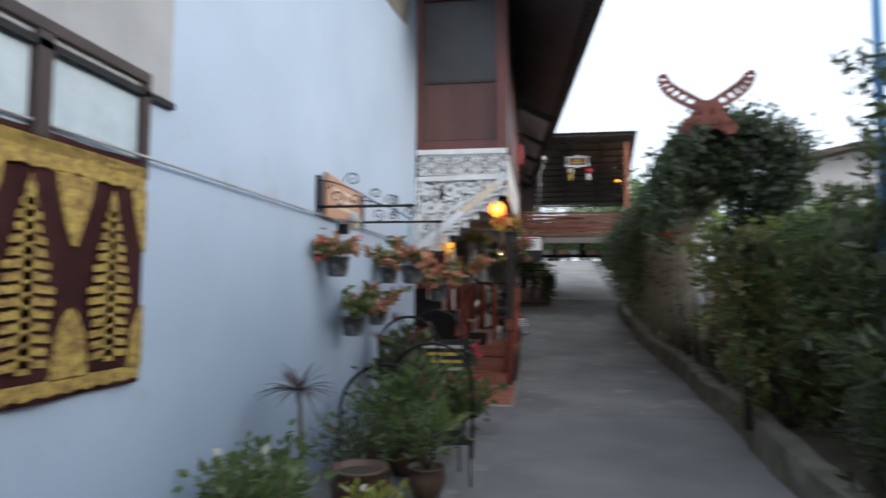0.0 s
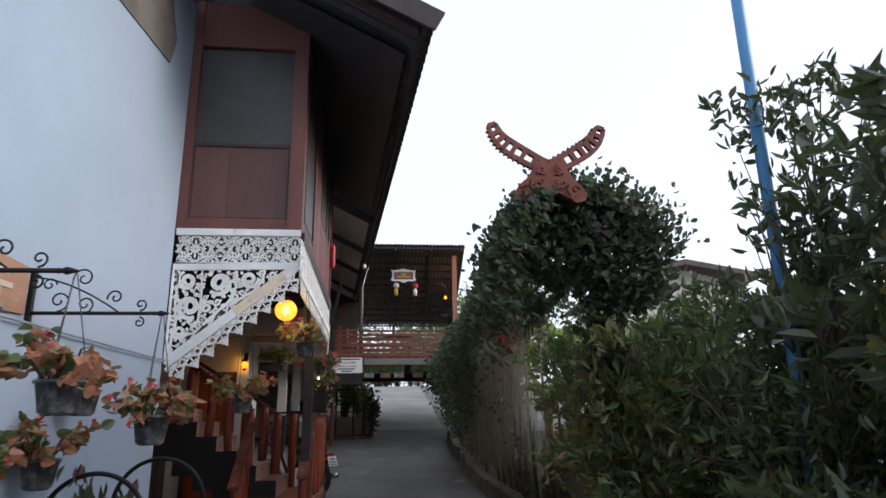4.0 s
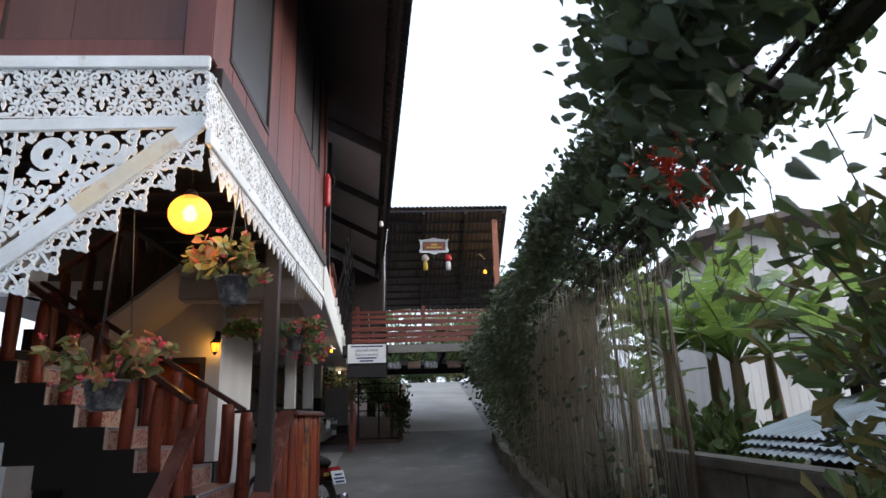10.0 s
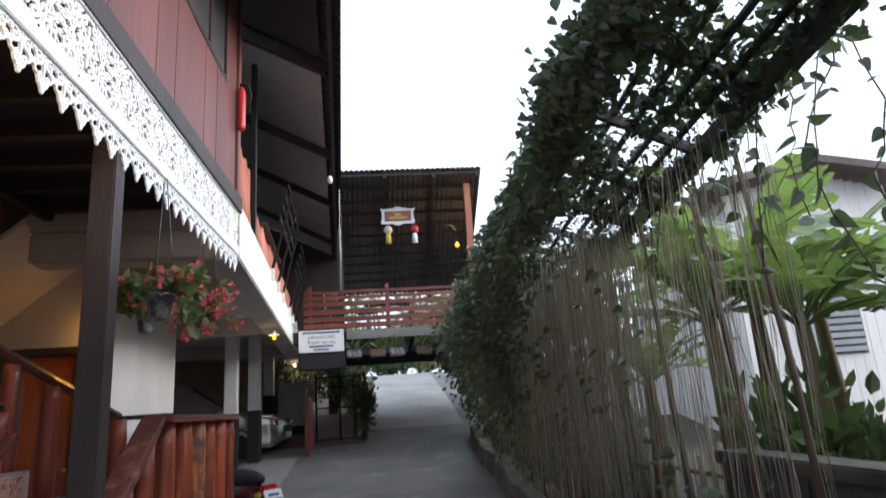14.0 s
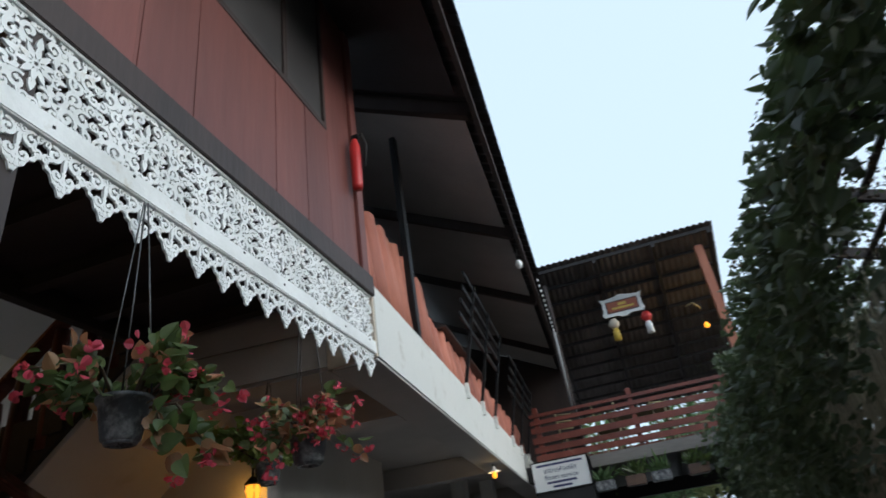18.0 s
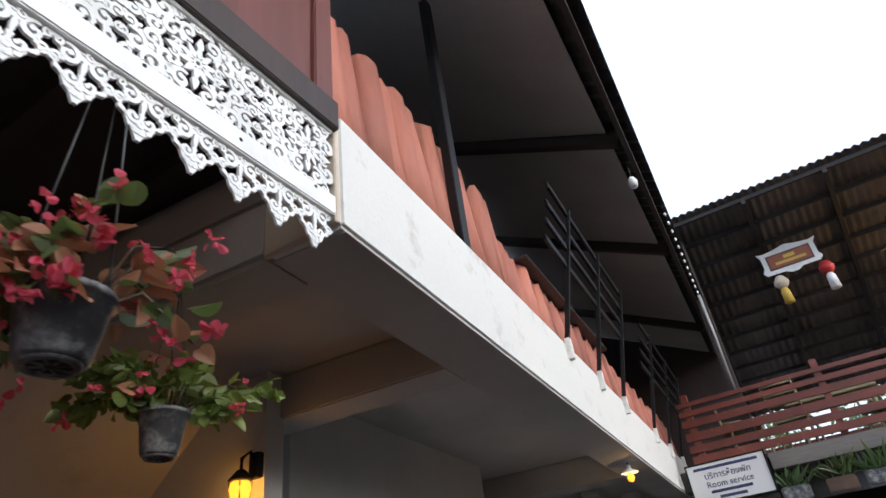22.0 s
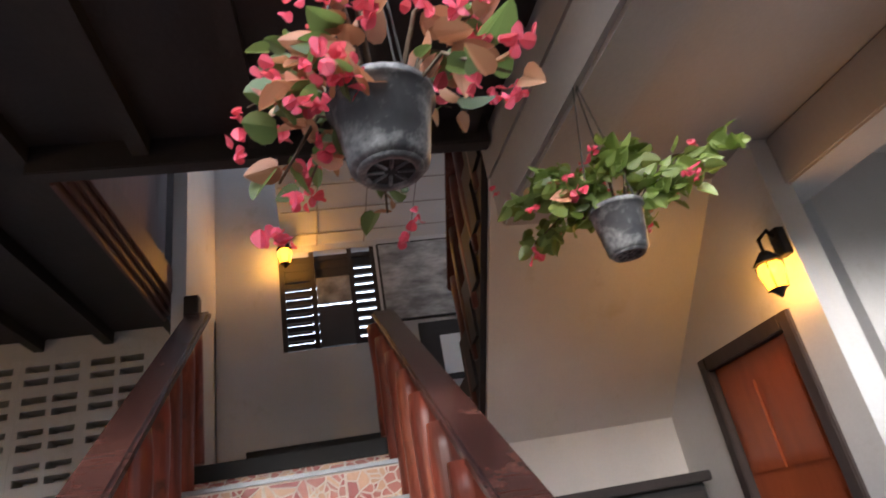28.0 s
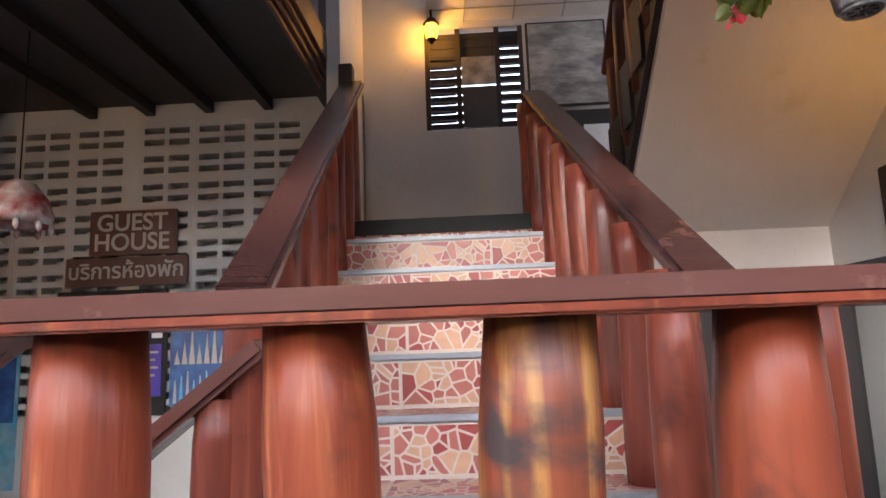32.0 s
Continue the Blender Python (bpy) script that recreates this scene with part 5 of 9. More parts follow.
def log_mat(name, a, b, streak, bark, knots=0.75, worn=0.0):
    """Varnished peeled wood: long wavy grain, pale streaks and left-over patches of dark bark."""
    m = mat(name, a, 0.38, 0, 0.3, 9, 0.5, b, 34, (1, 1, 0.09), -0.15, spec=0.35)
    n, l = m.node_tree.nodes, m.node_tree.links
    p = n["Principled BSDF"]
    src = p.inputs["Base Color"].links[0].from_socket
    tc = n.new("ShaderNodeTexCoord")
    mp = n.new("ShaderNodeMapping")
    mp.inputs["Scale"].default_value = (14, 14, 1.3)
    l.new(tc.outputs["Object"], mp.inputs["Vector"])
    for dist, lo, hi, col, sc in ((1.5, 0.58 - worn * 0.7, 0.72 - worn * 0.5, streak, 1.0), (0.6, 0.60 - worn * 0.6, 0.68 - worn * 0.4, bark, 0.55)):
        nz = n.new("ShaderNodeTexNoise")
        nz.inputs["Scale"].default_value, nz.inputs["Detail"].default_value, nz.inputs["Distortion"].default_value = sc, 7, dist
        l.new(mp.outputs["Vector"], nz.inputs["Vector"])
        r = n.new("ShaderNodeMapRange")
        r.inputs["From Min"].default_value, r.inputs["From Max"].default_value, r.inputs["To Max"].default_value = lo, hi, 0.8
        l.new(nz.outputs["Fac"], r.inputs["Value"])
        mx = n.new("ShaderNodeMix")
        mx.data_type = "RGBA"
        l.new(r.outputs["Result"], mx.inputs["Factor"])
        l.new(src, mx.inputs["A"])
        mx.inputs["B"].default_value = (*col, 1)
        src = mx.outputs["Result"]
    nz = n.new("ShaderNodeTexNoise")
    nz.inputs["Scale"].default_value, nz.inputs["Detail"].default_value, nz.inputs["Distortion"].default_value = 7.5, 6, 1.2
    l.new(tc.outputs["Object"], nz.inputs["Vector"])
    r = n.new("ShaderNodeMapRange")
    r.inputs["From Min"].default_value, r.inputs["From Max"].default_value, r.inputs["To Max"].default_value = 0.57 - worn, 0.74 - worn, knots
    l.new(nz.outputs["Fac"], r.inputs["Value"])
    mx = n.new("ShaderNodeMix")
    mx.data_type = "RGBA"
    l.new(r.outputs["Result"], mx.inputs["Factor"])
    l.new(src, mx.inputs["A"])
    mx.inputs["B"].default_value = (*bark, 1)
    l.new(mx.outputs["Result"], p.inputs["Base Color"])
    return m


M["log"] = log_mat("varnished_orange_log", (0.37, 0.078, 0.034), (0.20, 0.04, 0.021), (0.47, 0.15, 0.06), (0.085, 0.027, 0.02), 0.85)
M["log_worn"] = log_mat("worn_varnished_log", (0.38, 0.09, 0.035), (0.16, 0.045, 0.025), (0.52, 0.25, 0.07), (0.06, 0.045, 0.045), 0.95, 0.09)
# Copy of the orange log with the shade of the stair bay in its colour
M["log_shaded"] = log_mat("shaded_varnished_log", (0.26, 0.056, 0.03), (0.14, 0.032, 0.02), (0.33, 0.10, 0.05), (0.07, 0.024, 0.018), 0.85)
M["log_dark"] = log_mat("dark_varnished_log", (0.12, 0.036, 0.026), (0.075, 0.024, 0.018), (0.16, 0.06, 0.04), (0.03, 0.016, 0.014))


# ---- stairs ----
# Darker copy of rail_wood, whose lighter red holds the sky's reflection
M["rail_dark"] = mat("polished_black_brown_rail", (0.085, 0.034, 0.028), 0.24, 0, 0.2, 3, 0.12, (0.045, 0.018, 0.016), 25, (1, 0.12, 1), wear=0.2, wear_color=(0.20, 0.09, 0.07))


def log(name, a, b, r, parent, seed, m=None, seg=14):
    """A peeled log from a to b with an uneven, knotty side."""
    a, b = Vector(a), Vector(b)
    g = np.random.default_rng(seed)
    n = 9
    d = (b - a)
    q = d.to_track_quat("Z", "Y")
    V, F = [], []
    ph = g.uniform(0, 6.28, 4)
    bow = Vector((g.normal(0, 0.008), g.normal(0, 0.008), 0))
    for i in range(n):
        s = i / (n - 1)
        rr = r * (1 + 0.05 * math.sin(ph[0] + 3.1 * s) + 0.03 * math.sin(ph[1] + 8 * s))
        if i == n - 1:
            rr *= 0.9
        elif i == 0:
            rr *= 0.96
        for k in range(seg):
            an = 2 * math.pi * k / seg
            w = rr * (1 + 0.035 * math.sin(2 * an + ph[2] + s) + 0.03 * math.sin(3 * an + ph[3] - 2 * s))
            V.append(a + q @ (Vector((w * math.cos(an), w * math.sin(an), d.length * s)) + bow * math.sin(math.pi * s)))
    for i in range(n - 1):
        for k in range(seg):
            k2 = (k + 1) % seg
            F.append((i * seg + k, i * seg + k2, (i + 1) * seg + k2, (i + 1) * seg + k))
    F += [tuple(range(seg - 1, -1, -1)), tuple((n - 1) * seg + k for k in range(seg))]
    return link(name, V, F, m or M["log"], parent, "", True)


SX, SG, SR, LZ = -0.21, 0.24, 0.171, 0.507
SY0, SY1 = 9.84, 10.86
st = thing("staircase", "stairs with crazy paving tiles and grey nosings", "stairs")
box("landing", -0.95, 0.02, 9.54, 11.02, 0, LZ - 0.012, M["tile"], st)


def crazy_tile(w, h, seed, name="riser_tile"):
    """A printed stone mosaic tile: uneven chips a little proud of pale grout, on a w by h plate; x across, y up, z out."""
    g = np.random.default_rng(seed)
    n = max(6, int(w * h / 0.0013))
    pts = np.stack([g.uniform(0, w, n), g.uniform(0, h, n)], 1)
    V, F, mats = [], [], []
    V += [(0, 0, 0), (w, 0, 0), (w, h, 0), (0, h, 0)]
    F.append((0, 1, 2, 3)), mats.append(0)
    for i, p in enumerate(pts):
        poly = [(0.004, 0.004), (w - 0.004, 0.004), (w - 0.004, h - 0.004), (0.004, h - 0.004)]
        for j, q in enumerate(pts):
            if j == i:
                continue
            mx, my = (p + q) / 2
            nx, ny = q - p
            L = math.hypot(nx, ny)
            nx, ny = nx / L, ny / L
            mx, my = mx - nx * 0.0035, my - ny * 0.0035
            out = []
            for k in range(len(poly)):
                a, b = poly[k], poly[(k + 1) % len(poly)]
                da, db = (a[0] - mx) * nx + (a[1] - my) * ny, (b[0] - mx) * nx + (b[1] - my) * ny
                if da <= 0:
                    out.append(a)
                if da * db < 0:
                    s = da / (da - db)
                    out.append((a[0] + s * (b[0] - a[0]), a[1] + s * (b[1] - a[1])))
            poly = out
            if len(poly) < 3:
                break
        if len(poly) < 3:
            continue
        o, c = len(V), len(poly)
        V += [(x, y, 0.0015) for x, y in poly]
        F.append(tuple(range(o, o + c)))
        mats.append(1 + int(g.integers(3)))
    me = bpy.data.meshes.new(name)
    me.from_pydata(V, [], F)
    for mm in [M["grout"]] + CRAZY:
        me.materials.append(mm)
    me.polygons.foreach_set("material_index", mats)
    return me


TW = (SY1 - SY0) / 3
riser_me = [crazy_tile(TW - 0.004, SR - 0.03, 100 + k) for k in range(5)]
tread_me = [crazy_tile(TW - 0.004, SG - 0.03, 120 + k, "tread_tile") for k in range(4)]
entry_me = [crazy_tile(0.275, 0.13, 140 + k) for k in range(3)]
RX = Matrix(((0, 0, 1, 0), (1, 0, 0, 0), (0, 1, 0, 0), (0, 0, 0, 1)))
for j in range(1, 10):
    x1 = SX - SG * j
    z1 = LZ + SR * j
    s_ob = box("step", x1 - SG, x1, SY0 - 0.06, SY1 + 0.06, max(0.0, z1 - 0.42 if j > 1 else 0), z1 - (0.04 if j == 9 else 0.004), M["grout"], st)
    if j < 9:
        box("nosing", x1 - 0.03, x1 + 0.01, SY0, SY1, z1 - 0.017, z1 + 0.003, M["nosing"], s_ob, "", 0.003)
    box("side_panel", x1 - SG, x1 + 0.004, SY0 - 0.075, SY0 - 0.06, max(0.0, z1 - 0.6), z1 + 0.01, M["black"], s_ob, "black painted stair side")
    if j == 9:
        box("landing_edge", x1 - 0.04, x1 + 0.012, SY0 - 0.06, SY1 + 0.06, z1 - 0.11, z1 - 0.035, M["black"], s_ob, "black painted landing edge")
    for k in range(3):
        ob = new("riser_tile", riser_me[(j * 3 + k) % 5])
        ob.parent = s_ob
        ob.matrix_basis = Matrix.Translation((x1 + 0.002, SY0 + TW * k + 0.002, z1 - SR + 0.008)) @ RX @ Matrix.Diagonal((1, 0.45 if j == 9 else 1, 1, 1))
        if j == 9:
            continue
        ob = new("tread_tile", tread_me[(j + k) % 4])
        ob.parent = s_ob
        ob.matrix_basis = Matrix.Translation((x1 - 0.03, SY0 + TW * k + 0.002, z1 - 0.002)) @ Matrix.Rotation(radians(90), 4, "Z")
for j in range(3):
    y1 = 9.54 - 0.25 * (2 - j)
    s_ob = box("entry_step", -0.74, -0.08, y1, y1 + 0.25 if j < 2 else y1 + 0.02, 0, 0.169 * (j + 1) - 0.004, M["tile"], st, "salmon tiled entry step")
    box("nosing", -0.74, -0.08, y1 - 0.008, y1 + 0.03, 0.169 * (j + 1) - 0.016, 0.169 * (j + 1) + 0.003, M["tile"], s_ob, "", 0.003)
    for k in range(3):
        plq = plate("pattern_tile", [(0, 0), (0.21, 0), (0.21, 0.14), (0, 0.14)], 0.004, M["tile"], s_ob, "", Matrix(((1, 0, 0, -0.735 + 0.218 * k), (0, 0, -1, y1 - 0.001), (0, 1, 0, 0.169 * j + 0.012), (0, 0, 0, 1))))
        for q in range(3):
            cxq = -0.735 + 0.218 * k + 0.035 + 0.07 * q
            r_ = 0.03
            plate("diamond", [(-r_, 0), (0, -r_), (r_, 0), (0, r_)], 0.002, CRAZY[2], s_ob, "", Matrix(((1, 0, 0, cxq), (0, 0, -1, y1 - 0.0055), (0, 1, 0, 0.169 * j + 0.085), (0, 0, 0, 1))))


# log railings
rl = thing("stair_railing", "log railing with a flat polished handrail along the stairs", "railing")
for side, xa, ya, za, xb, yb, zb, seed in ((0, -0.80, 9.88, 1.53, -2.66, 9.80, 2.86, 200), (1, -0.657, 10.94, 1.476, -2.62, 10.80, 2.73, 240)):
    at_x = lambda x: (x - xa) / (xb - xa)
    for j in range(2 - side, 10):
        x = SX - SG * (j + 0.5) - (0.05 if side and j == 1 else 0.0)
        y = ya + (yb - ya) * at_x(x) + (0.01 if side == 0 else -0.12 if j == 1 else -0.05)
        log("baluster", (x, y, LZ + SR * j - 0.005), (x + 0.004, y, za + (zb - za) * at_x(max(xb, min(xa - 0.03, x))) - 0.03), 0.053 + 0.006 * ((j * 3 + side) % 3), rl, seed + j, M["log_shaded"])
    beam_between("handrail", (xa, ya, za), (xb, yb, zb), 0.135, 0.045, M["rail_dark"], rl, "dark polished plank handrail", 0.012)
box("top_newel", -2.74, -2.66, 9.72, 9.80, 1.96, 2.99, M["black_wood"], rl, "black square newel", 0.006)
fr = thing("landing_railing", "thick orange log railing with a flat dark rail", "railing")
for k in range(6):
    y = 9.985 + 0.262 * k - 0.003 * k * k
    log("baluster", (-0.05, y, LZ - 0.02), (-0.05, y, 1.424), 0.061 + 0.003 * (k % 3), fr, 300 + k, M["log_worn"] if k == 2 else None, seg=20)
bm = box_bm(-0.125, 0.035, 9.86, 11.33, 1.42, 1.457, 0.012)
part("handrail", bm, M["rail_wood"], fr, "flat dark polished handrail")
box("worn_edge", 0.02, 0.038, 9.87, 11.32, 1.418, 1.430, M["log"], fr, "orange lower edge of the handrail", 0.003)
log("far_baluster", (-0.42, 10.98, LZ - 0.02), (-0.42, 10.98, 1.46), 0.05, fr, 320)
beam_between("far_rail", (-0.04, 10.99, 1.473), (-0.86, 10.99, 1.473), 0.05, 0.028, M["black_wood"], fr, "thin black top rail", 0.006)
er = thing("entry_railing", "sloping log railing beside the entry steps", "railing")
for x, y0, z0, slope, seed in ((-0.06, 9.86, 1.445, 0.72, 330), (-0.79, 9.93, 1.41, 0.79, 350)):
    beam_between("handrail", (x, y0 + 0.02, z0), (x, y0 - 0.92, z0 - 0.94 * slope), 0.12, 0.045, M["rail_wood"], er, "dark polished sloping handrail", 0.012)
    for k in range(4):
        yy = y0 - 0.1 - 0.23 * k
        foot = 0.0 if x > -0.5 or yy < 9.04 else LZ if yy > 9.54 else 0.169 * math.floor((yy - 8.79) / 0.25)
        log("baluster", (x, yy, foot), (x, yy, z0 - 0.045 - slope * (y0 - yy)), 0.05, er, seed + k, M["log_shaded"])
box("landing_side", -0.02, 0.02, 9.5, 11.4, 0, LZ - 0.1, M["dark_wood"], st, "dark plinth under the landing")

# upper landing
ul = struct(thing("floor_upper_landing", "", ""), "tiled upper stair landing", "floor")
box("slab", -3.5, SX - SG * 10, 9.72, 11.25, 1.9, LZ + SR * 9 - 0.045, M["grout"], ul)
box("slab", -3.5, -2.94, 11.25, 12.36, 2.0, LZ + SR * 9 - 0.045, M["grout"], ul)
struct(box("wall_half", -3.62, -3.5, 9.72, 11.5, 2.0, 2.86, M["white_wall"]), "white plastered half wall of the upper landing", "wall")
struct(box("baseboard_landing", -3.5, -3.485, 9.9, 11.3, LZ + SR * 9, 2.24, M["black"]), "black baseboard of the upper landing", "baseboard")
struct(box("wall_well_left", -3.62, -2.72, 9.64, 9.72, 2.0, 5.7, M["white_wall"]), "white side wall of the stair well", "wall")
struct(box("wall_well_back", -3.62, -3.52, 9.72, 10.16, 2.86, 5.7, M["white_wall"]), "white back wall of the stair well", "wall")
struct(box("wall_well_right", -3.62, -3.52, 10.86, 12.4, 2.86, 4.9, M["white_wall"]), "white back wall beside the lattice", "wall")
struct(box("wall_well_over", -3.62, -3.52, 10.16, 10.86, 3.62, 4.9, M["white_wall"]), "white wall above the lattice", "wall")
lt = struct(thing("window_2", "", ""), "dark slatted lattice window over the stair landing", "window")
for k in range(11):
    box("slat", -3.6, -3.56, 10.16, 10.86, 2.885 + 0.067 * k, 2.925 + 0.067 * k, M["black_wood"], lt)
for y in (10.16, 10.38, 10.66, 10.83):
    box("upright", -3.56, -3.53, y, y + 0.035, 2.86, 3.62, M["black_wood"], lt)
box("notice_sheet", -3.53, -3.526, 10.42, 10.66, 3.2, 3.4, M["photo_grey"], lt, "pale notice on the lattice")
box("notice_sheet", -3.53, -3.526, 10.42, 10.66, 2.88, 3.17, M["glass_dark"], lt, "dark notice on the lattice")
# Boards and thin slats added to block bright gaps in the lattice
for yl, yr, z0, z1 in ((10.16, 10.70, 3.40, 3.60), (10.70, 10.86, 3.53, 3.60)):
    box("backing_board", -3.585, -3.565, yl, yr, z0, z1, M["black_wood"], lt)
for k in range(8):
    box("narrow_slat", -3.565, -3.55, 10.16, 10.37, 2.93 + 0.067 * k, 2.944 + 0.067 * k, M["black_wood"], lt)
nf = thing("landing_notice", "dark panel with a white paper notice on the landing wall", "notice")
box("panel", -3.5, -3.478, 11.10, 11.47, 2.52, 2.95, M["black_wood"], nf, "", 0.004)
box("paper_sheet", -3.478, -3.474, 11.24, 11.41, 2.56, 2.84, M["sign_white"], nf, "white paper notice")
M["mural"] = mat("faded_grey_photograph", (0.50, 0.49, 0.48), 0.5, 0, 0.55, 7, 0.0, (0.20, 0.195, 0.19), 22, (1, 0.6, 1.6))
pf = thing("framed_photograph", "grey framed photograph on the wall of the landing", "picture")
box("frame", -3.52, -3.5, 10.88, 11.44, 2.99, 3.62, M["black_wood"], pf, "", 0.006)
box("print", -3.502, -3.497, 10.895, 11.425, 3.005, 3.605, M["mural"], pf)
# sloping white tile ceiling over the well
ct = struct(link("ceiling_well", [(-3.56, 10.19, 3.66), (-3.56, 12.4, 3.62), (-1.3, 12.4, 4.75), (-1.3, 10.3, 4.78)], [(0, 1, 2, 3)], M["light_tile"]), "white tiled sloping ceiling over the stair well", "ceiling")
bmc = bmesh.new()
for k in range(12):
    x = -3.42 + 0.185 * k
    ret = bmesh.ops.create_cube(bmc, size=1)
    bmesh.ops.scale(bmc, vec=(0.009, 2.15, 0.006), verts=ret["verts"])
    bmesh.ops.translate(bmc, vec=(x, 11.3, 3.655 + 0.496 * (x + 3.56) - 0.014), verts=ret["verts"])
tilt = Matrix.Rotation(-math.atan(0.496), 4, "Y") @ Matrix.Rotation(0.1, 4, "Z")
for k in range(6):
    ret = bmesh.ops.create_cube(bmc, size=1)
    bmesh.ops.scale(bmc, vec=(2.5, 0.009, 0.006), verts=ret["verts"])
    bmesh.ops.transform(bmc, matrix=Matrix.Translation((-2.43, 10.57 + 0.35 * k, 4.205)) @ tilt, verts=ret["verts"])
part("grid_bars", bmc, M["soffit"], ct)


def lantern(at, out, label, energy):
    """A wall lantern: iron bracket, cap and a lit yellow glass."""
    t = thing("wall_lantern", label, "lamp", at, "wall lanterns")
    ox, oy = out
    tube("bracket", [(-ox * 0.1, -oy * 0.1, 0.13), (-ox * 0.05, -oy * 0.05, 0.2), (0, 0, 0.16), (0, 0, 0.1)], 0.009, M["metal_dark"], t, seg=6)
    box("wall_plate", -ox * 0.1 - 0.03, -ox * 0.1 + 0.03, -oy * 0.1 - 0.03, -oy * 0.1 + 0.03, 0.08, 0.2, M["metal_dark"], t, "", 0.004)
    lathe("cap", [(0, 0.11), (0.02, 0.105), (0.06, 0.06), (0.055, 0.055), (0, 0.06)], M["metal_dark"], t, seg=8)
    lathe("glass", [(0.0, 0.055), (0.045, 0.05), (0.052, 0.02), (0.036, -0.055), (0, -0.058)], M["lantern_glass"], t, "lit yellow glass", 8).visible_shadow = False
    for k in range(4):
        a = math.pi / 4 + k * math.pi / 2
        tube("glazing_bar", [(0.053 * math.cos(a), 0.053 * math.sin(a), 0.05), (0.037 * math.cos(a), 0.037 * math.sin(a), -0.06)], 0.003, M["metal_dark"], t, seg=4)
    lathe("finial", [(0.038, -0.055), (0.02, -0.07), (0.006, -0.09), (0, -0.092)], M["metal_dark"], t, seg=8)
    lamp_light("lantern_light", at, energy * 1.75, (1.0, 0.44, 0.06), 0.05)
    return t


M["lantern_glass"] = glow("lit_lantern_glass", (1.0, 0.34, 0.02), 1.5)
lantern((-1.40, 12.27, 2.24), (0, -1), "iron wall lantern with lit yellow glass beside the door", 0.9)
lantern((-3.42, 10.22, 3.55), (1, 0), "iron wall lantern with lit yellow glass over the landing", 0.75)

# second flight rising back over the door
f2 = struct(thing("stairs_upper", "", ""), "upper stair flight with a plastered underside", "stairs")
Y2a, Y2b = 11.28, 12.38
UG, UR, UZ = 0.244, 0.197, 2.152
link("soffit", [(-2.78, Y2a, 1.95), (-1.56, Y2a, 2.94), (-1.56, Y2b, 2.94), (-2.78, Y2b, 1.95), (-2.78, Y2a, 2.13), (-1.56, Y2a, 3.12), (-1.56, Y2b, 3.12), (-2.78, Y2b, 2.13)],
     [(0, 3, 2, 1), (4, 5, 6, 7), (0, 1, 5, 4), (3, 7, 6, 2), (0, 4, 7, 3), (1, 2, 6, 5)], M["white_wall"], f2)
for j in range(1, 7):
    x0 = -2.72 + UG * (j - 1)
    z1 = UZ + UR * j
    box("step", x0, x0 + UG + 0.02, Y2a - 0.02, Y2b, z1 - 0.04, z1, M["black_wood"], f2)
for j in range(7):
    x = -2.68 + UG * j
    log("baluster", (x, Y2a, UZ + UR * j), (x, Y2a, UZ + UR * j + 0.78), 0.052, f2, 380 + j, M["log_dark"])
beam_between("handrail", (-2.8, Y2a, 2.9), (-1.1, Y2a, 2.9 + 1.7 * UR / UG), 0.11, 0.045, M["rail_wood"], f2, "", 0.01)
for j in range(7):
    x0 = -2.76 + UG * (j - 1)
    z1 = UZ + UR * j
    box("stepped_stringer", x0, x0 + UG + 0.004, Y2a - 0.05, Y2a - 0.022, z1 - 0.12, z1 + UR, M["black_wood"], f2)
beam_between("stringer", (-2.78, Y2a - 0.015, 2.10), (-1.5, Y2a - 0.015, 3.14), 0.035, 0.16, M["black_wood"], f2)

# door wall
# Added to block a sky gap; its dark colour stands for the unlit well
struct(box("wall_door_upper", -3.6, -1.2, 12.40, 12.5, 2.861, 5.2, M["dark_wood"]), "dark wall added over the door to close the stair well", "wall")
dw = struct(box("wall_door", -2.78, -2.30, 12.38, 12.5, 0.1, 2.86, M["white_wall"]), "white painted wall beside the door", "wall")
struct(box("wall_door_over", -2.30, -1.53, 12.38, 12.5, 2.14, 2.86, M["white_wall"]), "white painted wall above the door", "wall")
struct(box("wall_door_right", -1.53, -1.36, 12.38, 12.5, 0.1, 2.86, M["white_wall"]), "white painted wall end beside the door", "wall")
struct(box("wall_under_flight", -2.86, -2.78, 10.9, 12.5, 0.0, 2.1, M["white_wall"]), "white wall under the upper flight", "wall")
struct(box("baseboard_wall", -1.362, -1.35, 12.372, 12.8, 0.1, 0.95, M["black"]), "black painted dado on the white wall", "dado")
struct(box("baseboard_door", -1.53, -1.36, 12.368, 12.38, 0.1, 0.95, M["black"]), "black painted dado beside the door", "dado")
d1 = struct(thing("door_1", "", ""), "orange varnished panelled door in a dark frame", "door")
box("door_frame", -2.30, -2.23, 12.36, 12.46, 0.1, 2.14, M["dark_wood"], d1, "", 0.006)
box("door_frame", -1.60, -1.53, 12.36, 12.46, 0.1, 2.14, M["dark_wood"], d1, "", 0.006)
box("door_frame", -2.23, -1.60, 12.36, 12.46, 2.07, 2.14, M["dark_wood"], d1, "", 0.006)
leafd = box("door_leaf", -2.23, -1.60, 12.40, 12.44, 0.12, 2.07, M["door_orange"], d1, "", 0.004)
for z0, z1 in ((0.25, 0.85), (0.98, 1.45), (1.56, 1.95)):
    for x0, x1 in ((-2.18, -1.945), (-1.885, -1.65)):
        box("door_panel", x0, x1, 12.39, 12.402, z0, z1, M["door_orange"], leafd, "", 0.005)
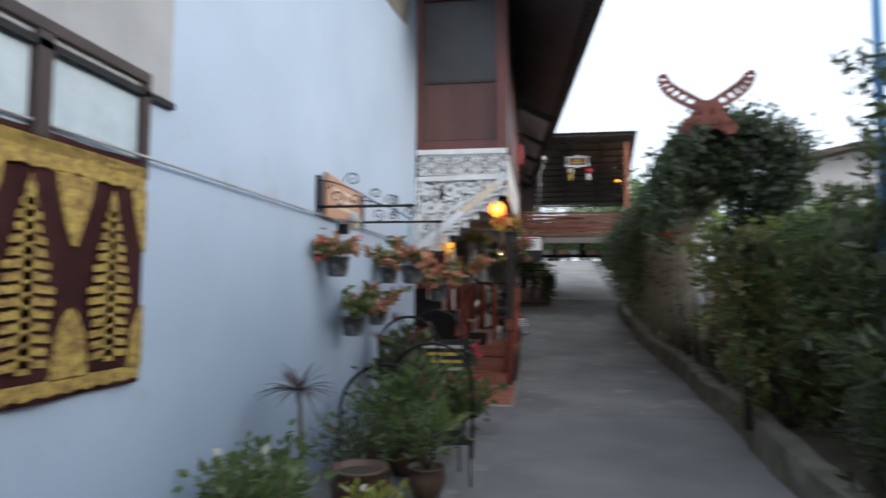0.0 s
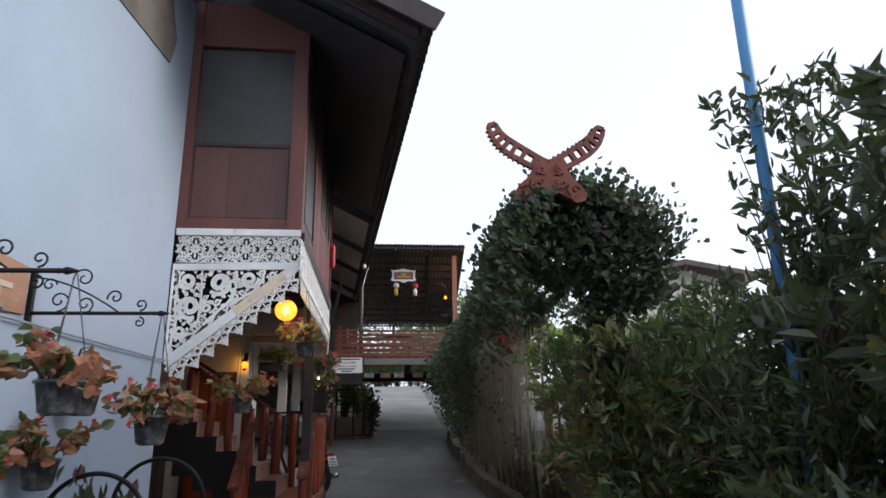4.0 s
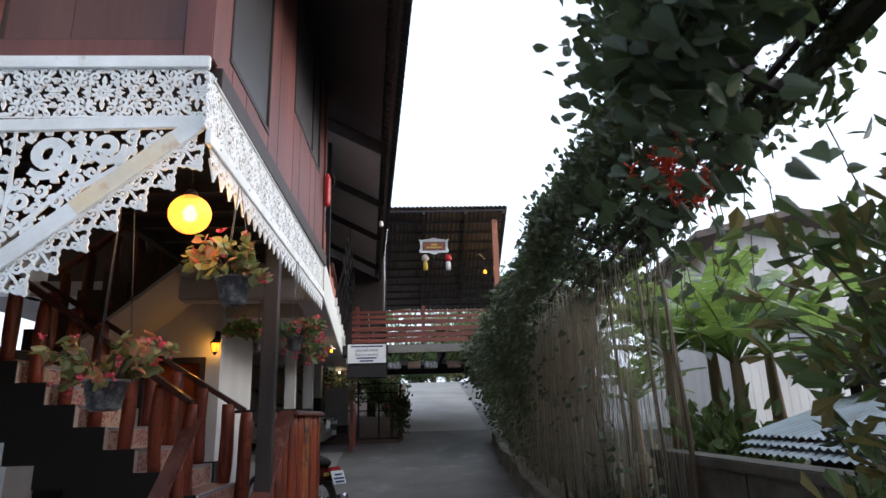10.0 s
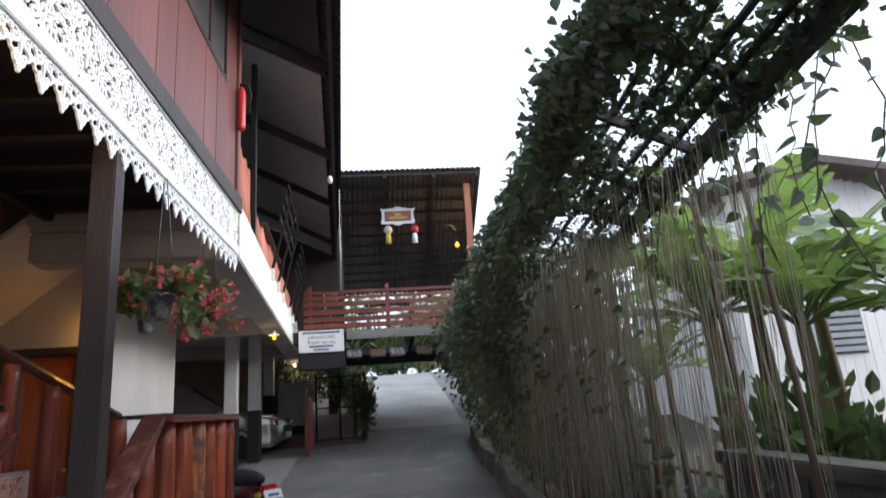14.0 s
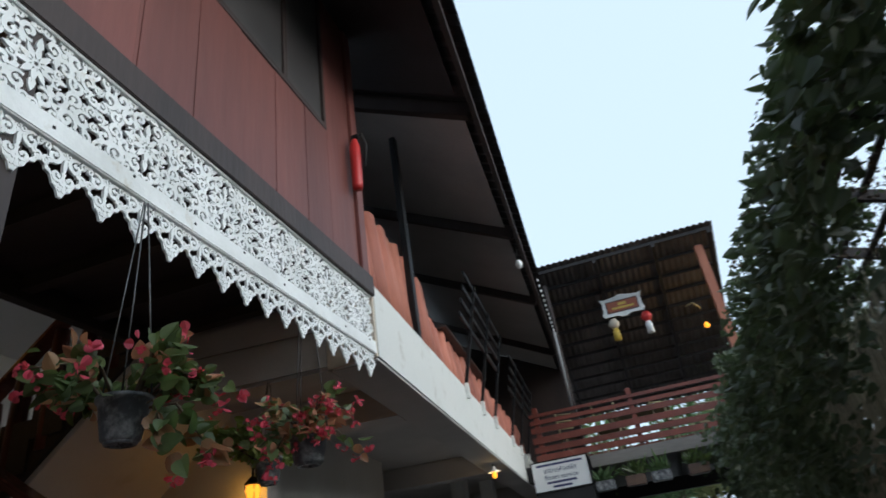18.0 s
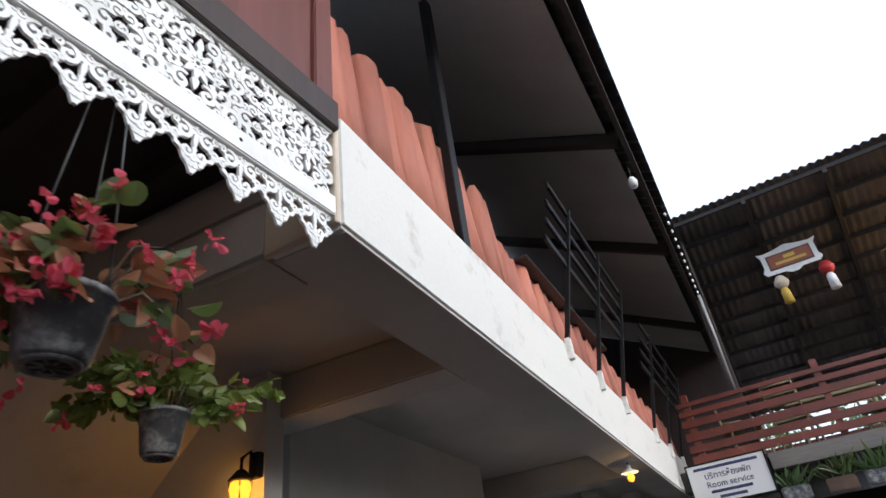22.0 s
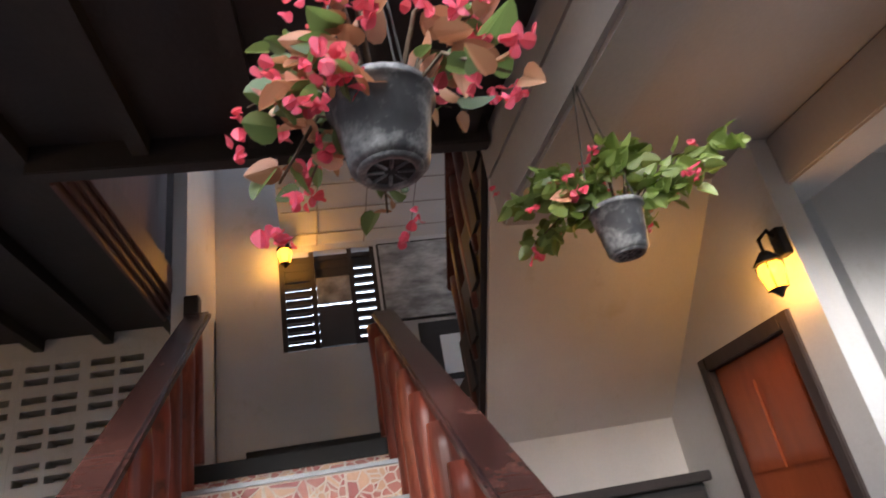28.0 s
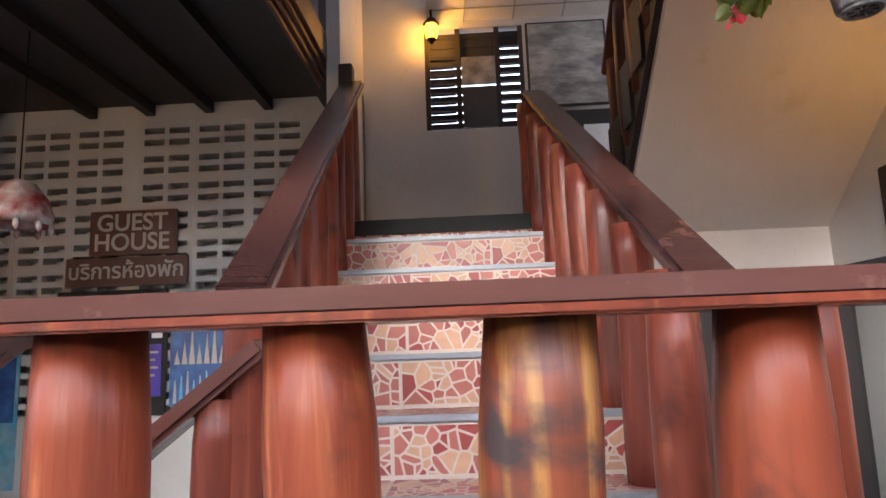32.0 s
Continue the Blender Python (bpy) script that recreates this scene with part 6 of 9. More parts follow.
lathe("door_handle", [(0, 0.05), (0.022, 0.045), (0.026, 0.03), (0.012, 0.02), (0.012, 0), (0.02, 0)], M["brass"], leafd, "", 12).matrix_basis = pose(-1.66, 12.4, 1.1, 90, 0, 0)
cb = thing("shoe_cabinet", "black low cabinet under the stairs", "cabinet", (0, 0, 0))
box("body", -2.77, -2.5, 11.35, 12.3, 0.0, 1.58, M["black"], cb, "", 0.008)
box("top", -2.77, -2.46, 11.32, 12.33, 1.58, 1.63, M["black_wood"], cb, "", 0.006)
for k in range(2):
    box("cabinet_door", -2.5, -2.485, 11.38 + 0.46 * k, 11.81 + 0.46 * k, 0.06, 1.54, M["black_wood"], cb, "", 0.004)
struct(box("floor_bay", -3.45, -0.99, 10.9, 12.38, 0.0, 0.12, M["tile"]), "tiled floor before the door", "floor")

sp_ = thing("small_photograph", "small framed black and white photograph on the cabinet front", "picture")
box("frame", -2.485, -2.472, 11.40, 11.55, 1.16, 1.475, M["dark_wood"], sp_, "", 0.004)
box("print", -2.472, -2.468, 11.415, 11.535, 1.18, 1.455, M["photo_grey"], sp_)
# hanging pots under the building
begonia("hanging_pot", (-0.52, 7.85, 1.45), 0.1, 0.14, 0.3, 0.2, 230, 26, 0.3, 2.98, 60, "black pot of pale begonia hung behind the fretwork", tint=M["leaf_pale"], leaf=(0.035, 0.07))
begonia("hanging_pot", (0.02, 7.97, 1.97), 0.09, 0.14, 0.25, 0.2, 200, 16, 0.25, 2.62, 64, "black pot of pale begonia hung below the fretwork", tint=M["leaf_pale"], leaf=(0.03, 0.065))
begonia("hanging_pot", (0.04, 9.59, 1.90), 0.064, 0.11, 0.24, 0.13, 230, 34, 0.2, 2.6, 61, "black pot of pink begonia hung below the fretwork", droop=1.0, leaf=(0.03, 0.06))
begonia("hanging_pot", (-0.05, 10.66, 1.99), 0.08, 0.125, 0.23, 0.16, 110, 52, 0.55, 2.98, 62, "pale-blotched black pot of pink begonia hung from the ceiling", droop=0.8, leaf=(0.03, 0.065))
begonia("hanging_pot", (-0.65, 11.3, 2.08), 0.07, 0.13, 0.34, 0.2, 460, 22, 0.05, 2.62, 63, "black pot of green begonia hung from the slab", tint=M["leaf_light"])


# ---- wing: beam, slab, balcony ----
WA = radians(4.6)
WING = Matrix.Translation((0, 11.36, 0)) @ Matrix.Rotation(WA, 4, "Z")


def wbox(name, x0, x1, y0, y1, z0, z1, m, parent=None, label="", bev=0.0):
    """A box in the wing's own frame: y runs from its near end."""
    bm = box_bm(x0, x1, y0, y1, z0, z1, bev)
    bm.transform(WING)
    return part(name, bm, m, parent, label)


struct(wbox("beam_edge", -0.29, 0, 0.0, 12.0, 2.62, 3.08, M["beam"], None, "", 0.012), "white painted concrete edge beam of the balcony", "beam")
# Added sheet: darkens the white beam's underside to the slab's grey
struct(wbox("ceiling_beam_underside", -0.286, -0.008, 0.03, 12.0, 2.613, 2.6185, M["soffit"]), "thin sheet added to darken the underside of the white edge beam", "beam")
struct(box("trim_beam_end", -0.3, 0.0, 11.335, 11.356, 2.62, 3.05, M["cream"], None, "", 0.003), "cream painted end board of the beam", "trim")
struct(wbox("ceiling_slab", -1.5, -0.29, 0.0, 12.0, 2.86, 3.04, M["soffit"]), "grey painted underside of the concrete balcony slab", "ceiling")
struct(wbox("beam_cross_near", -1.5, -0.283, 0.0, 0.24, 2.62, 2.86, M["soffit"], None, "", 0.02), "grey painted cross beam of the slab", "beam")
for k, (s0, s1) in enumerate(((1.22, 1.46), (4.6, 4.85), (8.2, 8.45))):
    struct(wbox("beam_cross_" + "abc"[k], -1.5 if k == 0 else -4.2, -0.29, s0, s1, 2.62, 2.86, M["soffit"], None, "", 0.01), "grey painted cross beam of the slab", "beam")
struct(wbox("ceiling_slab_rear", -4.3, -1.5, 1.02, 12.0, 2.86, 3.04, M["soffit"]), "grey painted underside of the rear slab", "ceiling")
struct(wbox("wall_garage", -1.52, -1.40, 1.46, 4.05, 0.0, 2.86, M["white_wall"]), "white painted wall beside the parking bay", "wall")
struct(wbox("wall_garage_back", -4.4, -4.3, 3.5, 12, 0.0, 2.86, M["white_wall"]), "white back wall of the parking bay", "wall")
struct(wbox("wall_garage_turn", -4.3, -1.52, 3.95, 4.05, 0.0, 2.86, M["white_wall"]), "white side wall of the parking bay", "wall")
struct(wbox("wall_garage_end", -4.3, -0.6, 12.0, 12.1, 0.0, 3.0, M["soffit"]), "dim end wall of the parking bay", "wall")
for x, y in ((-1.53, 17.6), (-1.29, 18.3), (-1.40, 20.3)):
    z0 = rise(y)
    c = thing("garage_column", "square column, white above and black below", "column", (x, y, z0), "garage columns")
    box("upper_shaft", -0.1, 0.1, -0.1, 0.1, 0.88, 2.86 - z0, M["white_wall"], c, "", 0.006)
    box("lower_shaft", -0.105, 0.105, -0.105, 0.105, -0.1, 0.88, M["black"], c, "", 0.006)

# upper gallery wall, slanting balustrade
ge = [(x, y, z) for y in (19.56, 19.64) for x, z in ((-1.95, 3.06), (0.19, 3.06), (0.19, 4.6), (-1.95, 5.7))]
struct(link("wall_gallery_end", ge, [(0, 1, 2, 3), (7, 6, 5, 4), (0, 4, 5, 1), (1, 5, 6, 2), (2, 6, 7, 3), (3, 7, 4, 0)], M["dark_wood"]), "dark timber end wall of the balcony", "wall")
struct(wbox("wall_gallery", -1.35, -1.25, 1.06, 8.24, 3.06, 5.6, M["dark_wood"]), "dark timber wall behind the balcony", "wall")


def slab_half(h, r, seed):
    g = np.random.default_rng(seed)
    V, F = [], []
    n = 7
    for i, z in enumerate((0, h * 0.5, h)):
        for k in range(n):
            a = -math.pi / 2 + math.pi * k / (n - 1)
            rr = r * (1 + 0.06 * g.normal())
            V.append((rr * math.cos(a) * 0.75, rr * math.sin(a), z + (0.02 * g.normal() if i == 2 else 0)))
        V.append((-0.012, r * 0.95, z)), V.append((-0.012, -r * 0.95, z))
    m_ = n + 2
    for i in range(2):
        for k in range(m_):
            k2 = (k + 1) % m_
            F.append((i * m_ + k, i * m_ + k2, (i + 1) * m_ + k2, (i + 1) * m_ + k))
    F += [tuple(range(m_ - 1, -1, -1)), tuple(2 * m_ + k for k in range(m_))]
    return V, F


bl = thing("balcony_fence", "fence of salmon half-round slabs leaning over the beam", "fence")
LEAN = Matrix.Rotation(radians(-5), 4, "Y")
s = 0.12
k = 0
while s < 6.9:
    h = (0.74 if s < 1.75 else 0.42) + 0.03 * math.sin(k * 2.3)
    V, F = slab_half(h, 0.072 + 0.008 * (k % 3), 400 + k)
    mw = WING @ Matrix.Translation((-0.085 - 0.02 * (k % 2), s, 3.075)) @ LEAN @ Matrix.Rotation(radians(3 * math.sin(k * 1.7)), 4, "X")
    link("half_round_slab", [mw @ Vector(v) for v in V], F, M["terracotta"], bl, "", True)
    s += 0.135 + 0.012 * (k % 2)
    k += 1
br = thing("balcony_rail", "black iron rail frames leaning out from the balcony", "railing")


def lean_pt(s, up, out=0.0):
    return WING @ Vector((0.0 + out + 0.232 * up, s, 3.08 + 0.97 * up))


beam_between("roof_post", WING @ Vector((-0.03, 1.02, 3.05)), WING @ Vector((-0.03, 1.02, 4.9)), 0.05, 0.07, M["metal_dark"], br, "black steel roof post", 0.004)
for s in (2.45, 3.2, 3.95, 5.2, 6.0, 6.8):
    hi = 0.98 if s > 2 else 0.62
    tall = hi
    beam_between("post", lean_pt(s, -0.03, 0.012), lean_pt(s, tall, 0.012), 0.03, 0.03, M["metal_dark"], br, "", 0.003)
    if s > 2:
        bm = box_bm(-0.0, 0.035, -0.025, 0.025, 2.96, 3.1, 0.003)
        bm.transform(WING @ Matrix.Translation((0.0, s, 0)))
        part("bracket", bm, M["beam"], br, "white painted bracket")
for s0, s1 in ((2.03, 3.95), (4.75, 6.8)):
    for up in (0.55, 0.68, 0.81, 0.95):
        beam_between("slat", lean_pt(s0, up), lean_pt(s1, up), 0.02, 0.055, M["metal_dark"], br, "", 0.003)
beam_between("top_bar", WING @ Vector((-0.2, 0.1, 3.82)), WING @ Vector((-0.2, 1.8, 3.82)), 0.02, 0.025, M["metal_dark"], br, "", 0.003)
sh = thing("gallery_shelf", "dark slatted bench on the balcony", "bench")
for k in range(4):
    beam_between("slat", WING @ Vector((-0.05 - 0.11 * k, 2.0, 3.52)), WING @ Vector((-0.05 - 0.11 * k, 3.9, 3.52)), 0.09, 0.025, M["dark_wood"], sh, "", 0.003)
for s in (2.1, 3.8):
    beam_between("leg", WING @ Vector((-0.2, s, 3.04)), WING @ Vector((-0.2, s, 3.51)), 0.06, 0.06, M["dark_wood"], sh)

# ---- main roof ----
def eave_x(y):
    return 0.85 - 0.073 * (y - 11.05)


RS = 0.52   # rise of the roof per metre towards the ridge
rf = struct(thing("roof_main", "", ""), "dark corrugated sheet roof with a deep eave", "roof")
V, F = [], []
ys = np.arange(6.35, 20.6, 0.0375)
for i, y in enumerate(ys):
    wv = 0.014 * math.sin(2 * math.pi * i / 4)
    for x, z in ((eave_x(y), 4.66), (eave_x(y) - 4.2, 4.66 + 4.2 * RS)):
        V += [(x, y, z + wv + 0.03), (x, y, z + wv + 0.036)]
for i in range(len(ys) - 1):
    a, b = 4 * i, 4 * i + 4
    F += [(a, a + 2, b + 2, b), (a + 1, b + 1, b + 3, a + 3), (a, b, b + 1, a + 1)]
link("sheet", V, F, M["roof_dark"], rf)
M["roof_lining"] = mat("grey_eave_lining", (0.42, 0.40, 0.39), 0.8, 0, 0.1, 1.5, 0.1, (0.35, 0.335, 0.325), 40)
lining = [(7.0, 11.9, M["roof_dark"]), (12.2, 14.05, M["roof_lining"]), (14.15, 16.0, M["roof_lining"]), (16.1, 18.35, M["roof_lining"]), (18.45, 20.5, M["roof_lining"])]
for y0, y1, mm in lining:
    e0, e1 = eave_x(y0) - 0.2, eave_x(y1) - 0.2
    link("lining_panel", [(e0, y0, 4.66 + 0.2 * RS - 0.06), (e1, y1, 4.66 + 0.2 * RS - 0.06), (e1 - 1.9, y1, 4.66 + 2.1 * RS - 0.06), (e0 - 1.9, y0, 4.66 + 2.1 * RS - 0.06),
                          (e0, y0, 4.66 + 0.2 * RS - 0.04), (e1, y1, 4.66 + 0.2 * RS - 0.04), (e1 - 1.9, y1, 4.66 + 2.1 * RS - 0.04), (e0 - 1.9, y0, 4.66 + 2.1 * RS - 0.04)],
         [(0, 3, 2, 1), (4, 5, 6, 7), (0, 1, 5, 4), (0, 4, 7, 3), (1, 2, 6, 5)], mm, rf)
for y in (6.45, 12.05, 14.1, 16.05, 18.4, 20.55):
    e = eave_x(y)
    beam_between("rafter", (e - 0.12, y, 4.66 + 0.12 * RS - 0.09), (e - 2.2, y, 4.66 + 2.2 * RS - 0.09), 0.07, 0.13, M["dark_wood"], rf, "", 0.004)
beam_between("purlin", (eave_x(6.4) - 0.1, 6.4, 4.62), (eave_x(20.55) - 0.1, 20.55, 4.62), 0.04, 0.1, M["dark_wood"], rf, "", 0.004)
beam_between("barge_board", (eave_x(6.35) + 0.02, 6.34, 4.62), (eave_x(6.35) - 4.2, 6.34, 4.62 + 4.2 * RS), 0.03, 0.2, M["dark_wood"], rf, "", 0.004)
gb = thing("slab_bulb", "bare lit bulb with a small shade under the balcony slab", "lamp", (-0.44, 15.38, 2.5))
lathe("bulb", [(0, -0.04), (0.022, -0.03), (0.03, -0.005), (0.014, 0.03), (0, 0.032)], M["lantern_glass"], gb, "lit bulb", 10).visible_shadow = False
lathe("shade", [(0.075, 0.03), (0.07, 0.036), (0.02, 0.06), (0.018, 0.09), (0, 0.09), (0, 0.085), (0.015, 0.055), (0.07, 0.028)], M["sign_white"], gb, "", 12)
tube("flex", [(0, 0, 0.09), (0, 0, 0.36)], 0.006, M["metal_dark"], gb, seg=5)
lamp_light("slab_bulb_light", (-0.44, 15.38, 2.48), 0.8, (1.0, 0.62, 0.25), 0.03)
# small lamps strung along the eave
sl = thing("eave_string_lights", "string of small clear bulbs along the eave", "string lights")
for k in range(16):
    y = 15.3 + 0.17 * k
    lathe("bulb", [(0, 0), (0.012, 0.01), (0.012, 0.03), (0.004, 0.04), (0, 0.04)], M["sign_white"], sl, "", 6, (eave_x(y) - 0.03, y, 4.56))
tube("cord", [(eave_x(y) - 0.03, y, 4.605) for y in np.linspace(15.2, 18.2, 8)], 0.004, M["metal_dark"], sl, seg=4)
sk = thing("eave_spot", "small white spot lamp under the eave", "lamp", (0.455, 14.37, 4.36))
lathe("head", [(0, 0), (0.03, 0.0), (0.04, 0.05), (0.02, 0.09), (0, 0.09)], M["sign_white"], sk, seg=10)
tube("stem", [(0, 0, 0.08), (0.0, 0.0, 0.3)], 0.008, M["metal_dark"], sk, seg=5)
dp = thing("downpipe_gutter", "grey angled rain pipe at the end of the eave", "pipe")
tube("pipe", [(0.36, 17.3, 4.6), (0.36, 17.35, 4.1), (0.33, 17.6, 3.5)], 0.02, M["grey_sheet"], dp, seg=6)

# bulbs under the slab
M["bulb"] = glow("lit_bulb", (1.0, 0.7, 0.38), 4.0)
for at in ((-0.736, 15.974, 2.70), (-0.99, 21.2, 2.55)):
    b = thing("ceiling_bulb", "small bare warm bulb under the slab", "lamp", at, "bare bulbs")
    lathe("bulb", [(0, -0.03), (0.022, -0.02), (0.028, 0.0), (0.014, 0.03), (0.012, 0.04), (0, 0.04)], M["bulb"], b, "lit bulb", 10).visible_shadow = False
    lathe("shade", [(0.02, 0.06), (0.06, 0.03), (0.058, 0.027), (0.015, 0.05)], M["sign_white"], b, "", 14)
    lathe("holder", [(0.0, 0.16), (0.018, 0.16), (0.018, 0.04), (0, 0.04)], M["sign_white"], b, "", 10)
    lamp_light("bulb_light", at, 3, (1.0, 0.7, 0.4), 0.03)

# ---- signs ----
rs = thing("room_service_sign", "white framed sign with blue lettering reading Room service", "sign")
SY = 17.26
box("panel", -0.365, 0.395, SY, SY + 0.02, 2.435, 2.81, M["sign_white"], rs, "", 0.003)
for a in ((-0.377, 0.407, SY - 0.008, SY + 0.025, 2.808, 2.822), (-0.377, 0.407, SY - 0.008, SY + 0.025, 2.423, 2.437), (-0.379, -0.365, SY - 0.008, SY + 0.025, 2.423, 2.822), (0.395, 0.409, SY - 0.008, SY + 0.025, 2.423, 2.822)):
    box("frame", *a, M["metal_dark"], rs)
SM = lambda x, z: Matrix(((1, 0, 0, x), (0, 0, -1, SY - 0.003), (0, 1, 0, z), (0, 0, 0, 1)))
words("line_thai", "บริการห้องพัก", 0.082, M["letter_blue"], SM(0.015, 2.685), rs, 0.001)
words("line_room", "Room service", 0.082, M["letter_blue"], SM(0.015, 2.6), rs, 0.001)
for u0, u1, z in ((-0.3, 0.33, 2.75), (-0.19, 0.21, 2.52), (-0.12, 0.14, 2.465)):
    plate("writing_bar", [(u0, 0), (u1, 0), (u1, 0.028), (u0, 0.028)], 0.001, M["letter_blue"], rs, "", SM(0, z))
for x in (-0.3, 0.33):
    box("hanger", x - 0.01, x + 0.01, SY + 0.02, 17.42, 2.74, 2.76, M["metal_dark"], rs)
sb = thing("sign_box", "black box under the sign", "box")
box("body", -0.38, 0.40, SY + 0.01, SY + 0.4, 2.16, 2.42, M["black"], sb, "", 0.006)

hs = thing("hanging_name_sign", "ornate white framed red sign hung below the terrace roof", "sign")
orn = [(-0.31, -0.15), (-0.1, -0.15), (-0.04, -0.185), (0.04, -0.185), (0.1, -0.15), (0.31, -0.15), (0.34, -0.1), (0.31, -0.05), (0.31, 0.1), (0.35, 0.17), (0.27, 0.15), (0.12, 0.17), (0, 0.2), (-0.12, 0.17), (-0.27, 0.15), (-0.35, 0.17), (-0.31, 0.1), (-0.31, -0.05), (-0.34, -0.1)]
HM = Matrix(((1, 0, 0, 1.43), (0, 0, -1, 18.22), (0, 1, 0, 5.07), (0, 0, 0, 1)))
plate("carved_frame", orn, 0.02, M["fret"], hs, "", HM)
plate("panel", [(-0.255, -0.1), (0.255, -0.1), (0.255, 0.1), (-0.255, 0.1)], 0.012, M["brown_sign"], hs, "", HM @ Matrix.Translation((0, 0, 0.016)))
M["sign_red"] = mat("red_brown_sign_panel", (0.30, 0.07, 0.02), 0.4, 0, 0.1, 6, 0.0)
plate("inner_panel", [(-0.235, -0.08), (0.235, -0.08), (0.235, 0.08), (-0.235, 0.08)], 0.012, M["sign_red"], hs, "", HM @ Matrix.Translation((0, 0, 0.02)))
for u0, u1, v0, v1 in ((-0.06, 0.07, 0.01, 0.055), (-0.17, 0.18, -0.05, -0.015)):
    plate("writing_bar", [(u0, v0), (u1, v0), (u1, v1), (u0, v1)], 0.002, M["yellow"], hs, "", HM @ Matrix.Translation((0, 0, 0.0325)))
for sx in (-0.26, 0.26):
    tube("hanger", [(1.43 + sx, 18.21, 5.2), (1.43 + sx, 18.21, 5.55)], 0.004, M["metal_dark"], hs, seg=4)
for sx, mm, top in ((-0.2, "yellow", "cream"), (0.31, "sign_white", "red")):
    l_ = thing("paper_lantern", "small paper lantern with a hanging tail", "lantern", (1.43 + sx, 18.2, 4.78), "paper lanterns")
    lathe("globe", [(0.01, 0.1), (0.05, 0.09), (0.085, 0.03), (0.085, -0.01), (0.05, -0.06), (0.01, -0.07)], M[top], l_, "", 10)
    lathe("tail", [(0.03, -0.06), (0.05, -0.1), (0.058, -0.26), (0.0, -0.26)], M[mm], l_, "", 8)
    tube("string", [(0, 0, 0.09), (0, 0, 0.16)], 0.004, M["metal_dark"], l_, seg=4)

# ---- terrace ----
M["weathered"] = mat("grey_weathered_beam", (0.20, 0.185, 0.17), 0.8, 0, 0.2, 3, 0.3, (0.13, 0.12, 0.11), 40, (0.15, 1, 1))
td = struct(thing("terrace_deck", "", ""), "dark timber terrace built over the driveway", "deck")
box("front_beam", 0.42, 3.1, 17.42, 17.55, 2.64, 2.80, M["weathered"], td, "grey weathered front beam", 0.006)
for k in range(16):
    box("deck_board", -0.55, 3.3, 17.56 + 0.33 * k, 17.88 + 0.33 * k, 2.78, 2.82, M["dark_wood"], td)
for k in range(6):
    box("joist", -0.5 + 0.7 * k, -0.4 + 0.7 * k, 17.56, 22.8, 2.62, 2.78, M["black_wood"], td)
box("under_beam", -0.55, 3.3, 20.3, 20.45, 2.4, 2.62, M["black_wood"], td)
for x, y in ((3.05, 17.6), (3.15, 22.6), (-0.3, 22.7)):
    box("support_post", x - 0.08, x + 0.08, y - 0.08, y + 0.08, rise(y) - 0.2, 2.78, M["dark_wood"], td, "", 0.006)
tr = thing("terrace_railing", "red painted timber railing of the terrace", "railing")
for x in (-0.2, 1.15, 2.72):
    box("post", x - 0.035, x + 0.035, 17.46, 17.53, 2.83, 3.6, M["red_rail"], tr, "", 0.005)
for z, h in ((2.89, 0.04), (3.0, 0.04), (3.13, 0.045), (3.27, 0.04), (3.38, 0.03), (3.48, 0.025)):
    box("bar", -0.3, 2.8, 17.44, 17.465, z - h, z + h, M["red_rail"], tr, "", 0.005)
tb = thing("terrace_back_railing", "red timber railing at the back of the terrace", "railing")
for x in (-0.3, 1.2, 3.1):
    box("post", x - 0.035, x + 0.035, 22.6, 22.67, 2.82, 3.75, M["red_rail"], tb, "", 0.005)
for z in (3.1, 3.3, 3.55, 3.72):
    box("bar", -0.4, 3.2, 22.57, 22.6, z - 0.035, z + 0.035, M["red_rail"], tb, "", 0.005)
# mono-pitched roof, high at the front
tro = struct(thing("terrace_roof", "", ""), "dark sheet roof on battens over the terrace", "roof")
T0, T1 = (17.36, 5.71), (22.9, 4.42)


def troof(x, s, dz=0.0):
    y = T0[0] + (T1[0] - T0[0]) * s
    xx = x + (0.0 if x > 1.5 else -0.45 * s) + (0.35 * s if x > 1.5 else 0)
    return (xx, y, T0[1] + (T1[1] - T0[1]) * s + dz)


V, F = [], []
n = 120
for i in range(n + 1):
    x = 0.2 + 2.8 * i / n
    wv = 0.014 * math.sin(2 * math.pi * i / 4)
    fx_ = 0.2 + 2.8 * i / n
    V += [(x, T0[0], T0[1] + wv), (x - 0.45 + 0.8 * i / n, T1[0], T1[1] + wv), (x, T0[0], T0[1] + wv + 0.008), (x - 0.45 + 0.8 * i / n, T1[0], T1[1] + wv + 0.008)]
for i in range(n):
    a, b = 4 * i, 4 * i + 4
    F += [(a, a + 1, b + 1, b), (a + 2, b + 2, b + 3, a + 3), (a, b, b + 2, a + 2), (a + 1, a + 3, b + 3, b + 1)]
M["terrace_sheet"] = mat("brown_grey_roof_sheet", (0.17, 0.145, 0.135), 0.6, 0.1, 0.2, 2, 0.1, (0.11, 0.095, 0.09), 30)
link("sheet", V, F, M["terrace_sheet"], tro)
for k in range(13):
    s = 0.015 + 0.98 * k / 12
    a_, b_ = troof(0.22, s, -0.05), troof(2.98, s, -0.05)
    beam_between("batten", a_, b_, 0.035, 0.05, M["black_wood"], tro)
for x in (0.3, 1.2, 2.1, 2.92):
    a_ = (x, T0[0] + 0.05, T0[1] - 0.11)
    b_ = (x + (x - 1.3) * 0.25, T1[0] - 0.05, T1[1] - 0.11)
    beam_between("rafter", a_, b_, 0.05, 0.09, M["black_wood"], tro)
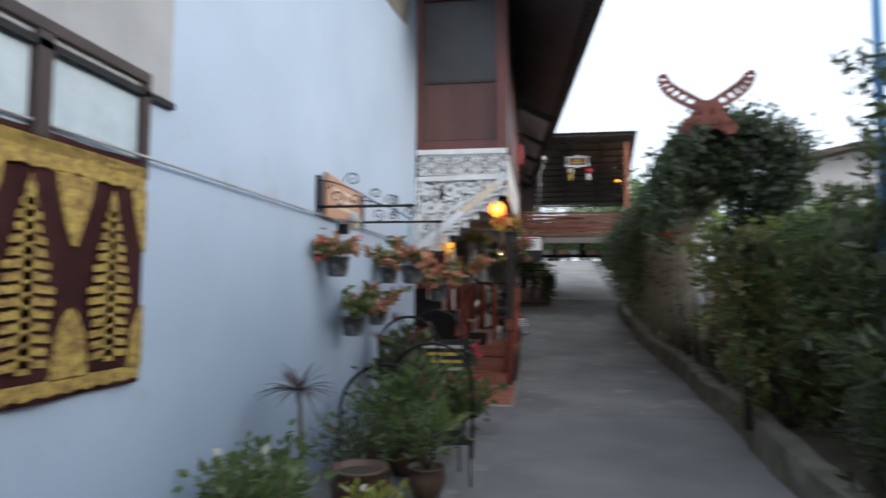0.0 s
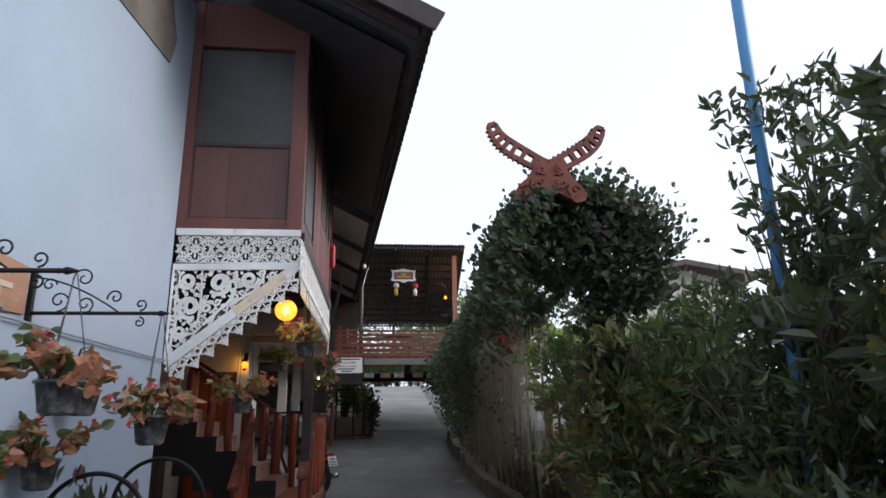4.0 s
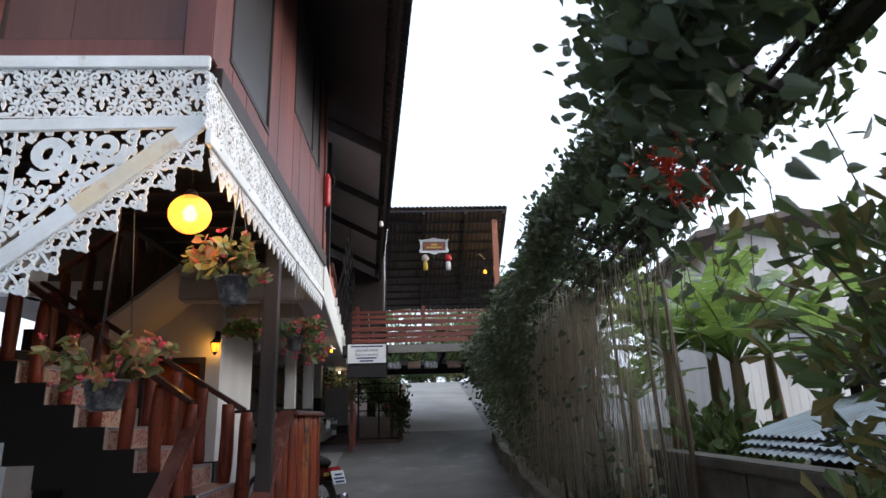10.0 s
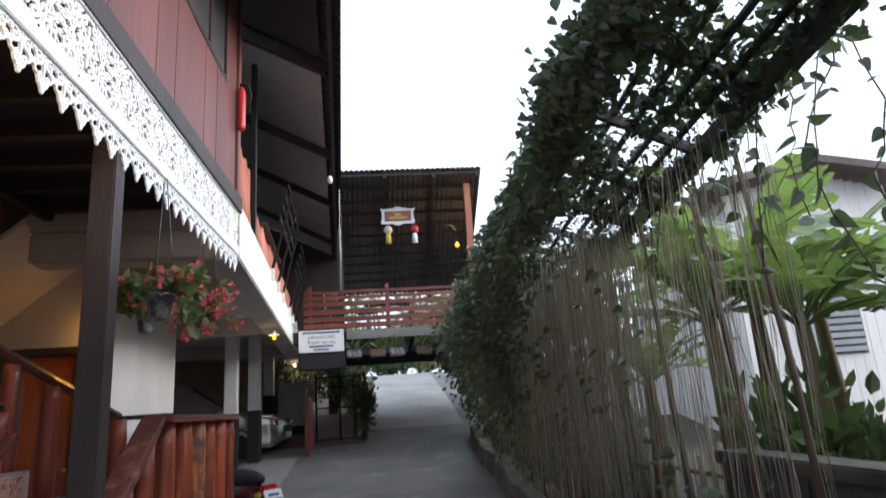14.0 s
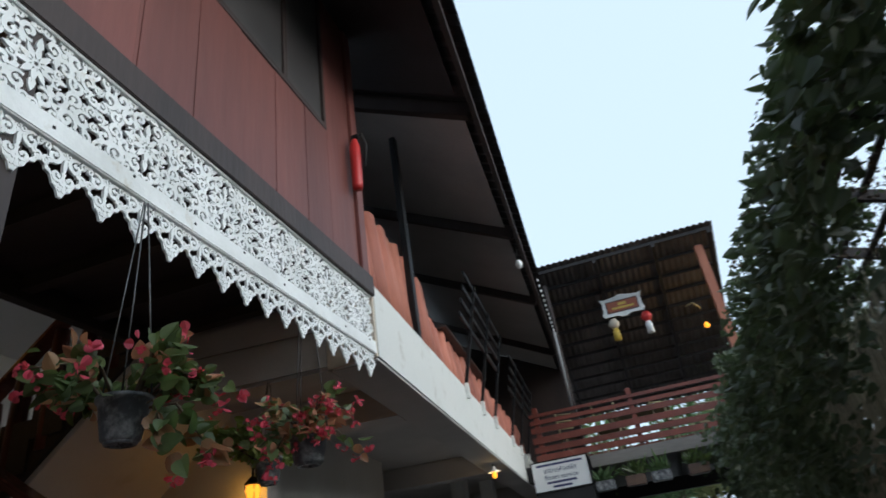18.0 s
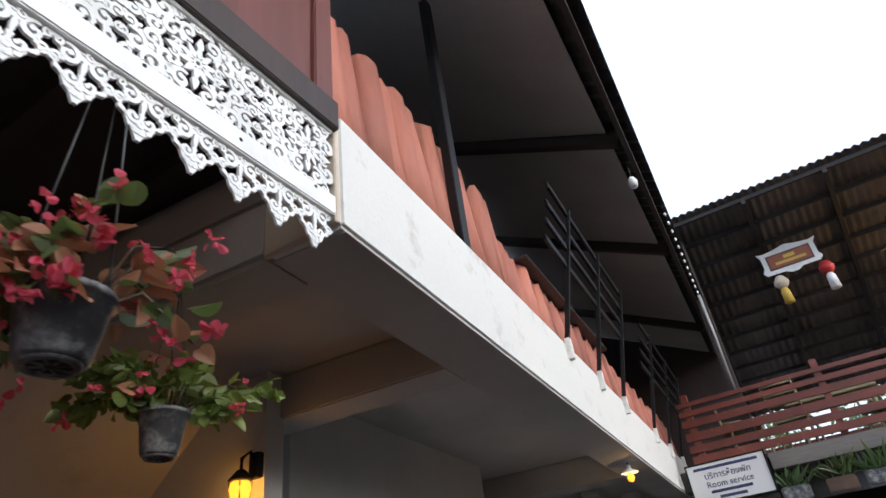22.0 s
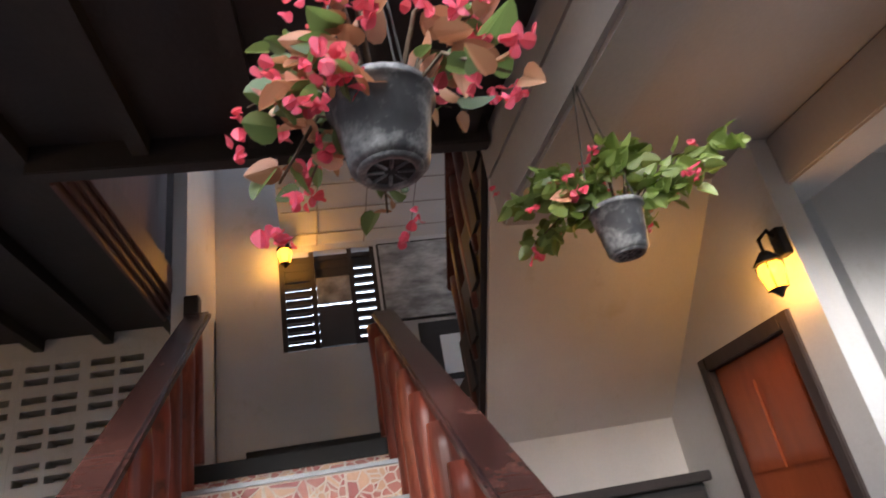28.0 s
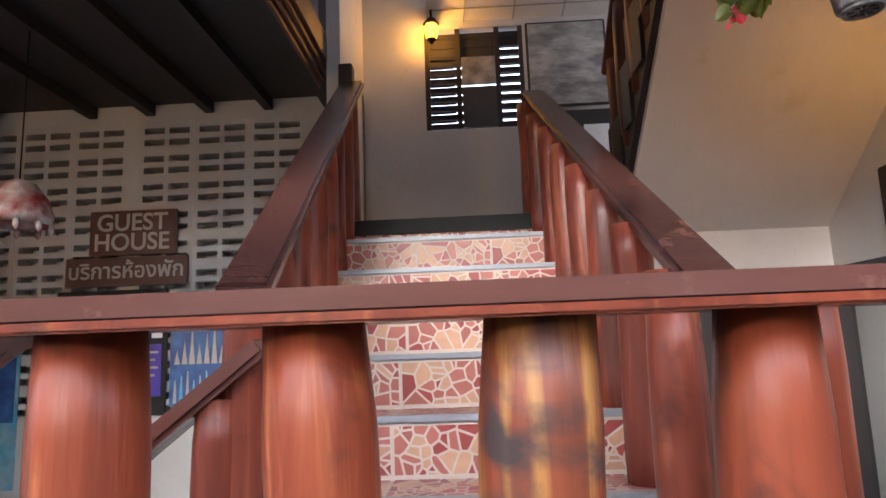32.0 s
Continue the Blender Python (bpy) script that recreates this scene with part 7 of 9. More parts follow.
box("tall_post", 2.68, 2.80, 17.62, 17.74, 2.82, 5.5, M["orange_post"], tro, "orange brown timber post", 0.006)
box("tall_post", 0.28, 0.38, 17.62, 17.74, 2.82, 5.5, M["dark_wood"], tro, "", 0.006)
box("back_post", 3.05, 3.15, 22.6, 22.7, 2.82, 4.4, M["dark_wood"], tro, "", 0.006)
box("back_post", -0.15, -0.05, 22.6, 22.7, 2.82, 4.4, M["dark_wood"], tro, "", 0.006)
b = thing("terrace_bulb", "warm lit bulb hanging under the terrace roof", "lamp", (2.6, 18.6, 4.55))
lathe("bulb", [(0, -0.05), (0.035, -0.03), (0.045, 0.0), (0.02, 0.05), (0, 0.06)], M["lantern_glass"], b, "lit bulb", 10).visible_shadow = False
tube("cord", [(0, 0, 0.05), (0, 0, 0.8)], 0.004, M["metal_dark"], b, seg=4)
tube("bracket", [(0, 0, 0.3), (-0.1, 0, 0.42), (-0.22, 0, 0.38)], 0.012, M["bamboo"], b, seg=5)
lamp_light("terrace_light", (2.6, 18.6, 4.53), 4, (1.0, 0.6, 0.2), 0.04)


def cafe_chair(at, rz):
    c = thing("bamboo_chair", "pale bamboo chair on the terrace", "chair", at, "terrace chairs", "", rz)
    box("seat", -0.2, 0.2, -0.2, 0.2, 0.42, 0.45, M["bamboo"], c, "", 0.006)
    for sx in (-0.17, 0.17):
        for sy in (-0.17, 0.17):
            tube("leg", [(sx * 1.1, sy * 1.1, 0), (sx, sy, 0.43)], 0.017, M["bamboo"], c, seg=6)
        tube("back_post", [(sx, 0.17, 0.43), (sx, 0.25, 0.85)], 0.015, M["bamboo"], c, seg=6)
    for z in (0.6, 0.72, 0.83):
        tube("back_bar", [(-0.17, 0.2 + (z - 0.43) * 0.15, z), (0.17, 0.2 + (z - 0.43) * 0.15, z)], 0.012, M["bamboo"], c, seg=5)


for x, y, rz in ((0.2, 18.3, 20), (0.75, 18.5, 170), (1.7, 18.9, 40), (2.2, 19.6, 200)):
    cafe_chair((x, y, 2.82), rz)
tt = thing("terrace_table", "bamboo table on the terrace", "table", (1.2, 19.2, 2.82))
box("tabletop", -0.5, 0.5, -0.35, 0.35, 0.7, 0.74, M["bamboo"], tt, "", 0.008)
for sx in (-0.42, 0.42):
    for sy in (-0.28, 0.28):
        tube("leg", [(sx, sy, 0), (sx, sy, 0.7)], 0.025, M["bamboo"], tt, seg=6)

# planters hung below the terrace
for k, x in enumerate((0.55, 0.95, 1.28, 1.75, 2.2)):
    p = thing("hung_planter", "small planter of strappy plants hung below the terrace", "planter", (x, 17.4, 2.32), "hung planters")
    bm = box_bm(-0.13, 0.13, -0.08, 0.08, 0, 0.13, 0.012)
    part("box", bm, M["pot_clay"] if k % 2 else M["pot"], p)
    tube("wire", [(-0.12, 0, 0.13), (-0.12, 0.05, 0.34)], 0.004, M["wire"], p, seg=4)
    tube("wire", [(0.12, 0, 0.13), (0.12, 0.05, 0.34)], 0.004, M["wire"], p, seg=4)
    g = np.random.default_rng(70 + k)
    n = 46
    leaves("leaves", np.stack([g.uniform(-0.1, 0.1, n), g.uniform(-0.05, 0.05, n), np.full(n, 0.12)], 1), np.stack([g.normal(0, 0.7, n), g.normal(0, 0.5, n), np.full(n, 0.8)], 1), g.uniform(0.12, 0.3, n), M["leaf_mid"] if k % 2 else M["far_leaf"], p, "", 0.18, 0.2, g)

# ---- parking bay ----
def motorbike(at, rz):
    m_ = thing("motorbike", "dark red step-through motorbike with a white plate", "motorbike", at, "", "", rz)
    for y, nm in ((0.0, "rear_wheel"), (1.2, "front_wheel")):
        w_ = new(nm, None)
        w_.parent = m_
        w_.location = (0, y, 0.28)
        w_.rotation_euler = (0, radians(90), 0)
        prof = [(0.235 + 0.045 * math.cos(a), 0.045 * math.sin(a)) for a in np.linspace(0, 2 * math.pi, 11)]
        lathe("tyre", prof, M["rubber"], w_, "", 24)
        lathe("rim", [(0.2, -0.02), (0.2, 0.02), (0.19, 0.02), (0.19, -0.02), (0.2, -0.02)], M["chrome"], w_, "", 24)
        lathe("hub", [(0, -0.04), (0.05, -0.04), (0.05, 0.04), (0, 0.04)], M["chrome"], w_, "", 12)
        for q in range(8):
            a = q * math.pi / 4
            tube("spoke", [(0.03 * math.cos(a), 0.03 * math.sin(a), 0), (0.195 * math.cos(a), 0.195 * math.sin(a), 0)], 0.004, M["chrome"], w_, seg=4)
    lathe("seat", [(0, 0.09), (0.05, 0.085), (0.1, 0.05), (0.11, 0.0), (0, -0.01)], M["rubber"], m_, "", 14, (0, 0.28, 0.72)).scale = (1, 1, 1)
    bm = bmesh.new()
    bmesh.ops.create_uvsphere(bm, u_segments=16, v_segments=10, radius=1)
    bmesh.ops.scale(bm, vec=(0.12, 0.42, 0.1), verts=bm.verts)
    bmesh.ops.translate(bm, vec=(0, 0.25, 0.72), verts=bm.verts)
    part("saddle", bm, M["rubber"], m_, "", True)
    bm = bmesh.new()
    bmesh.ops.create_uvsphere(bm, u_segments=16, v_segments=10, radius=1)
    bmesh.ops.scale(bm, vec=(0.13, 0.4, 0.14), verts=bm.verts)
    bmesh.ops.translate(bm, vec=(0, 0.18, 0.58), verts=bm.verts)
    M["bike_red"] = mat("dark_red_fairing", (0.06, 0.008, 0.01), 0.2, 0, 0.1, 4, 0.0)
    part("rear_fairing", bm, M["bike_red"], m_, "", True)
    bm = box_bm(-0.09, 0.09, -0.27, -0.2, 0.6, 0.68, 0.015)
    M["tail_red"] = mat("red_tail_lens", (0.4, 0.02, 0.02), 0.2, 0, 0.05, 5, 0.0)
    part("tail_light", bm, M["tail_red"], m_)
    bm = box_bm(-0.1, 0.1, -0.012, 0.004, -0.08, 0.08, 0.004)
    bm.transform(Matrix.Translation((0, -0.31, 0.56)) @ Matrix.Rotation(radians(-22), 4, "X"))
    pl_ = part("number_plate", bm, M["sign_white"], m_, "white number plate with dark print")
    for k, (u0, u1, z) in enumerate(((-0.06, 0.06, 0.03), (-0.08, 0.08, -0.015), (-0.07, 0.07, -0.055))):
        b2 = box_bm(u0, u1, -0.015, -0.0125, z - 0.012, z + 0.012)
        b2.transform(Matrix.Translation((0, -0.31, 0.56)) @ Matrix.Rotation(radians(-22), 4, "X"))
        part("print_bar", b2, M["letter_blue"], pl_)
    bm = box_bm(-0.07, 0.07, -0.3, 0.12, 0.5, 0.52, 0.006)
    part("mudguard", bm, M["rubber"], m_)
    tube("exhaust", [(0.12, 0.55, 0.25), (0.13, 0.1, 0.26), (0.14, -0.3, 0.33)], [0.025, 0.035, 0.045], M["chrome"], m_, seg=10)
    tube("frame_tube", [(0, 0.35, 0.55), (0, 0.75, 0.35), (0, 1.0, 0.75)], 0.035, M["bike_red"], m_, seg=8)
    tube("fork", [(0, 1.2, 0.28), (0, 1.08, 0.68), (0, 1.0, 0.98)], 0.025, M["chrome"], m_, seg=8)
    tube("handlebar", [(-0.32, 0.92, 1.0), (0, 1.02, 0.98), (0.32, 0.92, 1.0)], 0.014, M["metal_dark"], m_, seg=6)
    bm = bmesh.new()
    bmesh.ops.create_uvsphere(bm, u_segments=14, v_segments=8, radius=0.1)
    bmesh.ops.translate(bm, vec=(0, 1.12, 0.92), verts=bm.verts)
    part("headlight_shell", bm, M["bike_red"], m_, "", True)
    for sx in (-1, 1):
        tube("mirror_arm", [(0.26 * sx, 0.94, 1.0), (0.3 * sx, 0.9, 1.18)], 0.006, M["metal_dark"], m_, seg=5)
        lathe("mirror", [(0, 0.012), (0.05, 0.008), (0.05, -0.008), (0, -0.01)], M["metal_dark"], m_, "", 12).matrix_basis = pose(0.3 * sx, 0.9, 1.2, 80, 0, 0)
        box("indicator", 0.11 * sx - 0.03, 0.11 * sx + 0.03, -0.25, -0.2, 0.58, 0.62, M["yellow"], m_, "", 0.008)
    tube("side_stand", [(-0.08, 0.5, 0.25), (-0.22, 0.55, 0.0)], 0.01, M["metal_dark"], m_, seg=5)
    return m_


motorbike((-0.22, 12.95, rise(13.05)), 50)


def parked_car(at, rz):
    """A small silver car with its nose to the drive."""
    c = thing("parked_car", "silver hatchback parked under the building", "car", at, "", "", rz)
    prof = [(0.0, 0.35), (0.02, 0.62), (0.12, 0.74), (0.75, 0.88), (1.15, 1.02), (1.75, 1.42), (2.6, 1.47), (3.3, 1.38), (3.75, 0.95), (3.85, 0.6), (3.82, 0.3), (0.1, 0.25)]
    V, F = [], []
    xs = [(-0.82, 0.04), (-0.78, 0.0), (-0.4, -0.0), (0.4, 0.0), (0.78, 0.0), (0.82, 0.04)]
    for x, inset in xs:
        for y, z in prof:
            tuck = 0.12 if (z > 1.1 and abs(x) > 0.7) else 0
            V.append((x - math.copysign(tuck, x), y + (0.14 if abs(x) > 0.7 and y < 0.1 else 0) + inset, z - inset * 0.5))
    n = len(prof)
    for i in range(len(xs) - 1):
        for k in range(n):
            F.append((i * n + k, i * n + (k + 1) % n, (i + 1) * n + (k + 1) % n, (i + 1) * n + k))
    F += [tuple(range(n - 1, -1, -1)), tuple((len(xs) - 1) * n + k for k in range(n))]
    link("body", V, F, M["car_paint"], c, "", True)
    link("windscreen", [(-0.6, 1.14, 1.05), (0.6, 1.14, 1.05), (0.55, 1.68, 1.41), (-0.55, 1.68, 1.41)], [(0, 1, 2, 3)], M["glass_dark"], c)
    for sx in (-1, 1):
        bm = bmesh.new()
        bmesh.ops.create_uvsphere(bm, u_segments=12, v_segments=8, radius=1)
        bmesh.ops.scale(bm, vec=(0.15, 0.08, 0.08), verts=bm.verts)
        bmesh.ops.translate(bm, vec=(0.58 * sx, 0.12, 0.66), verts=bm.verts)
        part("headlight", bm, M["chrome"], c, "", True)
        for y in (0.72, 3.1):
            w_ = lathe("wheel", [(0, -0.09), (0.18, -0.09), (0.2, -0.05), (0.29, -0.09), (0.3, 0), (0.29, 0.09), (0, 0.09)], M["rubber"], c, "", 20)
            w_.matrix_basis = pose(0.75 * sx, y, 0.3, 0, 90, 0)
    box("grille", -0.35, 0.35, 0.0, 0.05, 0.5, 0.6, M["black"], c, "", 0.01)
    box("number_plate", -0.22, 0.22, -0.01, 0.02, 0.36, 0.47, M["sign_white"], c, "", 0.004)
    return c


parked_car((-0.87, 19.4, rise(18.4) - 0.03), 86)
rb = thing("red_screen", "red painted board screen at the end of the parking bay", "screen")
box("panel", -0.42, -0.38, 18.5, 19.3, rise(18.9) - 0.1, 1.72, M["red"], rb, "", 0.006)
box("frame", -0.43, -0.36, 18.42, 18.5, rise(18.4) - 0.05, 1.77, M["red_rail"], rb, "", 0.005)
gx = thing("grey_cabinet", "grey upper board over a black base by the red screen", "cabinet")
box("upper_board", -1.26, -0.69, 20.58, 20.68, 1.235, 2.13, M["grey_sheet"], gx, "", 0.006)
box("base", -1.26, -0.69, 20.53, 20.73, 0.6, 1.235, M["black"], gx, "", 0.006)
# iron rack with plants beyond the terrace
rk2 = thing("iron_rack", "black iron pipe rack with plants on it", "rack", (0, 0, 0))
ry = 19.6
for x in (-0.35, 0.12, 0.62):
    tube("upright", [(x, ry, rise(ry) - 0.05), (x, ry, 2.2)], 0.022, M["metal_dark"], rk2, seg=6)
for z in (1.55, 1.75, 1.95, 2.15):
    tube("bar", [(-0.35, ry, z), (0.62, ry, z)], 0.014, M["metal_dark"], rk2, seg=5)
box("base_rail", -0.35, 0.65, ry - 0.02, ry + 0.02, rise(ry) + 0.02, rise(ry) + 0.07, M["dark_wood"], rk2)
bush("rack_plant", (0.62, 19.5, rise(19.5)), (0.2, 0.2, 1.15), 500, 0.1, M["leaf"], "dark leafy plant climbing a post", 90, 0.9, 0.2, 9)
bush("rack_plant", (0.4, 19.75, rise(19.8)), (0.2, 0.2, 1.25), 150, 0.09, M["leaf_mid"], "potted plants on the rack", 91, 0.9, 0.2, 8, extra=M["flower"], tint_share=0.1)
bush("far_shrub", (0.2, 22.5, rise(22.5)), (0.5, 0.5, 1.2), 420, 0.14, M["far_leaf"], "shrub beside the upper drive", 92, 0.9, 0.2, 8)
bush("far_shrub", (1.2, 33, rise(33)), (1.6, 0.8, 1.1), 900, 0.2, M["far_leaf"], "low flowering shrubs at the top of the drive", 93, 0.9, 0.2, 14, extra=M["white_flower"], tint_share=0.06)

for k, (x, y, h) in enumerate(((-0.9, 21.4, 1.5), (-0.2, 22.6, 1.4), (-1.6, 22.4, 1.7), (0.15, 24.6, 1.3), (-1.0, 24.5, 1.6), (0.1, 27.0, 1.3))):
    bush("verge_shrub", (x, y, rise(y)), (0.55, 0.5, h), 520, 0.11, M["leaf"], "dark shrub on the bare earth beside the upper drive", 680 + k, 0.8, 0.3, 9, extra=M["flower"] if k % 3 == 0 else None, tint_share=0.04)


# ---- planted side ----
def soft_points(n, g, y0, y1, prof, thick):
    """Points scattered round a cross-section line that runs along y; prof(u, y) gives (x, z, nx, nz) for u in 0..1."""
    P, W = [], []
    for _ in range(n):
        y = g.uniform(y0, y1)
        x, z, nx, nz = prof(g.uniform(), y)
        o = g.normal(0, thick)
        P.append((x + nx * o + g.normal(0, 0.03), y, z + nz * o + g.normal(0, 0.03)))
        W.append((nx + g.normal(0, 0.5), g.normal(0, 0.5), nz * 0.5 - 0.6 + g.normal(0, 0.4)))
    return P, W


def section(pts):
    L = [math.hypot(b[0] - a[0], b[1] - a[1]) for a, b in zip(pts, pts[1:])]
    tot = sum(L)

    def at(u, y):
        d = u * tot
        for (a, b, l) in zip(pts, pts[1:], L):
            if d <= l:
                s = d / l
                dx, dz = (b[0] - a[0]) / l, (b[1] - a[1]) / l
                lump = 0.06 * noise.noise((y * 1.3, d * 1.5, 3.0))
                return a[0] + dx * d + dz * lump + 0.0 * s, a[1] + dz * d - dx * lump, dz, -dx
            d -= l
        return pts[-1][0], pts[-1][1], 1, 0
    return at


M["ivy_stem"] = mat("mossy_dark_stem", (0.06, 0.055, 0.038), 0.9, 0, 0.3, 8, 0.4, (0.035, 0.04, 0.022), 40, (1, 1, 0.2))
gv = np.random.default_rng(21)
arb = thing("vine_arbour", "ivy covered arbour with a small gabled roof beside the drive", "arbour")
# carrying frame
for x, y, h in ((2.95, 11.4, 2.5), (2.95, 14.6, 2.5), (1.55, 5.48, 0)):
    if h:
        tube("ivy_post", [(x, y, 0.15), (x - 0.04, y + 0.03, h * 0.5), (x - 0.02, y, h)], [0.03, 0.026, 0.022], M["ivy_stem"], arb, "", 8)
beam_between("ridge_beam", (1.82, 5.4, 2.78), (2.5, 16.5, 2.70), 0.08, 0.1, M["dark_wood"], arb)
beam_between("plate_beam", (2.23, 5.7, 2.5), (3.3, 15.0, 2.5), 0.06, 0.09, M["ivy_stem"], arb, "dark weathered timber edge beam", 0.004)
beam_between("plate_beam", (1.62, 5.42, 2.42), (1.66, 6.6, 2.43), 0.05, 0.07, M["dark_wood"], arb)
beam_between("brace", (1.88, 6.1, 2.70), (2.32, 5.8, 2.28), 0.07, 0.03, M["dark_wood"], arb, "weathered brown brace of the gable", 0.003)
for k in range(18):
    y = 5.5 + 0.62 * k
    beam_between("rafter", (1.84 + 0.058 * (y - 5.4), y, 2.76), (2.20 + 0.115 * (y - 5.4), y, 2.5), 0.03, 0.05, M["dark_wood"], arb)
    if k < 2:
        beam_between("rafter", (1.84, y, 2.8), (1.62, y, 2.45), 0.03, 0.05, M["dark_wood"], arb)
for k in range(5):
    s = (k + 0.5) / 5
    beam_between("lath", (1.84 + 0.35 * s, 5.45, 2.82 - 0.3 * s), (2.5 + 0.6 * s, 15.0, 2.74 - 0.22 * s), 0.03, 0.015, M["dark_wood"], arb)


def eave_in(y):
    """The garden-side edge of the arbour roof."""
    return 2.20 + 0.115 * (y - 5.4)


def leaky(x, y):
    """Where the leaf cover of the roof is thin."""
    return noise.noise((x * 2.6, y * 1.9, 7.0)) > 0.08


def roof_sheet(n, g, y0, y1, thick):
    """Points in the thin sloping leaf cover between the drive-side edge and the garden-side eave."""
    P, W = [], []
    while len(P) < n:
        y, s = g.uniform(y0, y1), g.uniform(-0.05, 1.0)
        xl = 1.93 + 0.012 * (y - 6.5)
        x = xl + (eave_in(y) - xl) * s
        if y > 6.5 and leaky(x, y) and g.uniform() > 0.06:
            continue
        P.append((x, y, 2.80 - 0.28 * s + g.normal(0, thick))), W.append((g.normal(), g.normal(), -0.5 + 0.5 * g.normal()))
    return P, W


# gable front: dark backing, carved barge boards and crossed horns
M["rust_wood"] = mat("rust_red_carved_wood", (0.24, 0.065, 0.04), 0.65, 0, 0.2, 5, 0.3, (0.15, 0.045, 0.03), 40)
HG = Matrix(((1, 0, 0, 1.79), (0, 0, -1, 5.40), (0, 1, 0, 2.94), (0, 0, 0, 1)))


def horn(sgn):
    """One curved horn, pierced along its length."""
    f = Fret(0.03)
    n = 15
    mid = []
    for i in range(n):
        s = i / (n - 1)
        mid.append((sgn * (0.02 + 0.34 * s + 0.06 * math.sin(math.pi * s)), -0.02 + 0.30 * s ** 1.35 + 0.02 * math.sin(5 * s)))
    wd = lambda s: 0.034 * (1 - 0.25 * s) + 0.012 * math.sin(math.pi * s)
    left, right = [], []
    for i, (x, y) in enumerate(mid):
        xa, ya = mid[max(0, i - 1)]
        xb, yb = mid[min(n - 1, i + 1)]
        L = math.hypot(xb - xa, yb - ya)
        nx, ny = -(yb - ya) / L, (xb - xa) / L
        w = wd(i / (n - 1))
        left.append((x + nx * w, y + ny * w)), right.append((x - nx * w, y - ny * w))
    f.ribbon(left, 0.034, 0.024), f.ribbon(right, 0.034, 0.024)
    for i in range(0, n, 2):
        f.ribbon([left[i], mid[i], right[i]], 0.03)
    f.ribbon([left[-1], mid[-1], right[-1]], 0.03)
    for i in range(1, n - 1):
        f.leaf(*left[i], math.atan2(left[i][1] - mid[i][1], left[i][0] - mid[i][0]), 0.028, 0.02)
    ob = link("horn", [HG @ Vector(v) for v in f.V], f.F, M["rust_wood"], arb, "rust red pierced gable horn")
    return ob


horn(1), horn(-1)
lobe = [(0, -0.2), (0.05, -0.17), (0.10, -0.2), (0.16, -0.235), (0.22, -0.22), (0.235, -0.175), (0.20, -0.12), (0.15, -0.075), (0.115, -0.02), (0.09, 0.03), (0.05, 0.055), (0, 0.03)]
plate("crossing_boss", lobe + [(-x, y) for x, y in lobe[-2:0:-1]], 0.04, M["rust_wood"], arb, "carved rust red board at the crossing", HG @ Matrix.Translation((0, -0.03, 0.0)))
for sgn in (-1, 1):
    for x, y, r, a0 in ((0.15, -0.16, 0.055, 0.4), (0.075, -0.11, 0.04, 2.2), (0.05, -0.02, 0.035, 4.0)):
        boss = Fret(0.014)
        boss.comma(sgn * x, y, r, a0 if sgn > 0 else math.pi - a0, sgn)
        link("carved_scroll", [HG @ Matrix.Translation((0, -0.03, 0.04)) @ Vector(v) for v in boss.V], boss.F, M["rust_wood"], arb)

# boarded little roof and the dark back of the gable
for nm, a, b_ in (("roof_board", (1.84, 2.84), (2.3, 2.64)), ("roof_board", (1.84, 2.84), (1.60, 2.44))):
    V = [(x, y, z + t_) for t_ in (0, 0.015) for x, y, z in ((a[0], 5.46, a[1]), (b_[0], 5.46, b_[1]), (b_[0], 5.95, b_[1]), (a[0], 5.95, a[1]))]
    link(nm, V, [(0, 1, 2, 3), (4, 7, 6, 5), (0, 4, 5, 1), (1, 5, 6, 2), (2, 6, 7, 3), (3, 7, 4, 0)], M["black_wood"], arb, "dark boarded slope")
# ivy: roof and the outer curtain
roof_sec = section([(1.50, 2.25), (1.56, 2.52), (1.66, 2.72), (1.86, 2.88), (2.25, 2.88), (2.62, 2.7), (2.72, 2.45)])
P, W = soft_points(3300, gv, 5.42, 6.5, roof_sec, 0.07)
near = [i for i in range(len(P)) if P[i][1] < 5.75 or P[i][0] < 1.82 or (P[i][0] < 2.0 and gv.uniform() < 0.35)]
P, W = [P[i] for i in near], [W[i] for i in near]
leaves("ivy_roof", P, W, gv.uniform(0.03, 0.06, len(P)), M["leaf_vine"], arb, "", 0.95, 0.3, gv)
P, W = soft_points(4200, gv, 6.5, 9.3, section([(1.89, 2.5), (1.88, 2.66), (1.93, 2.8)]), 0.045)
leaves("ivy_roof", P, W, gv.uniform(0.028, 0.055, len(P)), M["leaf_vine"], arb, "", 0.95, 0.3, gv, HEART)
P, W = roof_sheet(8600, gv, 5.5, 14.5, 0.035)
leaves("ivy_roof", P, W, gv.uniform(0.03, 0.06, len(P)), M["leaf_vine"], arb, "", 0.95, 0.3, gv, HEART)
curt = section([(2.0, 2.80), (1.95, 2.52), (2.08, 2.1), (2.28, 1.7), (2.46, 1.2), (2.58, 0.75)])
P, W = soft_points(15000, gv, 8.6, 16.6, curt, 0.055)
P = [(x + min(max(0.045 * (y - 9.5), 0.0), 0.2), y, z) for x, y, z in P]
keep = [i for i in range(len(P)) if P[i][2] > 2.45 - 0.17 * min(3.0, max(0.0, P[i][1] - 10)) + 0.1 * math.sin(P[i][1] * 3.1) or gv.uniform() < (0.02 if P[i][1] < 11.5 else 0.08 if P[i][1] < 13.4 else 0.85)]
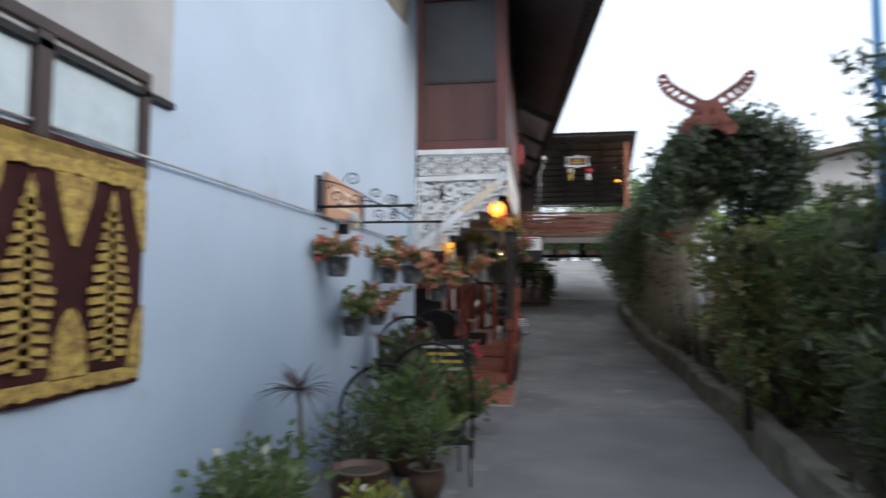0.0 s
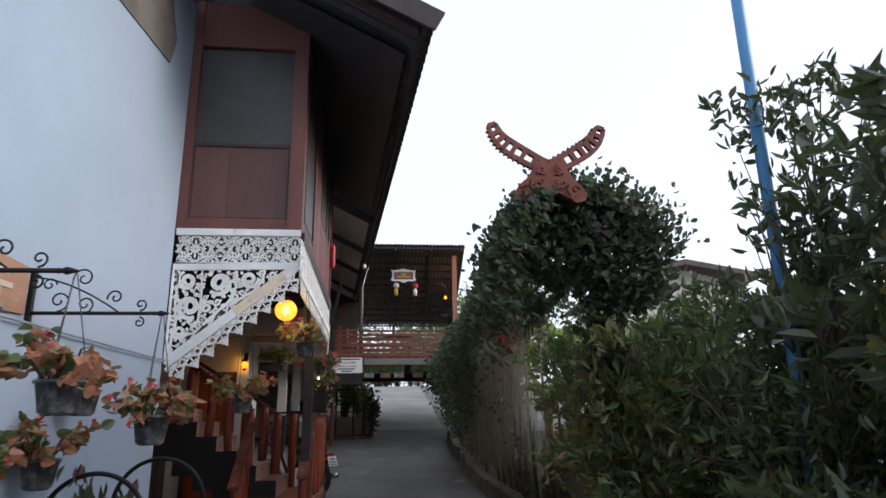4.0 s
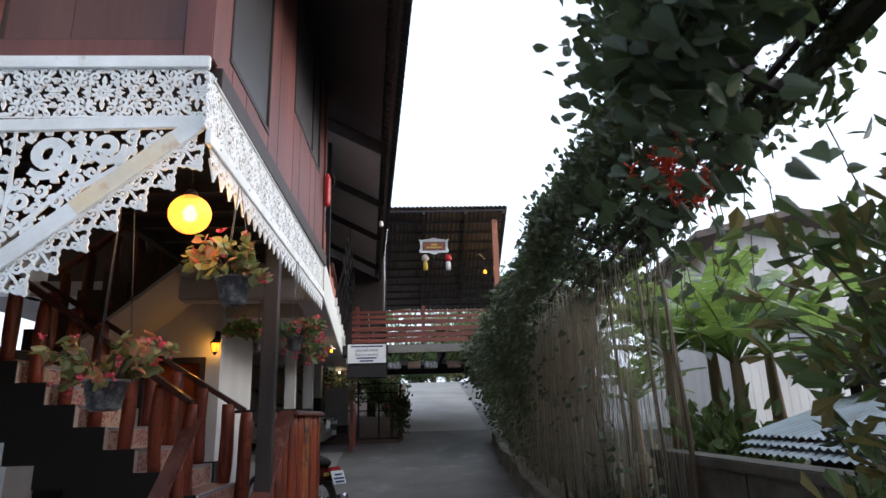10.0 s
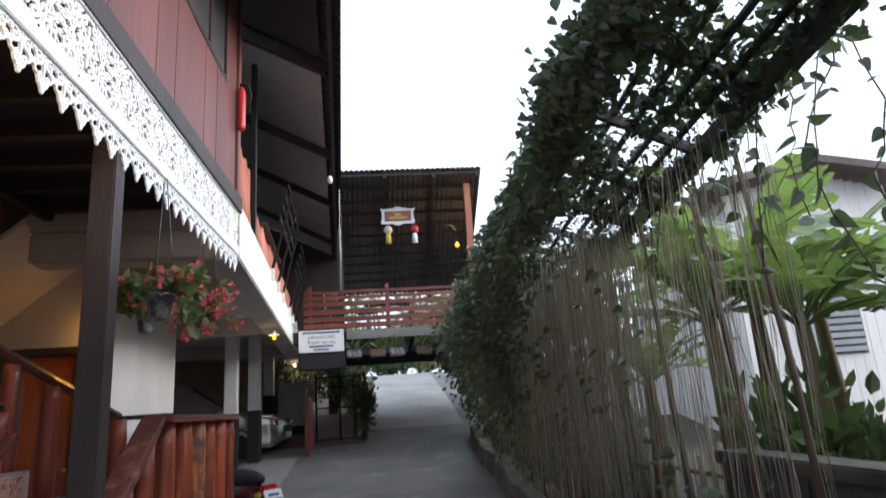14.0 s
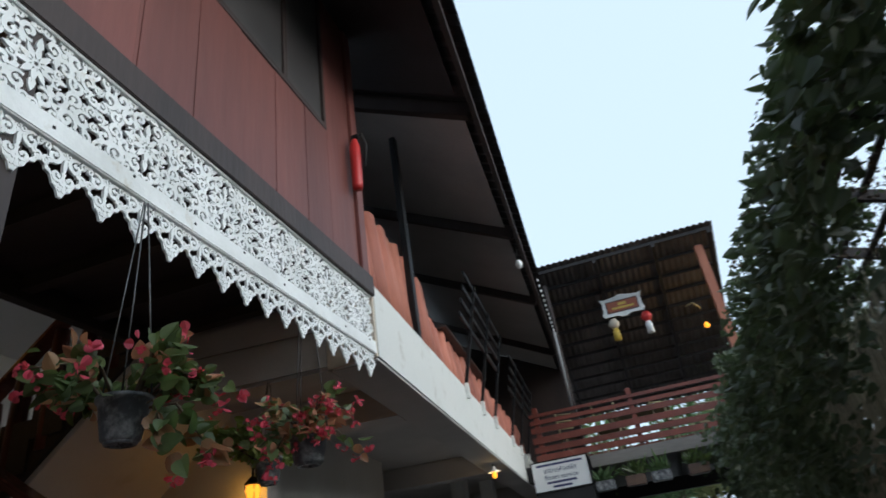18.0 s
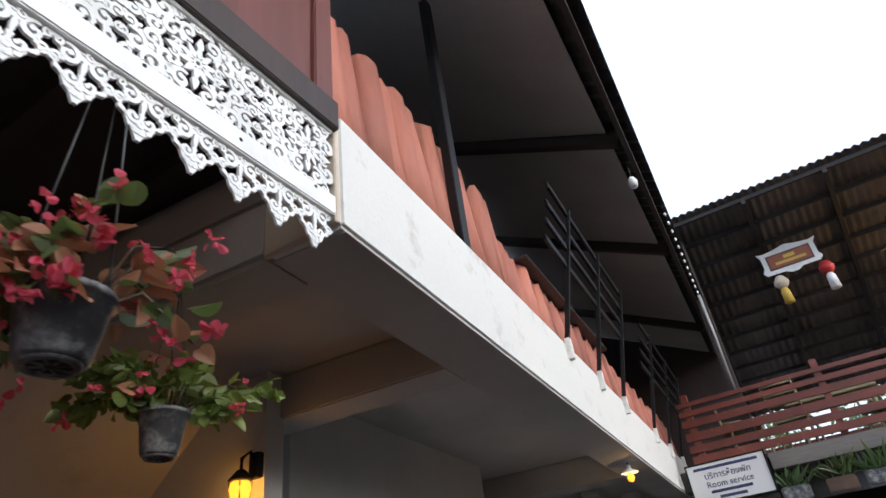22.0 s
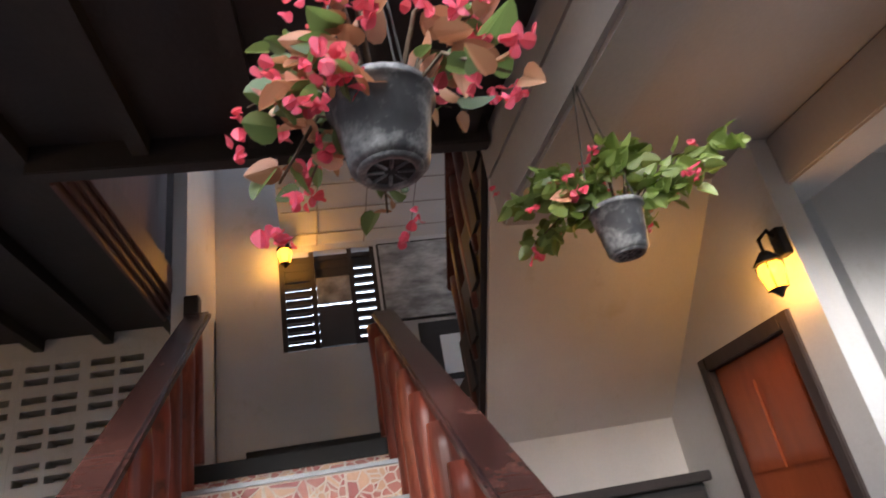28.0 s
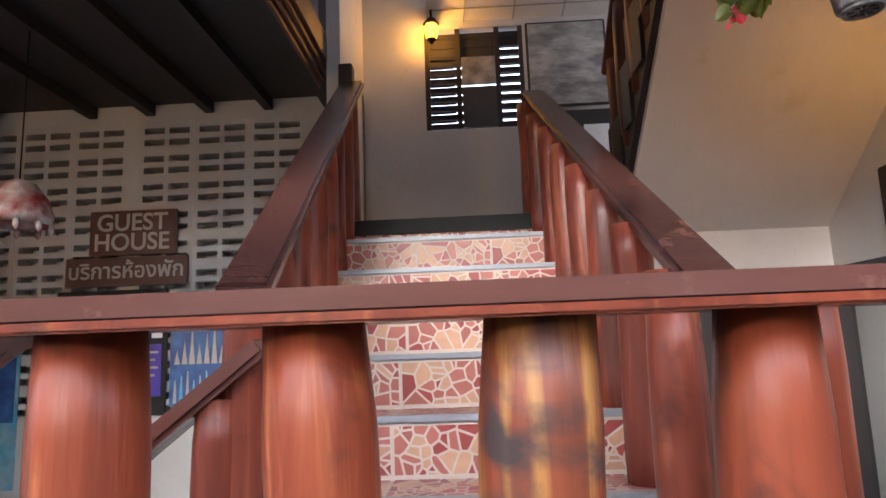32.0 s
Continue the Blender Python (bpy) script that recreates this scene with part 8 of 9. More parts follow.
leaves("ivy_curtain", [P[i] for i in keep], [W[i] for i in keep], gv.uniform(0.04, 0.085, len(keep)), M["leaf_vine"], arb, "", 0.95, 0.3, gv, HEART)
P, W = soft_points(4000, gv, 13.0, 19.0, section([(2.0, 2.75), (2.2, 2.0), (2.45, 1.2), (2.75, 0.5)]), 0.12)
P = [(x + 0.05, y, z + rise(y)) if z < 2 else (x + 0.1, y, z) for x, y, z in P]
leaves("ivy_far", P, W, gv.uniform(0.05, 0.1, len(P)), M["leaf_vine"], arb, "", 0.95, 0.3, gv)
# dense inner mass under the little roof, and the ragged edge of the gable
P = np.stack([gv.uniform(1.58, 2.66, 4200), gv.uniform(5.45, 5.78, 4200), gv.uniform(2.05, 2.84, 4200)], 1)
keep = [i for i in range(4200) if ((P[i][0] - 2.06) / 0.46) ** 2 + ((P[i][2] - 2.3) / 0.52) ** 2 < 1 and (P[i][0] > 2.2 or P[i][2] > 2.36 - 0.3 * (P[i][0] - 1.6)) and noise.noise(tuple(P[i] * 2.6)) > -0.3]
leaves("ivy_inner", P[keep], gv.normal(0, 1, (len(keep), 3)) + np.array([0, -0.4, -0.6]), gv.uniform(0.035, 0.075, len(keep)), M["leaf_vine"], arb, "", 0.95, 0.3, gv)
P, W = soft_points(2000, gv, 5.3, 5.8, section([(1.40, 1.95), (1.45, 2.35), (1.56, 2.62), (1.74, 2.76)]), 0.05)
leaves("gable_leaves", P, W, gv.uniform(0.035, 0.07, len(P)), M["leaf_vine"], arb, "", 0.95, 0.3, gv, HEART)
P, W = soft_points(1150, gv, 5.4, 5.8, section([(1.98, 2.82), (2.2, 2.82), (2.46, 2.68), (2.56, 2.45), (2.48, 2.1)]), 0.06)
leaves("gable_leaves", P, W, gv.uniform(0.035, 0.075, len(P)), M["leaf_vine"], arb, "", 0.95, 0.3, gv, HEART)
P, W = soft_points(300, gv, 5.5, 6.1, section([(1.46, 1.75), (1.48, 2.1), (1.56, 2.5)]), 0.05)
leaves("hanging_leaves", P, W, gv.uniform(0.03, 0.06, len(P)), M["leaf_vine"], arb, "", 0.95, 0.3, gv, HEART)
P, W = roof_sheet(7600, gv, 5.5, 14.0, 0.02)
leaves("ivy_under", P, W, gv.uniform(0.02, 0.04, len(P)), M["leaf_vine"], arb, "", 0.95, 0.3, gv)
P = [(gv.uniform(1.7, 2.9), gv.uniform(5.5, 12.5)) for _ in range(12000)]
P = [(x, y, 2.80 - 0.28 * (x - 1.95) / max(0.3, eave_in(y) - 1.95) + gv.normal(0, 0.02)) for x, y in P if 1.92 < x < eave_in(y) and leaky(x, y)]
leaves("dry_litter", P, gv.normal(0, 1, (len(P), 3)), gv.uniform(0.014, 0.03, len(P)), M["stem"], arb, "dry leaf litter caught in the roof", 0.9, 0.3, gv)
P, W = [], []
for x, y in ((2.95, 11.4), (2.95, 14.6)):
    for k in range(160):
        P.append((x - 0.03 + gv.normal(0, 0.06), y + gv.normal(0, 0.06), gv.uniform(0.3, 2.6))), W.append(gv.normal(0, 1, 3))
for k in range(1300):
    y = gv.uniform(6.3, 15)
    P.append((eave_in(y) + gv.normal(0, 0.05), y, 2.48 + gv.normal(0, 0.06))), W.append((gv.normal(), gv.normal(), -0.8))
leaves("ivy_edge", P, W, gv.uniform(0.03, 0.065, len(P)), M["leaf_vine"], arb, "", 0.95, 0.3, gv)
tube("ivy_post", [(2.14, 5.66, 0.2), (2.12, 5.64, 1.4), (2.1, 5.62, 2.7)], [0.035, 0.03, 0.028], M["ivy_stem"], arb, "", 8)
P = [(2.14 + gv.normal(0, 0.09), 5.63 + gv.normal(0, 0.06), gv.uniform(1.6, 2.75)) for k in range(1100)]
leaves("post_leaves", P, gv.normal(0, 1, (1100, 3)) + np.array([0, -0.3, -0.6]), gv.uniform(0.035, 0.07, 1100), M["leaf_vine"], arb, "", 0.95, 0.3, gv, HEART)
of_me = None
for k in range(34):
    if of_me is None:
        tmp = leaves("bloom_tmp", gv.normal(0, 0.012, (9, 3)), gv.normal(0, 1, (9, 3)), gv.uniform(0.022, 0.038, 9), M["flower_orange"], None, "", 0.34, 0.3, gv)
        of_me = tmp.data
        bpy.data.objects.remove(tmp)
    ob = new("orange_flower", of_me)
    ob.parent = arb
    ob.matrix_basis = pose(1.58 + gv.normal(0, 0.03), 6.07 + gv.normal(0, 0.04), 1.92 + gv.normal(0, 0.04), *gv.uniform(0, 360, 3))
P, W = [], []
for k in range(15):
    x, y = 2.5 + 0.6 * gv.uniform(), 7.0 + 2.6 * gv.uniform()
    zz = 2.75
    pts = []
    while zz > 1.55 + 0.7 * gv.uniform():
        pts.append((x, y, zz))
        P.append((x, y, zz)), W.append((gv.normal(), gv.normal(), -0.7))
        x, y, zz = x + gv.normal(0, 0.03), y + gv.normal(0, 0.03), zz - gv.uniform(0.07, 0.16)
    if len(pts) > 1:
        tube("trailing_vine", pts, 0.004, M["stem"], arb, "", 4)
leaves("trailing_leaves", P, W, gv.uniform(0.06, 0.105, len(P)), M["leaf_vine"], arb, "", 0.9, 0.3, gv, HEART)
# hanging roots
runs = []
for k in range(1900):
    y = 10.2 + 4.7 * gv.uniform() ** 1.1 if k > 130 else gv.uniform(8.7, 10.2)
    x = 2.38 + 0.34 * gv.uniform() + 0.02 * (y - 10)
    z1 = 2.62 - 0.5 * gv.uniform()
    z0 = 0.55 + 0.5 * gv.uniform() ** 1.5 if gv.uniform() < 0.6 else gv.uniform(0.9, 1.8)
    pts, m_ = [], 5
    for q in range(m_):
        pts.append((x, y, z1 + (z0 - z1) * q / (m_ - 1)))
        x, y = x + gv.normal(0, 0.016), y + gv.normal(0, 0.02)
    r_ = gv.uniform(0.0012, 0.003) if k > 130 else gv.uniform(0.0012, 0.0024)
    runs.append((pts, [r_, r_, r_, r_ * 0.9, r_ * 0.6]))
tagged(tubes("hanging_root_stuff", runs, M["root"], arb, "thin brown hanging roots", 4), kind="stuff")
for k in range(13):
    y = 9.2 + 0.48 * k
    x = 2.62 + 0.2 * gv.uniform()
    tube("thick_root", [(x, y, 2.5), (x + 0.05 * gv.normal(), y + 0.08 * gv.normal(), 1.4), (x + 0.1, y, 0.25)], [0.014, 0.018, 0.022], M["stem"], arb, "", 6)

# bamboo fence behind the roots
bf = thing("bamboo_fence", "weathered bamboo pole fence behind the hanging roots", "fence")
for k in range(38):
    y = 10.2 + 0.16 * k
    hgt = 0.95 + 0.15 * math.sin(k * 1.9)
    tube("bamboo_pole", [(3.0 + 0.02 * math.sin(k), y, 0.15), (3.0 + 0.03 * math.sin(k * 1.3), y + 0.02 * math.sin(k * 2.0), 0.15 + hgt)], 0.014 + 0.003 * (k % 3), M["bamboo"], bf, "", 7)
for z in (0.5, 0.9):
    tube("rail_pole", [(3.04, 10.1, z), (3.04, 16.3, z)], 0.018, M["bamboo"], bf, "", 6)

# garden wall and what lies behind it
gw = struct(thing("garden_wall", "", ""), "low stained concrete garden wall", "wall")
M["stained"] = mat("stained_concrete", (0.13, 0.117, 0.10), 0.9, 0, 0.25, 2.5, 0.4, (0.06, 0.056, 0.046), 60, wear=0.4, wear_color=(0.05, 0.05, 0.04))
for k in range(5):
    y = 6.4 + 0.74 * k
    box("wall_panel", 2.94, 3.06, y, y + 0.73, 0.1, 1.0, M["stained"], gw, "", 0.006)
box("coping", 2.90, 3.10, 6.4, 10.1, 1.0, 1.07, M["stained"], gw, "", 0.01)
ts = thing("tin_sheets", "pale corrugated tin sheets leaning on the garden wall", "roof sheets")
for k in range(3):
    V, F = [], []
    for i in range(145):
        u = i / 144
        wv = 0.008 * math.sin(i * math.pi / 4)
        V += [(3.14 + 0.07 * k, 7.6 + 1.45 * u + 0.1 * k, 1.095 + 0.05 * k + wv), (4.2 + 0.1 * k, 7.75 + 1.45 * u + 0.1 * k, 1.40 + 0.05 * k + wv)]
    for i in range(144):
        F.append((2 * i, 2 * i + 1, 2 * i + 3, 2 * i + 2))
    link("sheet", V, F, M["tin"], ts, "", True)
for x in (3.65, 4.0):
    box("trestle", x, x + 0.06, 8.0, 9.1, 0.1, 1.09 + 0.3 * (x - 3.08), M["dark_wood"], ts)


M["banana_stem"] = mat("brown_banana_stem", (0.22, 0.13, 0.07), 0.7, 0, 0.3, 5, 0.3, (0.12, 0.10, 0.05), 30, (1, 1, 0.1))
M["banana_leaf"] = leaf_mat("banana_leaf", (0.23, 0.29, 0.10), (0.11, 0.17, 0.06), 0.42, 0.35)


def banana(at, h, n, seed, lean=0.0):
    """A banana plant: sheathed stem and long torn blades."""
    g = np.random.default_rng(seed)
    t = thing("banana_plant", "banana plant with broad bright green leaves", "plant", at, "banana plants")
    tube("stem", [(0, 0, 0), (0.04, 0.02, h * 0.3), (0.03, 0.05, h * 0.55)], [0.1, 0.08, 0.05], M["banana_stem"], t, "", 10)
    for k in range(n + 9):
        a = 2 * math.pi * (k / (n + 9)) * 2 + g.uniform(-0.4, 0.4) + lean
        el = g.uniform(0.5, 1.35)
        L = h * g.uniform(0.28, 0.52)
        w = L * g.uniform(0.085, 0.125)
        d, s_ = Vector((math.cos(a), math.sin(a), 0)), Vector((-math.sin(a), math.cos(a), 0))
        V, F = [], []
        m_ = 18
        mid, half = [], []
        for i in range(m_ + 1):
            u = i / m_
            mid.append(Vector((0.03, 0.05, h * 0.52)) + d * (L * u * math.cos(el * (1 - 0.45 * u))) + Vector((0, 0, L * (u * math.sin(el) - 0.38 * u * u * (1.5 - el * 0.6)))))
            half.append(w * min(1, 4 * max(0, u - 0.14)) * math.sqrt(max(0.0, 1 - ((u - 0.5) / 0.52) ** 2)) + 0.012)
        for sd in (-1, 1):
            sag = 0.25
            for i in range(m_):
                if g.uniform() < 0.42:        # a tear: the next strip hangs on its own
                    sag = g.uniform(-0.6, 0.5)
                gap = 0.8 if g.uniform() < 0.4 else 1.0
                o = len(V)
                V += [mid[i], mid[i + 1], mid[i + 1] * 1.0 + s_ * sd * half[i + 1] + Vector((0, 0, half[i + 1] * sag)), mid[i] + (mid[i + 1] - mid[i]) * (1 - gap) + s_ * sd * half[i] + Vector((0, 0, half[i] * sag))]
                F.append((o, o + 1, o + 2, o + 3) if sd > 0 else (o + 3, o + 2, o + 1, o))
        v2, f2_ = tube_geo(mid, [0.014 * (1 - 0.8 * i / m_) for i in range(m_ + 1)], 5)
        o = len(V)
        V += v2
        F += [tuple(q + o for q in f) for f in f2_]
        link("leaf", V, F, M["banana_leaf"], t)
    return t


banana((4.15, 10.9, 0.18), 3.1, 9, 31)
banana((4.3, 11.7, 0.18), 3.7, 8, 32, 0.5)
banana((5.25, 12.2, 0.18), 3.6, 8, 33, 1.0)
banana((3.75, 12.9, 0.18), 2.5, 6, 34, 0.2)
banana((4.6, 9.3, 0.18), 2.5, 6, 35, 0.8)
banana((5.2, 10.5, 0.18), 2.9, 7, 38, 0.3)
banana((3.6, 11.2, 0.18), 3.3, 7, 39, 0.9)
banana((6.0, 11.2, 0.18), 3.0, 7, 40, 1.4)
bush("garden_shrub", (4.0, 10.8, 0.18), (0.6, 0.7, 1.1), 620, 0.16, M["leaf_mid"], "leafy shrub behind the garden wall", 36, 0.8, 0.3, 10)
bush("garden_shrub", (5.0, 8.5, 0.18), (0.5, 0.6, 1.3), 420, 0.18, M["leaf_light"], "bright leafy shrub behind the garden wall", 37, 0.8, 0.3, 9)

# boarded white house beyond the garden
ho = thing("white_house", "white boarded house with a shallow brown gable roof", "house", (7.75, 15.4, 0.08), "", "", -6)
for k in range(17):
    x0 = -1.28 + 0.151 * k
    zt_ = 4.2 + 0.36 * (1 - abs(x0 + 0.07) / 1.5)
    box("wall_board", x0, x0 + 0.146, -0.02, 0.02 + 0.006 * (k % 2), 0.1, zt_, M["white_siding"], ho)
for k in range(26):
    box("wall_board", -1.30 + 0.006 * (k % 2), -1.26, 0.02 + 0.2 * k, 0.02 + 0.2 * k + 0.194, 0.1, 4.2, M["white_siding"], ho)
wn_ = box("window", -0.25, 0.45, -0.05, -0.02, 1.7, 2.7, M["glass_dark"], ho)
for k in range(9):
    box("louvre", -0.24, 0.44, -0.08, -0.055, 1.73 + 0.105 * k, 1.80 + 0.105 * k, M["grey_sheet"], wn_)
M["roof_brown"] = mat("weathered_brown_roof_edge", (0.16, 0.12, 0.10), 0.8, 0, 0.2, 3, 0.3, (0.10, 0.08, 0.07), 30)
for sx in (-1, 1):
    V = [(0, -0.5, 4.62), (sx * 1.75, -0.5, 4.26), (sx * 1.75, 5.4, 4.26), (0, 5.4, 4.62)]
    V += [(x, y, z + 0.07) for x, y, z in V]
    F = [(0, 1, 2, 3), (4, 7, 6, 5), (0, 4, 5, 1), (1, 5, 6, 2), (2, 6, 7, 3), (3, 7, 4, 0)]
    link("roof_slope", V, F, M["roof_brown"], ho)
    beam_between("barge_board", (0, -0.52, 4.63), (sx * 1.76, -0.52, 4.27), 0.03, 0.12, M["roof_brown"], ho)
sd = thing("tin_lean_to", "dark sheet roof of a low shed behind the garden wall", "shed", (4.6, 8.5, 0))
link("roof", [(-0.6, 0.6, 1.55), (1.6, -0.2, 2.0), (2.0, 0.9, 2.0), (0.0, 1.5, 1.5), (-0.6, 0.6, 1.58), (1.6, -0.2, 2.03), (2.0, 0.9, 2.03), (0.0, 1.5, 1.53)], [(0, 3, 2, 1), (4, 5, 6, 7), (0, 1, 5, 4), (1, 2, 6, 5), (2, 3, 7, 6), (3, 0, 4, 7)], M["roof_dark"], sd)
for x, y in ((0.0, 1.35), (1.8, 0.8), (1.5, 0.0)):
    box("post", x - 0.03, x + 0.03, y - 0.03, y + 0.03, 0.1, 1.55 if x < 1 else 1.95, M["dark_wood"], sd)

# blue pole
bp = thing("blue_pole", "tall light blue pipe pole in the hedge", "pole", (2.79, 4.72, 0.15))
tube("shaft", [(0, 0, 0), (0.0, 0.0, 3.5), (0.0, 0.0, 7.5)], [0.033, 0.033, 0.031], M["blue_pole"], bp, "", 12)
box("footing", -0.12, 0.12, -0.12, 0.12, -0.1, 0.06, M["curb"], bp, "", 0.01)


# ---- hedge ----
def shrub(at, size, n, leaf, m, label, seed, broad=0.6, up=0.4, extra=None, share=0.2, stems=14, droop=0.0, shape=LEAF, lean=(0.0, 0.0)):
    """A dense shrub whose leaves grow in tufts at the ends of many twigs."""
    g = np.random.default_rng(seed)
    t = thing("hedge_shrub", label, "shrub", at, "hedge shrubs")
    runs, tufts = [], []
    for k in range(stems):
        e = Vector((g.normal(0, 0.45) * size[0], g.normal(0, 0.45) * size[1], size[2] * g.uniform(0.35, 0.95)))
        e += Vector((lean[0], lean[1], 0)) * (e.z / size[2])
        runs.append(([(0.05 * g.normal(), 0.05 * g.normal(), 0), Vector((e.x * 0.4, e.y * 0.4, e.z * 0.5)), e], [0.022, 0.016, 0.006]))
        for q in range(max(3, n // (stems * 9))):
            c = e + Vector((g.normal(0, 0.42) * size[0], g.normal(0, 0.42) * size[1], g.normal(0, 0.22) * size[2]))
            c.z = min(max(c.z, 0.08), size[2] * 1.04)
            tufts.append(c)
            if q % 4 == 0:
                runs.append(([e.lerp(c, 0.0) * 0.8, c], [0.007, 0.003]))
    tagged(tubes("twig_stuff", runs, M["stem"], t, "", 4), kind="stuff")
    P, W, S = [], [], []
    per = max(5, n // len(tufts))
    for c in tufts:
        axis = (c - Vector((0, 0, size[2] * 0.45)))
        axis = (axis.normalized() + Vector((0, 0, up))).normalized()
        for q in range(per):
            off = Vector(g.normal(0, 1, 3)).normalized()
            W.append(axis * 0.7 + off * 0.8 + Vector((0, 0, -droop)))
            P.append(c + Vector(g.normal(0, 0.035, 3)))
            S.append(leaf * g.uniform(0.6, 1.2))
    order = g.permutation(len(P))
    P, W, S = np.array(P)[order], np.array(W)[order], np.array(S)[order]
    cut = int(len(P) * (1 - share)) if extra else len(P)
    leaves("leaves", P[:cut], W[:cut], S[:cut], m, t, "", broad, 0.25, g, shape)
    if extra:
        leaves("pale_leaves", P[cut:], W[cut:], S[cut:], extra, t, "", broad, 0.25, g, shape)
    return t


def croton_tufts(t, size, count, length, seed, palette, zmin=0.25):
    """Whorls of rounded, recurving croton leaves over the outside of a shrub, in several leaf colours."""
    g = np.random.default_rng(seed)
    prof = (0.18, 0.34, 0.62, 0.92, 1.0, 0.72, 0.1)
    V, F = [[] for _ in palette], [[] for _ in palette]
    for k in range(count):
        a, h = g.uniform(0, 2 * math.pi), g.uniform(zmin, 1.0)
        ring = math.sqrt(max(0.05, 1 - (max(0.0, h - 0.45) / 0.58) ** 2)) * g.uniform(0.75, 1.08)
        c = Vector((size[0] * 1.15 * ring * math.cos(a), size[1] * 1.15 * ring * math.sin(a), size[2] * h))
        axis = Vector((math.cos(a) * 0.75, math.sin(a) * 0.75, 0.55 + g.uniform(-0.2, 0.5))).normalized()
        e1 = axis.orthogonal().normalized()
        e2 = axis.cross(e1)
        tone = int(g.integers(len(palette)))
        for q in range(15):
            b, open_ = 2.4 * q, 0.25 + 1.25 * q / 15
            d = (axis * math.cos(open_) + (e1 * math.cos(b) + e2 * math.sin(b)) * math.sin(open_)).normalized()
            side = d.cross(axis).normalized()
            up = side.cross(d)
            L = length * g.uniform(0.65, 1.15)
            w = L * g.uniform(0.13, 0.19)
            m = tone if g.uniform() < 0.6 else int(g.integers(len(palette)))
            o = len(V[m])
            for i, pw in enumerate(prof):
                u = i / 6
                p = c + d * (L * u) - up * (0.32 * L * u * u) + Vector((0, 0, -0.12 * L * u * u))
                V[m] += [p - side * w * pw + up * w * pw * 0.3, p, p + side * w * pw + up * w * pw * 0.3]
            for i in range(6):
                r = o + 3 * i
                F[m] += [(r, r + 1, r + 4, r + 3), (r + 1, r + 2, r + 5, r + 4)]
    for m, v, f in zip(palette, V, F):
        tagged(link("leaf_whorls", v, f, m, t, "", True), kind="stuff")


DK = "dark glossy leaved hedge shrub beside the drive"
shrub((2.52, 2.5, 0.2), (0.22, 0.35, 0.95), 1300, 0.11, M["leaf"], "low dark shrub leaning over the kerb", 530, 0.7, 0.2, M["leaf_croton"], 0.25, shape=SPOON)
shrub((2.5, 3.3, 0.2), (0.22, 0.35, 0.85), 1200, 0.1, M["leaf"], "low dark shrub leaning over the kerb", 531, 0.6, 0.2, M["leaf_mid"], 0.2)
shrub((2.55, 4.1, 0.2), (0.2, 0.35, 0.8), 1100, 0.09, M["leaf"], "low dark shrub leaning over the kerb", 532, 0.5, 0.2, M["leaf_mid"], 0.2)
CROTON = (M["leaf"], M["leaf_mid"], M["leaf_croton"], M["leaf_olive"])
croton_tufts(shrub((2.75, 1.0, 0.2), (0.5, 0.6, 2.2), 1500, 0.13, M["leaf"], DK, 501, 0.5, 0.4), (0.5, 0.6, 2.2), 110, 0.16, 601, CROTON)
croton_tufts(shrub((2.85, 2.5, 0.2), (0.48, 0.58, 2.8), 3000, 0.14, M["leaf"], "tall croton shrub with yellow-green edged leaves", 502, 0.5, 0.5), (0.5, 0.6, 2.8), 230, 0.17, 602, CROTON)
croton_tufts(shrub((2.75, 3.3, 0.2), (0.42, 0.5, 2.0), 2400, 0.13, M["leaf"], "croton shrub with dark and yellowish leaves", 503, 0.5, 0.4), (0.42, 0.5, 2.0), 120, 0.15, 603, CROTON)
shrub((3.3, 3.9, 0.2), (0.6, 0.6, 2.2), 3200, 0.12, M["leaf"], DK, 504, 0.5, 0.3, M["leaf_croton"], 0.1, shape=SPOON)
shrub((2.85, 4.7, 0.2), (0.42, 0.55, 1.6), 3000, 0.1, M["leaf"], DK, 505, 0.5, 0.4, M["leaf_mid"], 0.45)
shrub((3.5, 5.3, 0.2), (0.6, 0.6, 1.95), 2300, 0.12, M["leaf"], DK, 506, 0.55, 0.3, M["leaf_mid"], 0.1)
shrub((2.95, 6.1, 0.2), (0.45, 0.6, 1.7), 3600, 0.11, M["leaf_mid"], "narrow leaved green hedge shrub", 507, 0.3, 0.4, M["leaf"], 0.2)
shrub((2.98, 6.5, 0.2), (0.36, 0.42, 1.75), 2200, 0.1, M["leaf_mid"], "tall loose green shrub beside the arbour", 514, 0.45, 0.3, M["leaf"], 0.2)
shrub((3.45, 7.2, 0.2), (0.5, 0.6, 2.05), 2400, 0.11, M["leaf"], DK, 508, 0.5, 0.3, M["leaf_mid"], 0.15)
shrub((2.85, 7.35, 0.2), (0.25, 0.4, 0.8), 800, 0.09, M["leaf"], DK, 509, 0.5, 0.3, M["leaf_mid"], 0.2)
shrub((4.2, 4.6, 0.2), (0.6, 0.7, 2.3), 1800, 0.13, M["leaf"], DK, 510, 0.6, 0.3)
shrub((2.85, 4.6, 0.2), (0.26, 0.3, 2.7), 2000, 0.085, M["leaf"], "slender dark shrub with loose foliage in the hedge", 511, 0.55, 0.2)
shrub((4.3, 2.6, 0.2), (0.8, 0.8, 2.6), 1900, 0.15, M["leaf"], DK, 512, 0.6, 0.3)
shrub((2.6, -0.6, 0.2), (0.5, 0.7, 2.0), 1500, 0.14, M["leaf"], DK, 513, 0.55, 0.4)
